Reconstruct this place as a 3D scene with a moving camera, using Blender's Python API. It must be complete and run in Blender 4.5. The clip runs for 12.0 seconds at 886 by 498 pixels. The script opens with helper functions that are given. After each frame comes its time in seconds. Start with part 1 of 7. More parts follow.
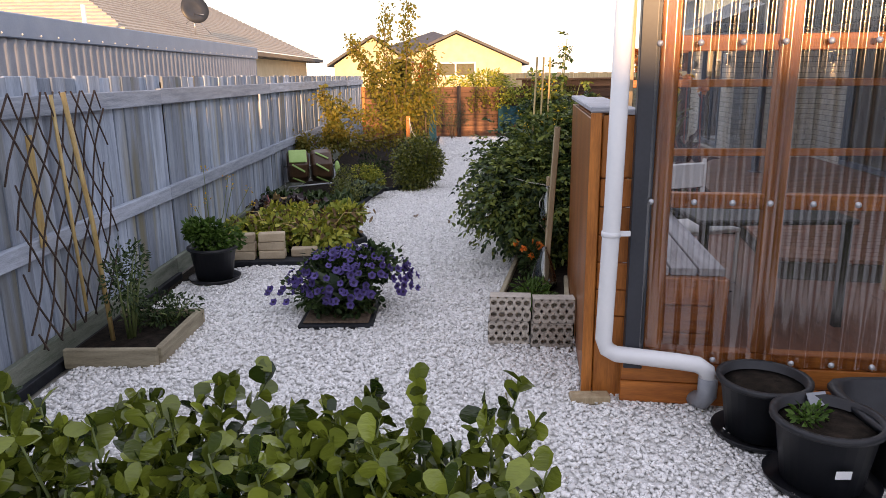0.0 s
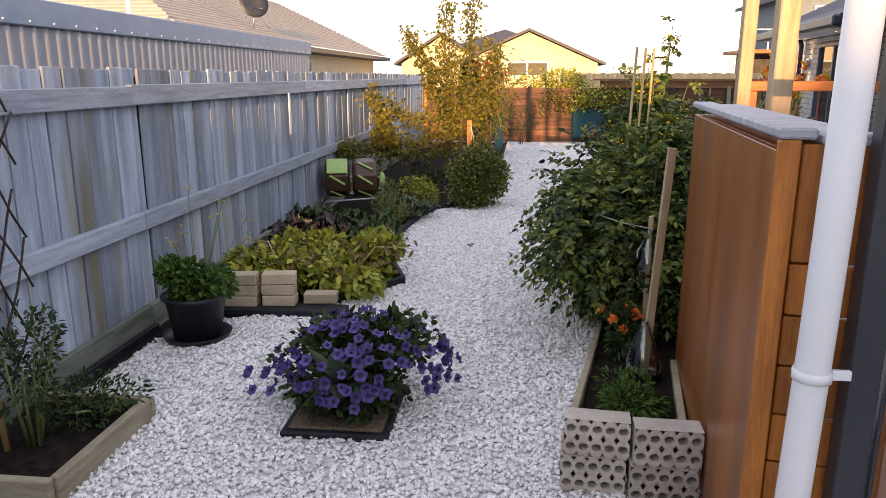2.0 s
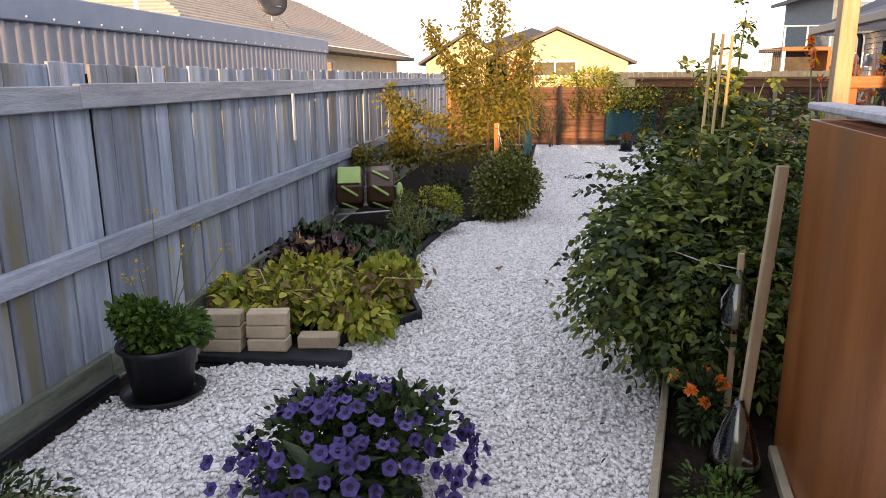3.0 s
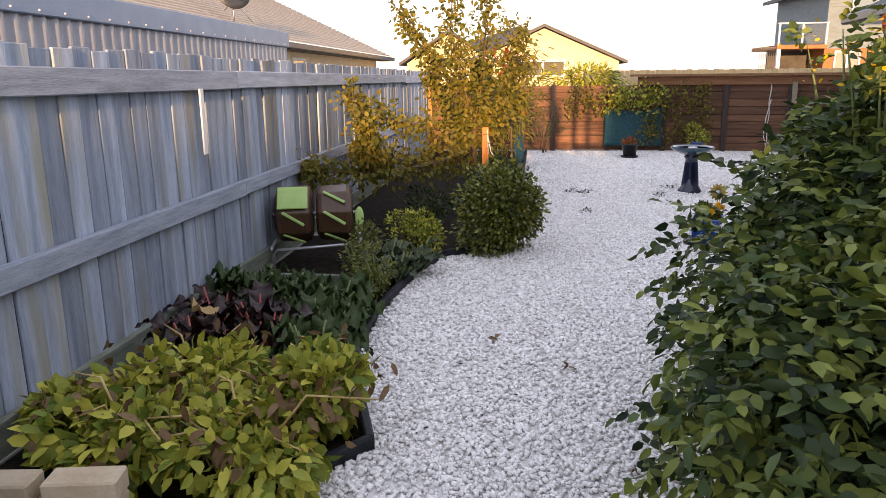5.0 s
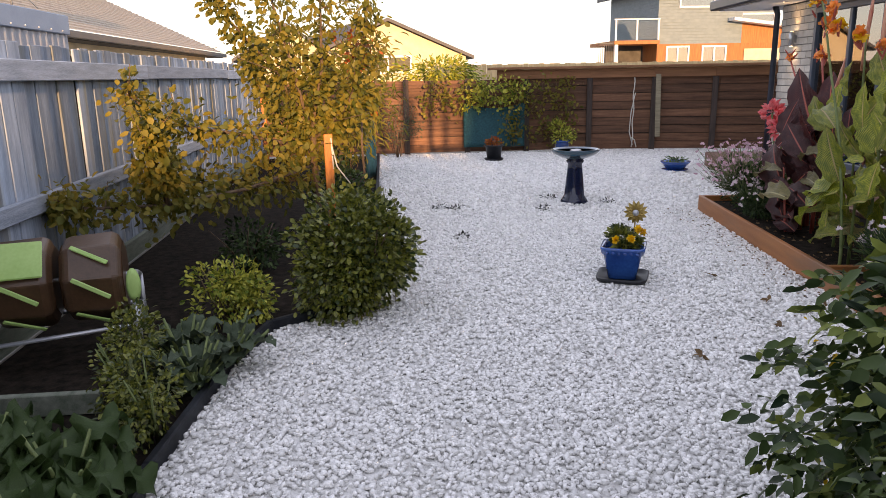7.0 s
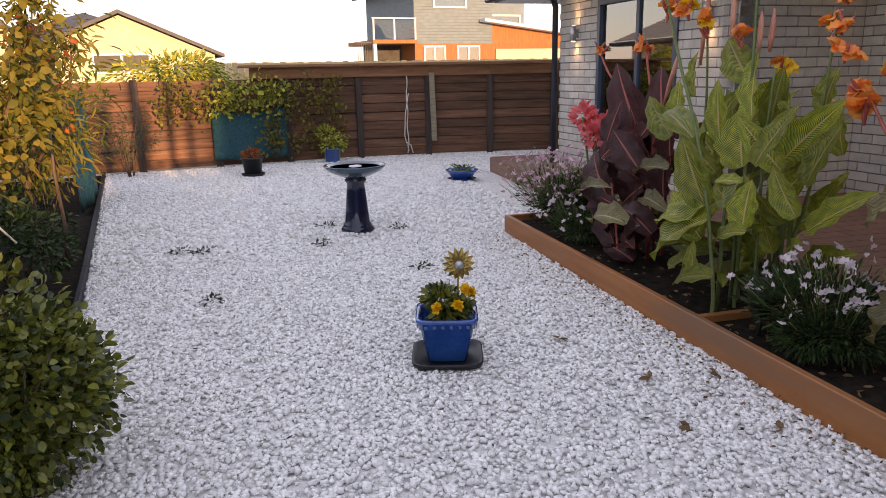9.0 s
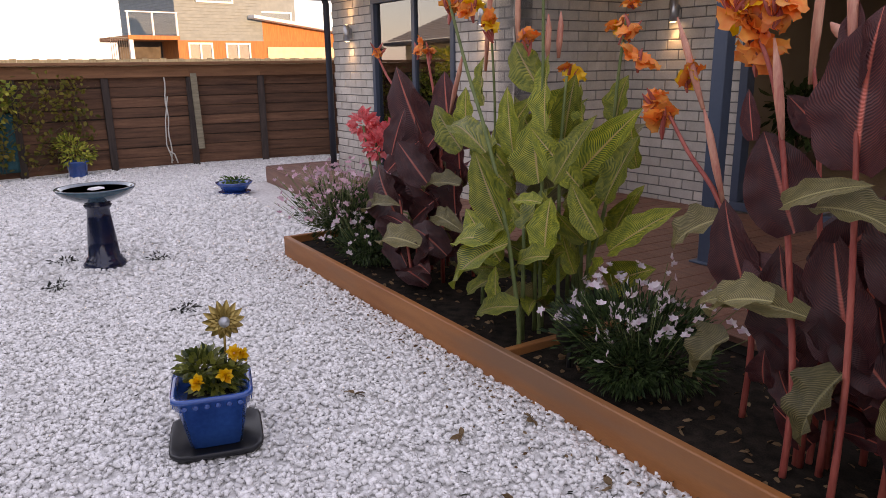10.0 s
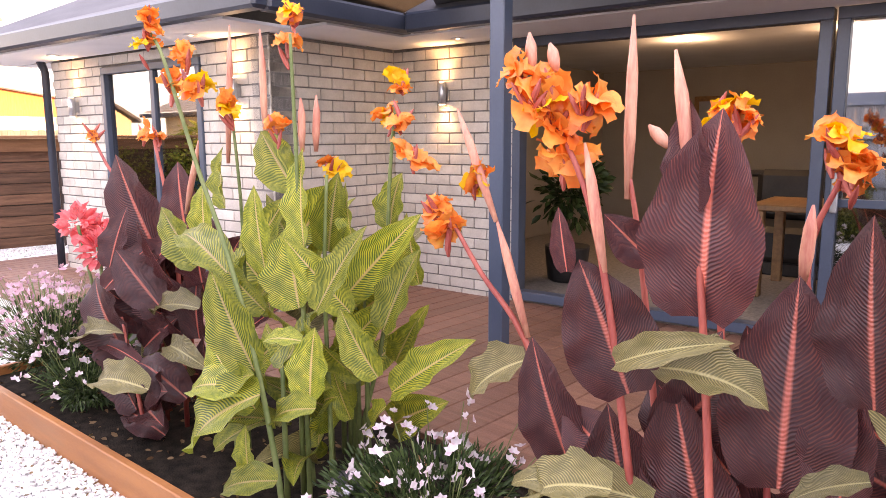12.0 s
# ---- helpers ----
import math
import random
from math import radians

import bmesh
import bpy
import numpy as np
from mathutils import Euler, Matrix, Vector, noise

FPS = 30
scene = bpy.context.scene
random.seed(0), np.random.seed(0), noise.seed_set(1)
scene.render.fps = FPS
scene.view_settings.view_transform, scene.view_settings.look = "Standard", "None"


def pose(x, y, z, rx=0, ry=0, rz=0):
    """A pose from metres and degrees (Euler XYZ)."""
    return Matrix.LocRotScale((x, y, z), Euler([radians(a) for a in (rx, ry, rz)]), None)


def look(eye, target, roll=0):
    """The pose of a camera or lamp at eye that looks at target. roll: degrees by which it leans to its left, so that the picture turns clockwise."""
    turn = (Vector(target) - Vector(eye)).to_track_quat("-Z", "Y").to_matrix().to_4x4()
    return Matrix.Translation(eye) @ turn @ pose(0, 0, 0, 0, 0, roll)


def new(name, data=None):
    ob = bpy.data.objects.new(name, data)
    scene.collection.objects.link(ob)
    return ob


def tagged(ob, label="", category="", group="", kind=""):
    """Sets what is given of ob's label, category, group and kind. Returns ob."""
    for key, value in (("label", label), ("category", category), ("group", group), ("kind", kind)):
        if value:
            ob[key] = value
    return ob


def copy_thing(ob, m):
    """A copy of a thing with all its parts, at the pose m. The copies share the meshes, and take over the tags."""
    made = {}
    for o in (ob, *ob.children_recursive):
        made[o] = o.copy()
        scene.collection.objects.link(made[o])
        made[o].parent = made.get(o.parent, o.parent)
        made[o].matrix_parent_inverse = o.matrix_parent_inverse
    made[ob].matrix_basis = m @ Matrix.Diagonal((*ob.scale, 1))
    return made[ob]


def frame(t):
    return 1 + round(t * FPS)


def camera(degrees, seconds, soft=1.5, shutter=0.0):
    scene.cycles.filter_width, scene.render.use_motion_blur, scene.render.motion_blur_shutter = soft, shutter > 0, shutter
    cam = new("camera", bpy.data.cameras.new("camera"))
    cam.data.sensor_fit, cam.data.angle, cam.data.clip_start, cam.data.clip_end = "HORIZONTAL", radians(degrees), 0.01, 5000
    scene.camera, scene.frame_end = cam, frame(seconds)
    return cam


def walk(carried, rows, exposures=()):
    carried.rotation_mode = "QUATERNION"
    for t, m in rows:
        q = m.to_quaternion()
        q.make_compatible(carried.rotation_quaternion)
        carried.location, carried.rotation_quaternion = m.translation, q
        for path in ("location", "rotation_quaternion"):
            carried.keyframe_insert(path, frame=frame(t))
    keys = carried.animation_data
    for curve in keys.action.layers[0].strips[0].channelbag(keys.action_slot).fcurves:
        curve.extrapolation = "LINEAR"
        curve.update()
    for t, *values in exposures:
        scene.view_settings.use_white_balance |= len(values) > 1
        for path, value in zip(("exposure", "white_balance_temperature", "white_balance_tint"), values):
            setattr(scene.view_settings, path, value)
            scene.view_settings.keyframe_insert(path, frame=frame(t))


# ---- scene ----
cam = camera(63.6, 12.0, soft=0.6)
PATH = [
    (0, 0.091, 0.025, 1.629, 76.37, 0.56, 0.4),
    (0.5, 0.098, 0.386, 1.61, 76.35, 0.45, 0.85),
    (1, 0.092, 0.802, 1.598, 76.39, 0.4, 2.61),
    (1.5, 0.122, 1.208, 1.589, 76.41, 0.25, 4.38),
    (2, 0.129, 1.626, 1.603, 76.4, 0, 5.97),
    (2.5, 0.095, 2.078, 1.592, 76.39, -0.02, 7.57),
    (4.5, -0.107, 3.939, 1.507, 76.65, 0.51, 8.21),
    (5, -0.127, 4.382, 1.484, 76.64, 0.53, 6.69),
    (5.5, -0.147, 4.82, 1.487, 76.49, 0.76, 4.6),
    (6, -0.154, 5.279, 1.474, 76.42, 0.76, 2.03),
    (6.5, -0.188, 5.775, 1.445, 76.42, 1.02, -0.76),
    (7, -0.201, 6.258, 1.422, 76.35, 1.04, -5.43),
    (9, 0.138, 7.927, 1.398, 76.01, 1.15, -24.11),
    (9.5, 0.299, 8.229, 1.423, 75.82, 1.04, -32.53),
    (10, 0.484, 8.436, 1.433, 75.61, 0.82, -41.4),
    (10.5, 0.709, 8.562, 1.472, 75.91, 0.53, -47.17),
    (11, 0.866, 8.675, 1.498, 77.01, 0.29, -51.69),
    (11.5, 1.011, 8.81, 1.513, 79.12, 0.25, -56),
    (12, 1.104, 8.877, 1.517, 81, 0.25, -59.1),
]
BASE = 2.58
EXPOSURES = [(t, BASE + e, k, tint) for t, e, k, tint in ((0, 0.24, 9600, 28), (5.0, 0.3, 9600, 28), (7.0, 0.2, 9500, 27), (9.0, 0.1, 9500, 30), (10.0, 0.2, 10000, 34), (10.5, 0.85, 10600, 37), (11.0, 1.35, 10600, 38), (11.5, 1.8, 10500, 39), (12, 1.95, 10500, 39))]
walk(cam, [(t, pose(x, y, z, rx, ry, rz)) for t, x, y, z, rx, ry, rz in PATH], EXPOSURES)

# ---- light: a low evening sun from behind, most of the yard in the shade of the houses ----
SUN_EL, SUN_AZ = 6.5, -4.0          # height; degrees that the light drifts towards -x as it travels +y
world = bpy.data.worlds.new("evening_sky")
scene.world = world
world.use_nodes = True
wn = world.node_tree.nodes
sky = wn.new("ShaderNodeTexSky")
sky.sky_type = "NISHITA"
sky.sun_disc = False
sky.sun_elevation = radians(SUN_EL)
sky.sun_rotation = radians(180 + SUN_AZ)
sky.air_density, sky.dust_density, sky.ozone_density = 1.0, 0.2, 1.5
wn["Background"].inputs[1].default_value = 0.15
even_sky = wn.new("ShaderNodeMix")          # flat pale blue mixed in to even out the sky's brightness
even_sky.data_type = "RGBA"
even_sky.inputs["Factor"].default_value = 0.84
even_sky.inputs["B"].default_value = (0.72, 1.0, 1.50, 1)
world.node_tree.links.new(sky.outputs[0], even_sky.inputs["A"])
world.node_tree.links.new(even_sky.outputs["Result"], wn["Background"].inputs[0])
sun = new("sun", bpy.data.lights.new("sun", "SUN"))
sun.data.energy, sun.data.angle, sun.data.color = 1.05, radians(0.6), (1.0, 0.74, 0.45)
travel = Vector((math.sin(radians(SUN_AZ)), math.cos(radians(SUN_AZ)), -math.tan(radians(SUN_EL))))
sun.matrix_world = look((0, 0, 20), Vector((0, 0, 20)) + travel)

# ---- materials ----
MATS = {}


def mat(name, c1, c2=None, rough=0.7, scale=8.0, stretch=(1, 1, 1), metal=0.0, bump=0.15, fine=60.0, vary=0.0, island=False,
        spots=None, coat=0.0, trans=0.0, spec=0.5):
    """Two colours mixed by noise at two scales, a fine bump, and a shift of brightness from piece to piece."""
    if name in MATS:
        return MATS[name]
    m = bpy.data.materials.new(name)
    m.use_nodes = True
    nt = m.node_tree
    N, L = nt.nodes, nt.links
    bs = N["Principled BSDF"]
    bs.inputs["Roughness"].default_value = rough
    bs.inputs["Metallic"].default_value = metal
    bs.inputs["Coat Weight"].default_value = coat
    bs.inputs["Specular IOR Level"].default_value = spec
    tc, mp = N.new("ShaderNodeTexCoord"), N.new("ShaderNodeMapping")
    mp.inputs["Scale"].default_value = stretch
    L.new(tc.outputs["Object"], mp.inputs[0])
    rnd = N.new("ShaderNodeNewGeometry").outputs["Random Per Island"] if island else N.new("ShaderNodeObjectInfo").outputs["Random"]
    off = N.new("ShaderNodeVectorMath")
    off.operation = "MULTIPLY_ADD"
    comb = N.new("ShaderNodeCombineXYZ")
    for i in range(3):
        L.new(rnd, comb.inputs[i])
    L.new(comb.outputs[0], off.inputs[0])
    off.inputs[1].default_value = (37, 53, 71)
    L.new(mp.outputs[0], off.inputs[2])
    vec = off.outputs[0]
    n1, n2 = N.new("ShaderNodeTexNoise"), N.new("ShaderNodeTexNoise")
    n1.inputs["Scale"].default_value, n1.inputs["Detail"].default_value = scale, 5
    n2.inputs["Scale"].default_value, n2.inputs["Detail"].default_value = fine, 4
    L.new(vec, n1.inputs["Vector"])
    L.new(vec, n2.inputs["Vector"])
    add = N.new("ShaderNodeMath")
    add.operation = "MULTIPLY_ADD"
    L.new(n2.outputs["Fac"], add.inputs[0])
    add.inputs[1].default_value = 0.45
    L.new(n1.outputs["Fac"], add.inputs[2])
    ramp = N.new("ShaderNodeValToRGB")
    ramp.color_ramp.elements[0].position, ramp.color_ramp.elements[1].position = 0.5, 0.95
    ramp.color_ramp.elements[0].color, ramp.color_ramp.elements[1].color = (*c1, 1), (*(c2 or c1), 1)
    L.new(add.outputs[0], ramp.inputs[0])
    out = ramp.outputs[0]
    if spots:
        n3, r3, mx = N.new("ShaderNodeTexNoise"), N.new("ShaderNodeValToRGB"), N.new("ShaderNodeMix")
        n3.inputs["Scale"].default_value, n3.inputs["Detail"].default_value = scale * 0.4, 6
        L.new(vec, n3.inputs["Vector"])
        r3.color_ramp.elements[0].position, r3.color_ramp.elements[1].position = 0.52, 0.72
        L.new(n3.outputs["Fac"], r3.inputs[0])
        mx.data_type = "RGBA"
        L.new(r3.outputs[0], mx.inputs["Factor"])
        L.new(out, mx.inputs["A"])
        mx.inputs["B"].default_value = (*spots, 1)
        out = mx.outputs["Result"]
    if vary:
        hs, ma = N.new("ShaderNodeHueSaturation"), N.new("ShaderNodeMapRange")
        ma.inputs["To Min"].default_value, ma.inputs["To Max"].default_value = 1 - vary, 1 + vary
        L.new(rnd, ma.inputs["Value"])
        L.new(ma.outputs[0], hs.inputs["Value"])
        L.new(out, hs.inputs["Color"])
        out = hs.outputs[0]
    L.new(out, bs.inputs["Base Color"])
    if bump:
        b = N.new("ShaderNodeBump")
        b.inputs["Strength"].default_value, b.inputs["Distance"].default_value = bump, 0.01
        L.new(add.outputs[0], b.inputs["Height"])
        L.new(b.outputs[0], bs.inputs["Normal"])
    if trans:
        t, mixs = N.new("ShaderNodeBsdfTranslucent"), N.new("ShaderNodeMixShader")
        L.new(out, t.inputs[0])
        mixs.inputs[0].default_value = trans
        L.new(bs.outputs[0], mixs.inputs[1])
        L.new(t.outputs[0], mixs.inputs[2])
        L.new(mixs.outputs[0], N["Material Output"].inputs[0])
    MATS[name] = m
    return m


def leaf_mat(name, c1, c2, rough=0.45, vary=0.45, trans=0.15):
    """Leaf green to yellowish from leaf to leaf."""
    m = bpy.data.materials.new(name)
    m.use_nodes = True
    N, L = m.node_tree.nodes, m.node_tree.links
    bs = N["Principled BSDF"]
    g = N.new("ShaderNodeNewGeometry")
    ramp = N.new("ShaderNodeValToRGB")
    ramp.color_ramp.elements[0].color, ramp.color_ramp.elements[1].color = (*c1, 1), (*c2, 1)
    L.new(g.outputs["Random Per Island"], ramp.inputs[0])
    no, mx = N.new("ShaderNodeTexNoise"), N.new("ShaderNodeMix")
    no.inputs["Scale"].default_value = 40
    mx.data_type, mx.blend_type = "RGBA", "MULTIPLY"
    mx.inputs["Factor"].default_value = vary
    L.new(ramp.outputs[0], mx.inputs["A"])
    L.new(no.outputs["Fac"], mx.inputs["B"])
    L.new(mx.outputs["Result"], bs.inputs["Base Color"])
    bp = N.new("ShaderNodeBump")
    bp.inputs["Strength"].default_value, bp.inputs["Distance"].default_value = 0.5, 0.006
    L.new(no.outputs["Fac"], bp.inputs["Height"])
    L.new(bp.outputs[0], bs.inputs["Normal"])
    bs.inputs["Roughness"].default_value = rough
    bs.inputs["Specular IOR Level"].default_value = 0.5 if rough < 0.4 else 0.22
    t, mixs = N.new("ShaderNodeBsdfTranslucent"), N.new("ShaderNodeMixShader")
    L.new(mx.outputs["Result"], t.inputs[0])
    mixs.inputs[0].default_value = trans
    L.new(bs.outputs[0], mixs.inputs[1])
    L.new(t.outputs[0], mixs.inputs[2])
    L.new(mixs.outputs[0], N["Material Output"].inputs[0])
    return m


def canna_mat(name, base, vein, rib, stripes=26.0, width=0.45):
    """A big leaf with curved side veins and a coloured midrib, laid out on the leaf's own u (across) and v (along)."""
    m = bpy.data.materials.new(name)
    m.use_nodes = True
    N, L = m.node_tree.nodes, m.node_tree.links
    bs = N["Principled BSDF"]
    uv, sep = N.new("ShaderNodeTexCoord"), N.new("ShaderNodeSeparateXYZ")
    L.new(uv.outputs["UV"], sep.inputs[0])

    def mth(op, a, b=0.0):
        n = N.new("ShaderNodeMath")
        n.operation = op
        for i, q in enumerate((a, b)):
            if isinstance(q, (int, float)):
                n.inputs[i].default_value = q
            else:
                L.new(q, n.inputs[i])
        return n.outputs[0]
    across = mth("ABSOLUTE", mth("SUBTRACT", sep.outputs[0], 0.5))
    noi = N.new("ShaderNodeTexNoise")
    noi.inputs["Scale"].default_value = 5
    L.new(uv.outputs["UV"], noi.inputs["Vector"])
    ph = mth("ADD", mth("SUBTRACT", sep.outputs[1], mth("MULTIPLY", mth("POWER", across, 1.3), 0.75)), mth("MULTIPLY", noi.outputs["Fac"], 0.06))
    wave = mth("SINE", mth("MULTIPLY", ph, stripes * 6.283))
    rmp = N.new("ShaderNodeValToRGB")
    rmp.color_ramp.elements[0].position, rmp.color_ramp.elements[1].position = 1 - width, 1.0
    rmp.color_ramp.elements[0].color, rmp.color_ramp.elements[1].color = (*base, 1), (*vein, 1)
    L.new(mth("ADD", mth("MULTIPLY", wave, 0.33), mth("MULTIPLY", noi.outputs["Fac"], 0.95)), rmp.inputs[0])
    r2, mx = N.new("ShaderNodeValToRGB"), N.new("ShaderNodeMix")
    r2.color_ramp.elements[0].position, r2.color_ramp.elements[1].position = 0.014, 0.04
    r2.color_ramp.elements[0].color, r2.color_ramp.elements[1].color = (1, 1, 1, 1), (0, 0, 0, 1)
    L.new(across, r2.inputs[0])
    mx.data_type = "RGBA"
    L.new(r2.outputs[0], mx.inputs["Factor"])
    L.new(rmp.outputs[0], mx.inputs["A"])
    mx.inputs["B"].default_value = (*rib, 1)
    hs, inf, mr = N.new("ShaderNodeHueSaturation"), N.new("ShaderNodeObjectInfo"), N.new("ShaderNodeMapRange")
    L.new(inf.outputs["Random"], mr.inputs["Value"])
    mr.inputs["To Min"].default_value, mr.inputs["To Max"].default_value = 0.65, 1.35
    L.new(mr.outputs[0], hs.inputs["Value"])
    L.new(mx.outputs["Result"], hs.inputs["Color"])
    L.new(hs.outputs[0], bs.inputs["Base Color"])
    bs.inputs["Roughness"].default_value = 0.32
    bp = N.new("ShaderNodeBump")
    bp.inputs["Strength"].default_value, bp.inputs["Distance"].default_value = 0.4, 0.004
    L.new(wave, bp.inputs["Height"])
    L.new(bp.outputs[0], bs.inputs["Normal"])
    t, mixs = N.new("ShaderNodeBsdfTranslucent"), N.new("ShaderNodeMixShader")
    L.new(hs.outputs[0], t.inputs[0])
    mixs.inputs[0].default_value = 0.3
    L.new(bs.outputs[0], mixs.inputs[1])
    L.new(t.outputs[0], mixs.inputs[2])
    L.new(mixs.outputs[0], N["Material Output"].inputs[0])
    return m


def glass_mat(name, tint=(0.9, 0.95, 0.95), gloss=0.12, rough=0.02):
    m = bpy.data.materials.new(name)
    m.use_nodes = True
    N, L = m.node_tree.nodes, m.node_tree.links
    N.remove(N["Principled BSDF"])
    t, g, mx = N.new("ShaderNodeBsdfTransparent"), N.new("ShaderNodeBsdfGlossy"), N.new("ShaderNodeMixShader")
    t.inputs[0].default_value = (*tint, 1)
    g.inputs["Roughness"].default_value = rough
    lw = N.new("ShaderNodeLayerWeight")
    lw.inputs[0].default_value = 0.25
    ad = N.new("ShaderNodeMath")
    ad.use_clamp = True
    L.new(lw.outputs["Fresnel"], ad.inputs[0])
    ad.inputs[1].default_value = gloss
    L.new(ad.outputs[0], mx.inputs[0])
    L.new(t.outputs[0], mx.inputs[1])
    L.new(g.outputs[0], mx.inputs[2])
    L.new(mx.outputs[0], N["Material Output"].inputs[0])
    return m


PALING = mat("weathered_paling", (0.19, 0.24, 0.305), (0.41, 0.485, 0.57), 0.85, 3, (5, 5, 0.45), fine=30, vary=0.36, spots=(0.27, 0.25, 0.17), bump=0.5)
RAIL = mat("weathered_rail", (0.26, 0.31, 0.37), (0.46, 0.52, 0.60), 0.85, 5, (6, 0.6, 6), fine=40, vary=0.15, bump=0.5)
PLINTH = mat("mossy_board", (0.10, 0.13, 0.09), (0.25, 0.27, 0.22), 0.9, 6, (4, 0.7, 4), vary=0.15, bump=0.5)
BLACK_STRIP = mat("black_plastic_edging", (0.008, 0.009, 0.012), (0.025, 0.03, 0.036), 0.6, 10, spec=0.25)
GRAVEL = mat("white_quartz_pebble", (0.82, 0.81, 0.79), (0.95, 0.94, 0.92), 0.6, 14, vary=0.16, island=True, bump=0.3, fine=120)
GRAVEL_BED = mat("gravel_bed", (0.52, 0.51, 0.49), (0.82, 0.81, 0.79), 0.9, 30, fine=90, bump=1.0)
CONCRETE = mat("pale_ground", (0.24, 0.23, 0.20), (0.36, 0.34, 0.30), 0.9, 2)
SOIL = mat("garden_soil", (0.008, 0.0065, 0.005), (0.036, 0.027, 0.021), 0.95, 18, fine=120, bump=1.0, spec=0.08)
STAIN = mat("orange_stained_timber", (0.30, 0.075, 0.012), (0.62, 0.19, 0.035), 0.5, 4, (0.7, 6, 6), fine=30, vary=0.18, bump=0.25)
STAIN_V = mat("orange_stained_post", (0.30, 0.085, 0.014), (0.62, 0.20, 0.04), 0.5, 4, (6, 6, 0.7), fine=30, vary=0.18, bump=0.25)
BROWN_SHEET = mat("brown_painted_sheet", (0.24, 0.068, 0.018), (0.40, 0.13, 0.038), 0.38, 2.5, (2.5, 2.5, 0.4), spots=(0.20, 0.08, 0.04), bump=0.2)
MERBAU = mat("brown_slat", (0.085, 0.034, 0.018), (0.22, 0.10, 0.055), 0.75, 4, (0.5, 6, 6), fine=30, vary=0.3, bump=0.4)
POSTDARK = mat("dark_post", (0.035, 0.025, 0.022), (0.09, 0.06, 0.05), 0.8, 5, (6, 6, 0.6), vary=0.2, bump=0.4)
CAPWOOD = mat("fence_cap_timber", (0.20, 0.08, 0.035), (0.34, 0.15, 0.07), 0.7, 4, (0.5, 6, 6), bump=0.3)
PLANTER = mat("planter_board", (0.32, 0.105, 0.030), (0.45, 0.165, 0.050), 0.5, 3, (0.6, 0.6, 5), spots=(0.26, 0.12, 0.06), bump=0.2)
DECK = mat("deck_board", (0.16, 0.068, 0.045), (0.28, 0.13, 0.088), 0.45, 4, (6, 0.5, 6), vary=0.15, bump=0.3)
GREY_TOP = mat("weathered_capping", (0.30, 0.31, 0.34), (0.50, 0.52, 0.56), 0.6, 5, (5, 0.6, 5), bump=0.3)
PALE_WOOD = mat("raw_pine", (0.36, 0.25, 0.14), (0.55, 0.42, 0.27), 0.7, 5, (6, 6, 0.6), vary=0.2, bump=0.3)
SLEEPER = mat("greyed_pine_board", (0.22, 0.18, 0.12), (0.42, 0.36, 0.25), 0.85, 5, (0.8, 0.8, 6), vary=0.2, bump=0.5)
BAMBOO = mat("bamboo", (0.40, 0.24, 0.08), (0.62, 0.45, 0.2), 0.5, 10, (4, 4, 0.6), bump=0.2)
CREAM_BRICK = mat("cream_brick", (0.42, 0.32, 0.21), (0.56, 0.45, 0.32), 0.85, 8, vary=0.15, bump=0.5)
CORED_BRICK = mat("cored_brick", (0.34, 0.30, 0.26), (0.55, 0.49, 0.42), 0.9, 8, vary=0.2, spots=(0.42, 0.34, 0.28), bump=0.6)
HOUSE_BRICK = mat("house_brick", (0.50, 0.46, 0.41), (0.66, 0.62, 0.56), 0.8, 6, vary=0.10, bump=0.35)
MORTAR = mat("grey_mortar", (0.16, 0.155, 0.15), (0.25, 0.24, 0.23), 0.95, 20, bump=0.5)
ALU = mat("slate_blue_aluminium", (0.050, 0.075, 0.115), (0.065, 0.095, 0.14), 0.35, 3, bump=0.02)
FASCIA = mat("charcoal_gutter", (0.018, 0.026, 0.042), (0.03, 0.04, 0.06), 0.35, 3, bump=0.02)
SOFFIT = mat("white_soffit", (0.68, 0.70, 0.72), (0.76, 0.78, 0.80), 0.7, 3, bump=0.02)
WHITE_PVC = mat("white_pvc", (0.78, 0.79, 0.80), (0.84, 0.84, 0.84), 0.35, 4, bump=0.03)
GREY_PVC = mat("grey_pvc", (0.26, 0.28, 0.31), (0.34, 0.36, 0.39), 0.4, 8, bump=0.05)
CHARCOAL = mat("charcoal_post", (0.022, 0.026, 0.034), (0.035, 0.04, 0.05), 0.45, 4, bump=0.03)
POT_BLACK = mat("black_pot_plastic", (0.006, 0.007, 0.010), (0.015, 0.017, 0.021), 0.45, 8, bump=0.06)
BLUE_GLAZE = mat("cobalt_glaze", (0.004, 0.055, 0.25), (0.012, 0.12, 0.42), 0.18, 6, coat=0.6, bump=0.12, spots=(0.012, 0.05, 0.22))
TEAL_GLAZE = mat("dark_teal_glaze", (0.005, 0.028, 0.065), (0.015, 0.085, 0.12), 0.15, 5, coat=0.7, bump=0.1)
NAVY_GLAZE = mat("navy_glaze", (0.003, 0.007, 0.028), (0.006, 0.016, 0.05), 0.18, 5, coat=0.4, bump=0.1)
WATER = mat("bath_water", (0.03, 0.16, 0.17), (0.05, 0.22, 0.22), 0.05, 3, bump=0.03)
GALV = mat("galvanised_steel", (0.42, 0.44, 0.47), (0.55, 0.57, 0.60), 0.4, 6, metal=0.6, bump=0.05)
ZINC = mat("corrugated_zincalume", (0.36, 0.37, 0.41), (0.46, 0.47, 0.51), 0.45, 4, metal=0.3, bump=0.05)
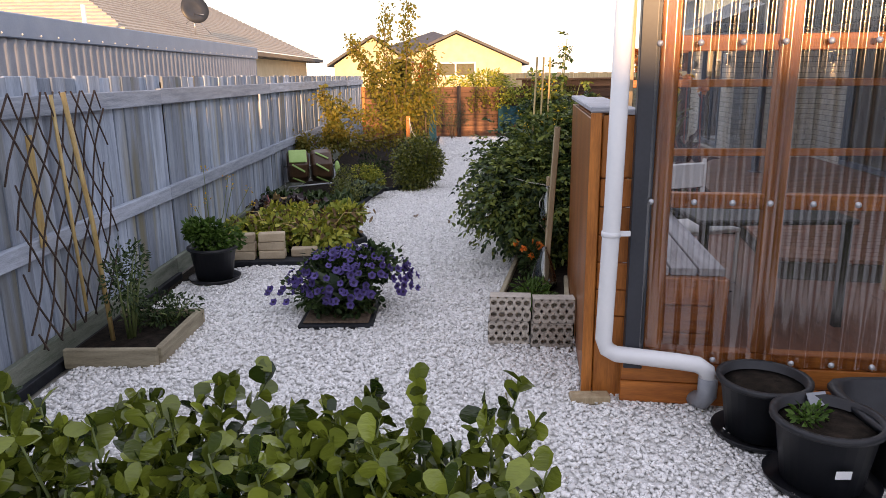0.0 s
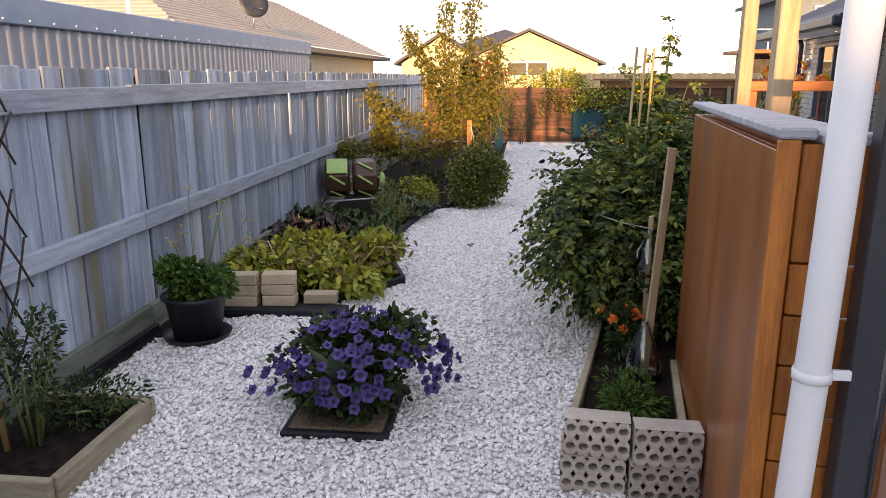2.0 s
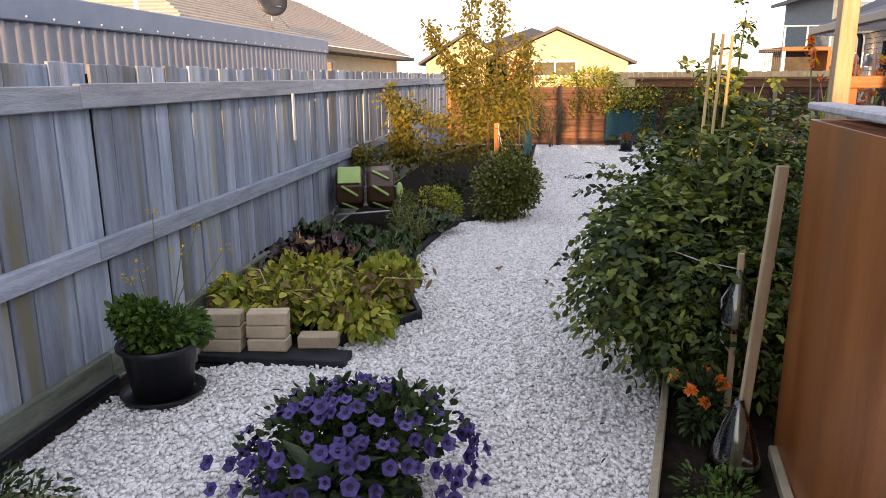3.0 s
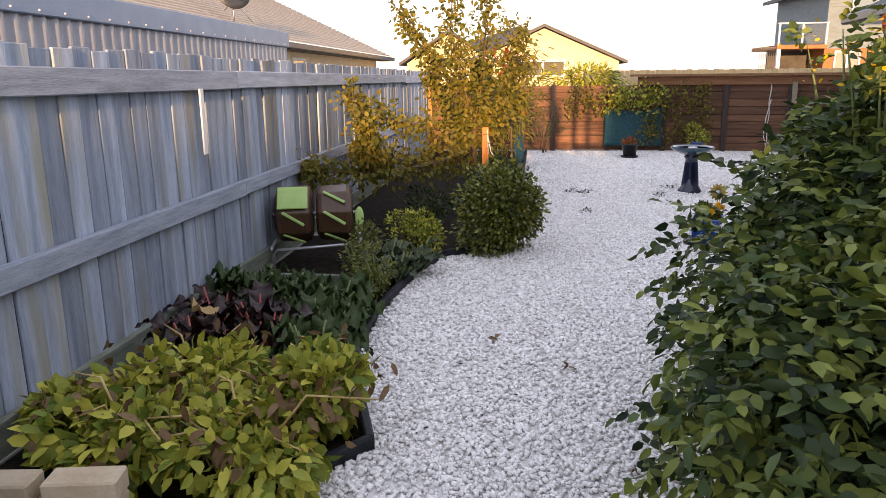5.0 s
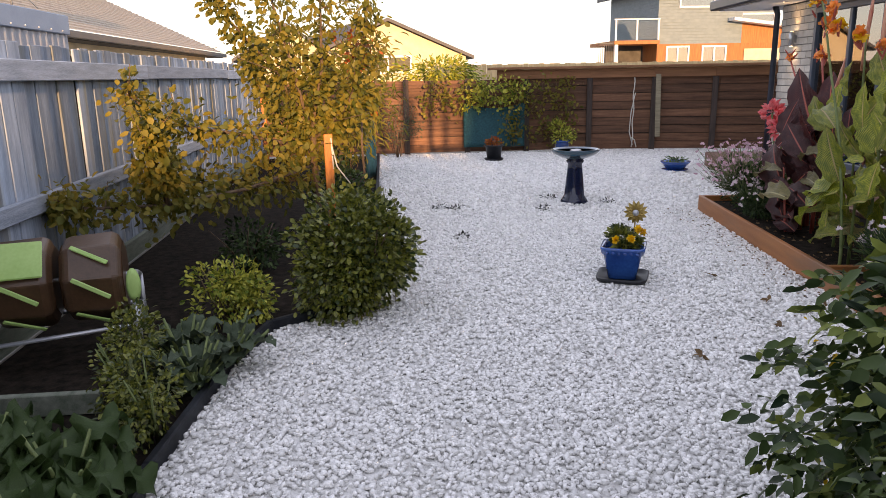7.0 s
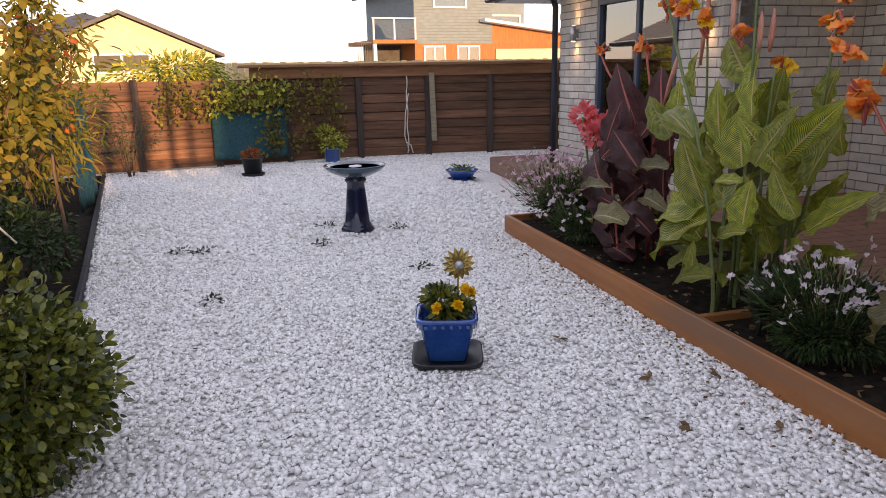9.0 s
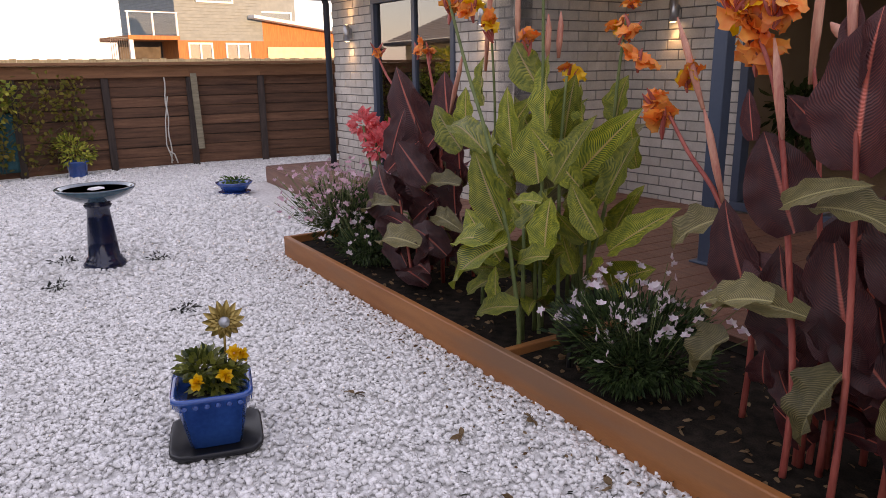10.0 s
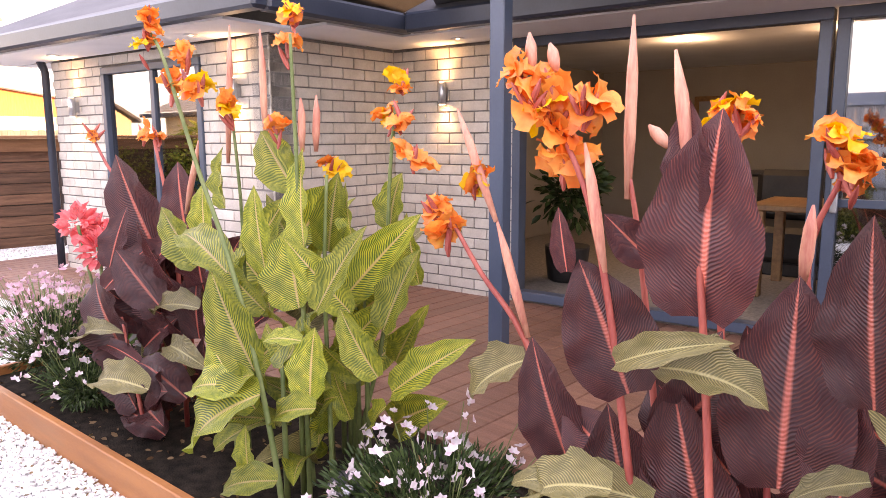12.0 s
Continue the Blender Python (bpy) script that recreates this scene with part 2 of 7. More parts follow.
BLUE_CAP = mat("blue_grey_flashing", (0.20, 0.28, 0.40), (0.26, 0.34, 0.46), 0.45, 3, metal=0.2, bump=0.03)
TILE = mat("roof_tile_pale", (0.40, 0.33, 0.27), (0.54, 0.46, 0.38), 0.8, 6, vary=0.1, bump=0.4)
DARK_ROOF = mat("dark_metal_roof", (0.055, 0.055, 0.065), (0.085, 0.085, 0.095), 0.6, 4, bump=0.1)
CREAM_WALL = mat("cream_render", (0.62, 0.50, 0.33), (0.72, 0.60, 0.42), 0.85, 3, bump=0.15)
WEATHERBOARD = mat("blue_grey_cladding", (0.15, 0.20, 0.225), (0.20, 0.255, 0.28), 0.7, 3, bump=0.1)
ORANGE_CLAD = mat("orange_timber_cladding", (0.30, 0.09, 0.025), (0.48, 0.17, 0.05), 0.6, 3, (6, 6, 0.6), vary=0.15, bump=0.2)
NEWPINE = mat("new_pine_fence", (0.52, 0.36, 0.18), (0.66, 0.48, 0.27), 0.75, 4, (6, 6, 0.6), vary=0.12, bump=0.3)
BARK = mat("tree_bark", (0.07, 0.045, 0.03), (0.18, 0.12, 0.08), 0.9, 14, (4, 4, 0.8), bump=0.7)
STEM = mat("green_stem", (0.09, 0.14, 0.04), (0.18, 0.22, 0.08), 0.6, 14, bump=0.1)
RED_STEM = mat("coral_red_stem", (0.30, 0.042, 0.036), (0.52, 0.12, 0.085), 0.45, 8, (3, 3, 0.6), bump=0.1)
SPEAR = mat("pink_bud_spear", (0.50, 0.14, 0.10), (0.72, 0.36, 0.24), 0.45, 8, (3, 3, 0.6), bump=0.1)
DARKWIRE = mat("rusty_dark_lattice", (0.03, 0.018, 0.014), (0.09, 0.05, 0.035), 0.8, 20, bump=0.2)
COMPOST_PLASTIC = mat("brown_black_drum_plastic", (0.06, 0.030, 0.016), (0.12, 0.062, 0.034), 0.3, 5, bump=0.1)
LIME = mat("lime_plastic", (0.30, 0.52, 0.14), (0.42, 0.64, 0.22), 0.45, 5, bump=0.03)
TEALNET = mat("teal_netting", (0.003, 0.05, 0.065), (0.006, 0.10, 0.12), 0.8, 30, (1, 1, 1), bump=0.6, fine=150)
STRING = mat("white_string", (0.60, 0.58, 0.52), (0.7, 0.68, 0.62), 0.8, 20, bump=0.1)
DARK_IN = mat("dark_infill", (0.05, 0.045, 0.04), (0.10, 0.09, 0.08), 0.8, 3, bump=0.05)
IN_WALL = mat("interior_wall_paint", (0.30, 0.27, 0.23), (0.36, 0.33, 0.29), 0.8, 2, bump=0.03)
CARPET = mat("grey_carpet", (0.20, 0.18, 0.16), (0.30, 0.27, 0.24), 0.95, 30, bump=0.5)
BLACK_FURN = mat("black_furniture", (0.012, 0.012, 0.013), (0.03, 0.03, 0.03), 0.5, 6, bump=0.1)
TABLE_WOOD = mat("brown_table_wood", (0.20, 0.10, 0.045), (0.34, 0.18, 0.08), 0.45, 5, (0.6, 5, 5), bump=0.1)
STEEL = mat("brushed_steel", (0.42, 0.43, 0.45), (0.52, 0.53, 0.55), 0.3, 6, metal=0.9, bump=0.03)
PAPER = mat("white_label", (0.72, 0.73, 0.74), (0.8, 0.8, 0.8), 0.7, 5, bump=0.02)
PETAL_OR = mat("orange_petal", (0.95, 0.20, 0.035), (0.98, 0.42, 0.09), 0.45, 12, vary=0.2, island=True, bump=0.1, trans=0.3)
PETAL_YEL = mat("yellow_petal", (0.85, 0.42, 0.01), (0.9, 0.6, 0.03), 0.5, 12, island=True, bump=0.1, trans=0.3)
PETAL_CORAL = mat("coral_pink_petal", (0.82, 0.10, 0.12), (0.95, 0.34, 0.33), 0.5, 12, vary=0.2, island=True, bump=0.1, trans=0.3)
PETAL_PURPLE = mat("purple_petal", (0.022, 0.011, 0.09), (0.13, 0.09, 0.33), 0.55, 12, vary=0.35, island=True, bump=0.1, trans=0.25)
PETAL_WHITE = mat("white_pink_petal", (0.70, 0.52, 0.58), (0.85, 0.80, 0.82), 0.6, 12, vary=0.1, island=True, bump=0.05, trans=0.3)
PETAL_PINK = mat("pale_pink_petal", (0.62, 0.30, 0.40), (0.82, 0.62, 0.68), 0.6, 12, vary=0.15, bump=0.05, trans=0.3)
PETAL_DEEP = mat("near_black_throat", (0.010, 0.004, 0.03), (0.03, 0.012, 0.08), 0.6, 12, bump=0.1)
TOMATO = mat("green_tomato", (0.14, 0.24, 0.07), (0.26, 0.36, 0.12), 0.25, 10, bump=0.02)
GOLD = mat("tarnished_brass", (0.30, 0.19, 0.05), (0.5, 0.36, 0.12), 0.4, 8, metal=0.6, bump=0.1)
L_HEDGE = leaf_mat("hedge_leaf", (0.010, 0.036, 0.007), (0.30, 0.36, 0.05), 0.2, vary=0.35)
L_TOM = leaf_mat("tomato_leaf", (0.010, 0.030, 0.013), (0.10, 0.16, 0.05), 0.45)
L_TOM2 = leaf_mat("yellow_lit_tomato_leaf", (0.04, 0.09, 0.025), (0.28, 0.33, 0.07), 0.45)
L_TREE = leaf_mat("apricot_leaf", (0.13, 0.15, 0.03), (0.36, 0.28, 0.06), 0.5, trans=0.35)
L_POTATO = leaf_mat("yellow_green_leaf", (0.11, 0.19, 0.03), (0.62, 0.57, 0.10), 0.5, vary=0.25)
L_DARK = leaf_mat("dark_green_leaf", (0.014, 0.038, 0.013), (0.075, 0.13, 0.04), 0.45)
L_CHARD = leaf_mat("dark_chard_leaf", (0.022, 0.008, 0.010), (0.05, 0.022, 0.02), 0.38)
L_KALE = leaf_mat("grey_green_leaf", (0.04, 0.075, 0.045), (0.11, 0.15, 0.09), 0.55)
L_SHRUB = leaf_mat("shrub_leaf", (0.025, 0.055, 0.012), (0.30, 0.31, 0.05), 0.35)
L_PARSLEY = leaf_mat("parsley_leaf", (0.04, 0.11, 0.02), (0.12, 0.24, 0.045), 0.5)
L_AUT = leaf_mat("autumn_red_leaf", (0.34, 0.06, 0.02), (0.5, 0.16, 0.03), 0.5)
L_DRY = leaf_mat("dry_leaf", (0.16, 0.08, 0.035), (0.34, 0.22, 0.12), 0.7)
L_STRAW = leaf_mat("straw_leaf", (0.42, 0.26, 0.11), (0.60, 0.42, 0.20), 0.7, vary=0.3)
L_WEED = leaf_mat("grey_weed_leaf", (0.022, 0.026, 0.022), (0.075, 0.078, 0.06), 0.7)
C_GREEN = canna_mat("striped_canna_leaf", (0.055, 0.125, 0.016), (0.66, 0.60, 0.08), (0.55, 0.40, 0.17), 34, 0.75)
C_OLIVE = canna_mat("ageing_canna_leaf", (0.14, 0.125, 0.05), (0.44, 0.35, 0.15), (0.46, 0.40, 0.19), 34, 0.6)
C_DARK = canna_mat("bronze_canna_leaf", (0.068, 0.021, 0.025), (0.23, 0.060, 0.045), (0.70, 0.17, 0.12), 44, 0.50)
GLASS = glass_mat("window_glass", (0.55, 0.6, 0.62), 0.3)
CLEAR = glass_mat("clear_glass", (0.9, 0.93, 0.93), 0.03)
POLY = glass_mat("polycarbonate", (0.84, 0.84, 0.84), 0.16, 0.17)
BOTTLE = glass_mat("bottle_plastic", (0.82, 0.88, 0.88), 0.10, 0.08)

# ---- mesh helpers ----


def mesh_ob(name, verts, faces, material, parent=None, label="", smooth=False):
    me = bpy.data.meshes.new(name)
    me.from_pydata([tuple(v) for v in verts], [], [tuple(f) for f in faces])
    if smooth:
        me.polygons.foreach_set("use_smooth", [True] * len(me.polygons))
    for k in (material if isinstance(material, (list, tuple)) else [material]):
        me.materials.append(k)
    ob = new(name, me)
    if parent:
        ob.parent = parent
    if label:
        ob["label"] = label
    return ob


def part(name, bm, material, parent=None, label="", smooth=False):
    me = bpy.data.meshes.new(name)
    bm.to_mesh(me)
    bm.free()
    if smooth:
        me.polygons.foreach_set("use_smooth", [True] * len(me.polygons))
    me.materials.append(material)
    ob = new(name, me)
    if parent:
        ob.parent = parent
    if label:
        ob["label"] = label
    return ob


def empty(name, m=None, label="", category="", group="", kind=""):
    e = new(name)
    e.empty_display_size = 0.1
    if m is not None:
        e.matrix_world = m
    return tagged(e, label, category, group, kind)


def box_bm(bm, lo, hi, bevel=0.0, m=None):
    """Adds a box from corner lo to corner hi, its edges rounded off by bevel."""
    c = [(a + b) / 2 for a, b in zip(lo, hi)]
    s = [abs(b - a) for a, b in zip(lo, hi)]
    M = (m or Matrix()) @ Matrix.Translation(c) @ Matrix.Diagonal((*s, 1))
    r = bmesh.ops.create_cube(bm, size=1, matrix=M)
    if bevel:
        ed = list({e for v in r["verts"] for e in v.link_edges})
        bmesh.ops.bevel(bm, geom=ed, offset=bevel, segments=1, affect="EDGES")
    return bm


def box(name, lo, hi, material, parent=None, bevel=0.004, label="", m=None):
    return part(name, box_bm(bmesh.new(), lo, hi, bevel, m), material, parent, label)


def boxes(name, list_, material, parent=None, bevel=0.0, label="", m=None):
    bm = bmesh.new()
    for lo, hi in list_:
        box_bm(bm, lo, hi, bevel, m)
    return part(name, bm, material, parent, label)


def lathe(name, profile, material, parent=None, n=28, at=(0, 0, 0), label="", square=0.0):
    """Turns a profile of (radius, z) about z; square above 0 pushes the round towards a rounded square."""
    vs, fs = [], []
    for r, z in profile:
        for k in range(n):
            a = 2 * math.pi * (k + 0.5) / n
            c, s = math.cos(a), math.sin(a)
            g = 1 if not square else (abs(c) ** square + abs(s) ** square) ** (-1 / square)
            vs.append((at[0] + r * c * g, at[1] + r * s * g, at[2] + z))
    for i in range(len(profile) - 1):
        for k in range(n):
            k2 = (k + 1) % n
            fs.append((i * n + k, i * n + k2, (i + 1) * n + k2, (i + 1) * n + k))
    fs.append(tuple(reversed(range(n))))
    fs.append(tuple(range((len(profile) - 1) * n, len(profile) * n)))
    ob = mesh_ob(name, vs, fs, material, parent, label, smooth=True)
    ob.data.polygons[len(ob.data.polygons) - 1].use_smooth = False
    return ob


def tube_geo(pts, radii, n=6):
    vs, fs = [], []
    pts = [Vector(p) for p in pts]
    for i, p in enumerate(pts):
        d = (pts[min(i + 1, len(pts) - 1)] - pts[max(i - 1, 0)]).normalized()
        a = d.cross(Vector((0.31, 0.17, 0.93))).normalized()
        if a.length < 0.1:
            a = Vector((1, 0, 0))
        b = d.cross(a)
        r = radii[i] if isinstance(radii, (list, tuple)) else radii
        for k in range(n):
            t = 2 * math.pi * k / n
            vs.append(p + a * (r * math.cos(t)) + b * (r * math.sin(t)))
    for i in range(len(pts) - 1):
        for k in range(n):
            fs.append((i * n + k, i * n + (k + 1) % n, (i + 1) * n + (k + 1) % n, (i + 1) * n + k))
    fs.append(tuple(reversed(range(n))))
    fs.append(tuple(range((len(pts) - 1) * n, len(pts) * n)))
    return vs, fs


def tubes(name, lines, material, parent=None, label="", n=6):
    """One mesh of several tubes: lines of (points, radius or radii)."""
    V, F = [], []
    for pts, r in lines:
        v, f = tube_geo(pts, r, n)
        o = len(V)
        V += v
        F += [tuple(i + o for i in q) for q in f]
    return mesh_ob(name, V, F, material, parent, label, smooth=True)


rng = np.random.default_rng(7)


def unit(a):
    return a / np.maximum(np.linalg.norm(a, axis=-1, keepdims=True), 1e-9)


LEAF_V = np.array([(0, 0, 0), (-0.42, 0.3, 0.06), (0, 0.3, 0), (0.42, 0.3, 0.06), (-0.38, 0.70, 0.02), (0, 0.70, -0.05), (0.38, 0.70, 0.02), (0, 1.0, -0.16)])
LEAF_F = [(0, 2, 1), (0, 3, 2), (1, 2, 5, 4), (2, 3, 6, 5), (4, 5, 7), (5, 6, 7)]


ROUND_V = np.array([(0, 0, 0), (-0.34, 0.3, 0.07), (0, 0.3, 0), (0.34, 0.3, 0.07), (-0.50, 0.68, 0.06), (0, 0.70, -0.03), (0.50, 0.68, 0.06), (-0.26, 0.94, -0.03), (0.26, 0.94, -0.03), (0, 1.0, -0.08)])
ROUND_F = [(0, 2, 1), (0, 3, 2), (1, 2, 5, 4), (2, 3, 6, 5), (4, 5, 9, 7), (5, 6, 8, 9)]


def leaf_cloud(name, pos, direct, length, width, material, parent=None, label="", smooth=True, face_up=0.6, blunt=False):
    """Many leaves in one mesh: each at pos, pointing along direct, its face turned partly upwards."""
    n = len(pos)
    LV, LF = (ROUND_V, ROUND_F) if blunt else (LEAF_V, LEAF_F)
    d = unit(direct)
    up = unit(np.array([0, 0, 1.0]) * face_up + rng.normal(0, 0.6, (n, 3)))
    side = unit(np.cross(d, up))
    nor = np.cross(side, d)
    ln = (np.broadcast_to(length, n) * rng.uniform(0.65, 1.25, n))[:, None]
    wd = (np.broadcast_to(width, n) * rng.uniform(0.75, 1.2, n))[:, None]
    V = (pos[:, None, :] + LV[None, :, 0:1] * (side * wd)[:, None, :] + LV[None, :, 1:2] * (d * ln)[:, None, :]
         + LV[None, :, 2:3] * (nor * ln)[:, None, :]).reshape(-1, 3)
    loops = np.array([i for f in LF for i in f])
    sizes = np.array([len(f) for f in LF])
    k = len(LV)
    L = (loops[None, :] + (np.arange(n) * k)[:, None]).ravel()
    S = np.tile(sizes, n)
    return raw_mesh(name, V, L, S, material, parent, label, smooth)


def raw_mesh(name, V, L, S, material, parent=None, label="", smooth=False):
    me = bpy.data.meshes.new(name)
    me.vertices.add(len(V))
    me.vertices.foreach_set("co", np.asarray(V, dtype=np.float32).ravel())
    me.loops.add(len(L))
    me.loops.foreach_set("vertex_index", np.asarray(L, dtype=np.int32))
    me.polygons.add(len(S))
    st = np.concatenate([[0], np.cumsum(S)[:-1]])
    me.polygons.foreach_set("loop_start", st.astype(np.int32))
    if smooth:
        me.polygons.foreach_set("use_smooth", np.ones(len(S), dtype=bool))
    me.update(calc_edges=True)
    me.materials.append(material)
    ob = new(name, me)
    if parent:
        ob.parent = parent
    if label:
        ob["label"] = label
    return ob


def blob_points(centre, radii, n, shell=0.55, lumps=7, seed=1):
    """Points in a lumpy crown: mostly near the outside of several overlapping balls; also the outward way at each."""
    r = np.random.default_rng(seed)
    c, R = np.array(centre, float), np.array(radii, float)
    lc = unit(r.normal(0, 1, (lumps, 3))) * r.uniform(0.3, 0.72, (lumps, 1))
    ls = r.uniform(0.34, 0.58, lumps)
    k = r.integers(0, lumps, n)
    d = unit(r.normal(0, 1, (n, 3)))
    rad = (shell + (1 - shell) * r.random(n)) * ls[k]
    p = lc[k] + d * rad[:, None]
    out = unit(p + d * 0.6)
    return c + p * R, out


def bush(name, centre, radii, n, leaf, wide, material, label, category, lumps=9, seed=1, floor=0.01, droop=-0.1, stems=7, stem_mat=None, group=""):
    """A shrub: woody stems from its foot and a lumpy crown of leaves."""
    e = empty(name, pose(centre[0], centre[1], floor), label, category, group)
    c = (0, 0, centre[2] - floor)
    p, o = blob_points(c, radii, n, lumps=lumps, seed=seed)
    keep = p[:, 2] > 0.02
    p, o = p[keep], o[keep]
    leaf_cloud("foliage", p, o + rng.normal(0, 0.45, p.shape) + np.array([0, 0, droop]), leaf, wide, material, e)
    r = random.Random(seed)
    ln = []
    for i in range(stems):
        a = r.uniform(0, 6.283)
        q = r.uniform(0.3, 0.8)
        tip = Vector((c[0] + math.cos(a) * radii[0] * q, math.sin(a) * radii[1] * q, c[2] + radii[2] * r.uniform(0.1, 0.7)))
        foot = Vector((math.cos(a) * 0.03, math.sin(a) * 0.03, 0))
        ln.append(([foot, foot.lerp(tip, 0.5) + Vector((r.uniform(-.03, .03), r.uniform(-.03, .03), 0.03)), tip], [0.010, 0.006, 0.003]))
    for q in ln:
        tubes("stem", [q], stem_mat or BARK, e, n=5)
    return e


# ---- ground ----
mesh_ob("ground", [(-200, -120, -0.03), (200, -120, -0.03), (200, 400, -0.03), (-200, 400, -0.03)], [(0, 1, 2, 3)], CONCRETE)
tagged(bpy.data.objects["ground"], "pale ground beyond the yard", "ground", kind="structure")
# the gravel area ends at the edging of the left beds
EDGE = [(-2.1, -6.0), (-2.1, 5.6), (-1.85, 6.0), (-1.2, 6.4), (-0.75, 7.0), (-1.05, 7.9), (-1.08, 8.7), (-0.98, 9.7), (-0.85, 10.25), (-0.5, 10.5), (-0.32, 11.2),
        (-0.24, 12.4), (-0.22, 13.6), (-0.2, 15.5), (-0.16, 19.4)]


def edge_x(y):
    ys = [q[1] for q in EDGE]
    return float(np.interp(y, ys, [q[0] for q in EDGE]))


gv, gf = [], []
steps = [-6 + 0.25 * i for i in range(int(25.6 / 0.25) + 1)]
for y in steps:
    gv += [(edge_x(y), y, 0.0), (9.5, y, 0.0)]
for i in range(len(steps) - 1):
    gf.append((2 * i, 2 * i + 1, 2 * i + 3, 2 * i + 2))
tagged(mesh_ob("floor_gravel", gv, gf, GRAVEL_BED), "grey fines under the white decorative gravel", "gravel", kind="structure")
mesh_ob("floor_soil", [(-2.2, 5.0, -0.004), (0.0, 5.0, -0.004), (0.0, 19.6, -0.004), (-2.2, 19.6, -0.004)], [(0, 1, 2, 3)], SOIL)
tagged(bpy.data.objects["floor_soil"], "dark moist garden soil along the paling fence", "soil", kind="structure")


def pebbles(name, xy, size, z=0.006):
    """White crushed stones, each a small flattened lump."""
    t = bmesh.new()
    bmesh.ops.create_cube(t, size=1.5)
    bmesh.ops.triangulate(t, faces=t.faces[:])
    base = np.array([v.co[:] for v in t.verts])
    fl = np.array([[v.index for v in f.verts] for f in t.faces])
    t.free()
    n = len(xy)
    s = size * rng.uniform(0.55, 1.35, (n, 1)) * np.stack([rng.uniform(0.8, 1.35, n), rng.uniform(0.65, 1.0, n), rng.uniform(0.45, 0.75, n)], 1)
    V = base[None] * s[:, None] * rng.uniform(0.62, 1.12, (n, len(base), 1))
    a, b = rng.uniform(0, 6.283, n), rng.normal(0, 0.35, n)
    ca, sa, cb, sb = np.cos(a)[:, None], np.sin(a)[:, None], np.cos(b)[:, None], np.sin(b)[:, None]
    X, Z = V[..., 0] * cb + V[..., 2] * sb, -V[..., 0] * sb + V[..., 2] * cb
    P = np.stack([X * ca - V[..., 1] * sa + xy[:, :1], X * sa + V[..., 1] * ca + xy[:, 1:], Z + z + rng.uniform(0, 0.008, (n, 1))], -1)
    k = len(base)
    return raw_mesh(name, P.reshape(-1, 3), (fl.ravel()[None] + (np.arange(n) * k)[:, None]).ravel(), np.full(n * len(fl), 3), GRAVEL)


def scatter(x0, x1, y0, y1, density):
    n = int((x1 - x0) * (y1 - y0) * density)
    p = np.stack([rng.uniform(x0, x1, n), rng.uniform(y0, y1, n)], 1)
    ex = np.interp(p[:, 1], [q[1] for q in EDGE], [q[0] for q in EDGE])
    ok = p[:, 0] > ex + 0.02
    pl = 3.12 - (13.33 - p[:, 1]) * 0.157
    ok &= ~((p[:, 0] > pl) & (p[:, 1] > 7.4) & (p[:, 1] < 13.35))
    ok &= ~((p[:, 0] > 0.37 + 0.178 * (p[:, 1] - 4.36)) & (p[:, 1] > 4.36) & (p[:, 1] < 8.0))
    ok &= ~((p[:, 0] > 0.98) & (p[:, 1] > 3.45) & (p[:, 1] < 8.0))
    ok &= ~((p[:, 0] > 3.9 + 0.2 * (p[:, 1] - 14.7)) & (p[:, 1] > 13.3) & (p[:, 1] < 16.9))
    return p[ok]


for nm, a, sz in (("gravel", scatter(-2.1, 2.6, 1.6, 8.0, 3000), 0.0128), ("gravel", scatter(-1.2, 3.3, 8.0, 13.5, 2700), 0.0132), ("gravel", scatter(-0.3, 7, 13.5, 19.5, 1000), 0.020)):
    tagged(pebbles(nm, a, sz), "white crushed quartz pebbles spread over the yard", "gravel", kind="stuff")

# ---- paling fence on the left ----
FX = -2.19
fence = empty("wall_west", None, "weathered blue-grey timber paling fence with two rails", "fence", kind="structure")
rp = random.Random(3)
y = -5.0
pal = []
for k in range(4):
    bm = bmesh.new()
    box_bm(bm, (-0.01, 0, 0), (0.008, 0.1425, 1.645), 0.003)
    me = bpy.data.meshes.new("paling")
    bm.to_mesh(me)
    bm.free()
    me.materials.append(PALING)
    pal.append(me)
while y < 19.6:
    ob = new("paling", rp.choice(pal))
    ob.parent = fence
    ob.matrix_basis = pose(FX - 0.05 + rp.uniform(-0.010, 0.008), y, rp.uniform(-0.012, 0.012), 0, rp.uniform(-0.3, 0.3), rp.uniform(-1.2, 1.2))
    y += 0.15
# added dark sheet: its colour gives the shade between palings
box("backing", (FX - 0.075, -5, 0), (FX - 0.062, 19.7, 1.6), DARK_IN, fence, 0, "dark sheet standing in for shade in the paling gaps")
for z0, z1, w in ((1.435, 1.55, 0.045), (0.665, 0.775, 0.05)):
    y = -5.0
    while y < 19.6:
        ln = 3.6
        box("rail", (FX - 0.04, y + 0.002, z0 + rp.uniform(-.008, .008)), (FX + w - 0.04, min(y + ln, 19.65), z1 + rp.uniform(-.006, .006)), RAIL, fence, 0.005)
        y += ln
y = -5.0
while y < 19.6:
    box("plinth_board", (FX - 0.04, y + 0.003, 0.02), (FX + 0.0, min(y + 2.7, 19.65), 0.17), PLINTH, fence, 0.004)
    y += 2.7
box("edging_strip", (FX, -5, -0.02), (FX + 0.035, 5.8, 0.05), BLACK_STRIP, fence, 0.005, "black plastic edging along the fence foot")
tagged(box("thermometer", (FX + 0.012, 8.74, 1.03), (FX + 0.024, 8.79, 1.44), WHITE_PVC, None, 0.003), "thin white plastic strip hung on the paling fence", "strip")

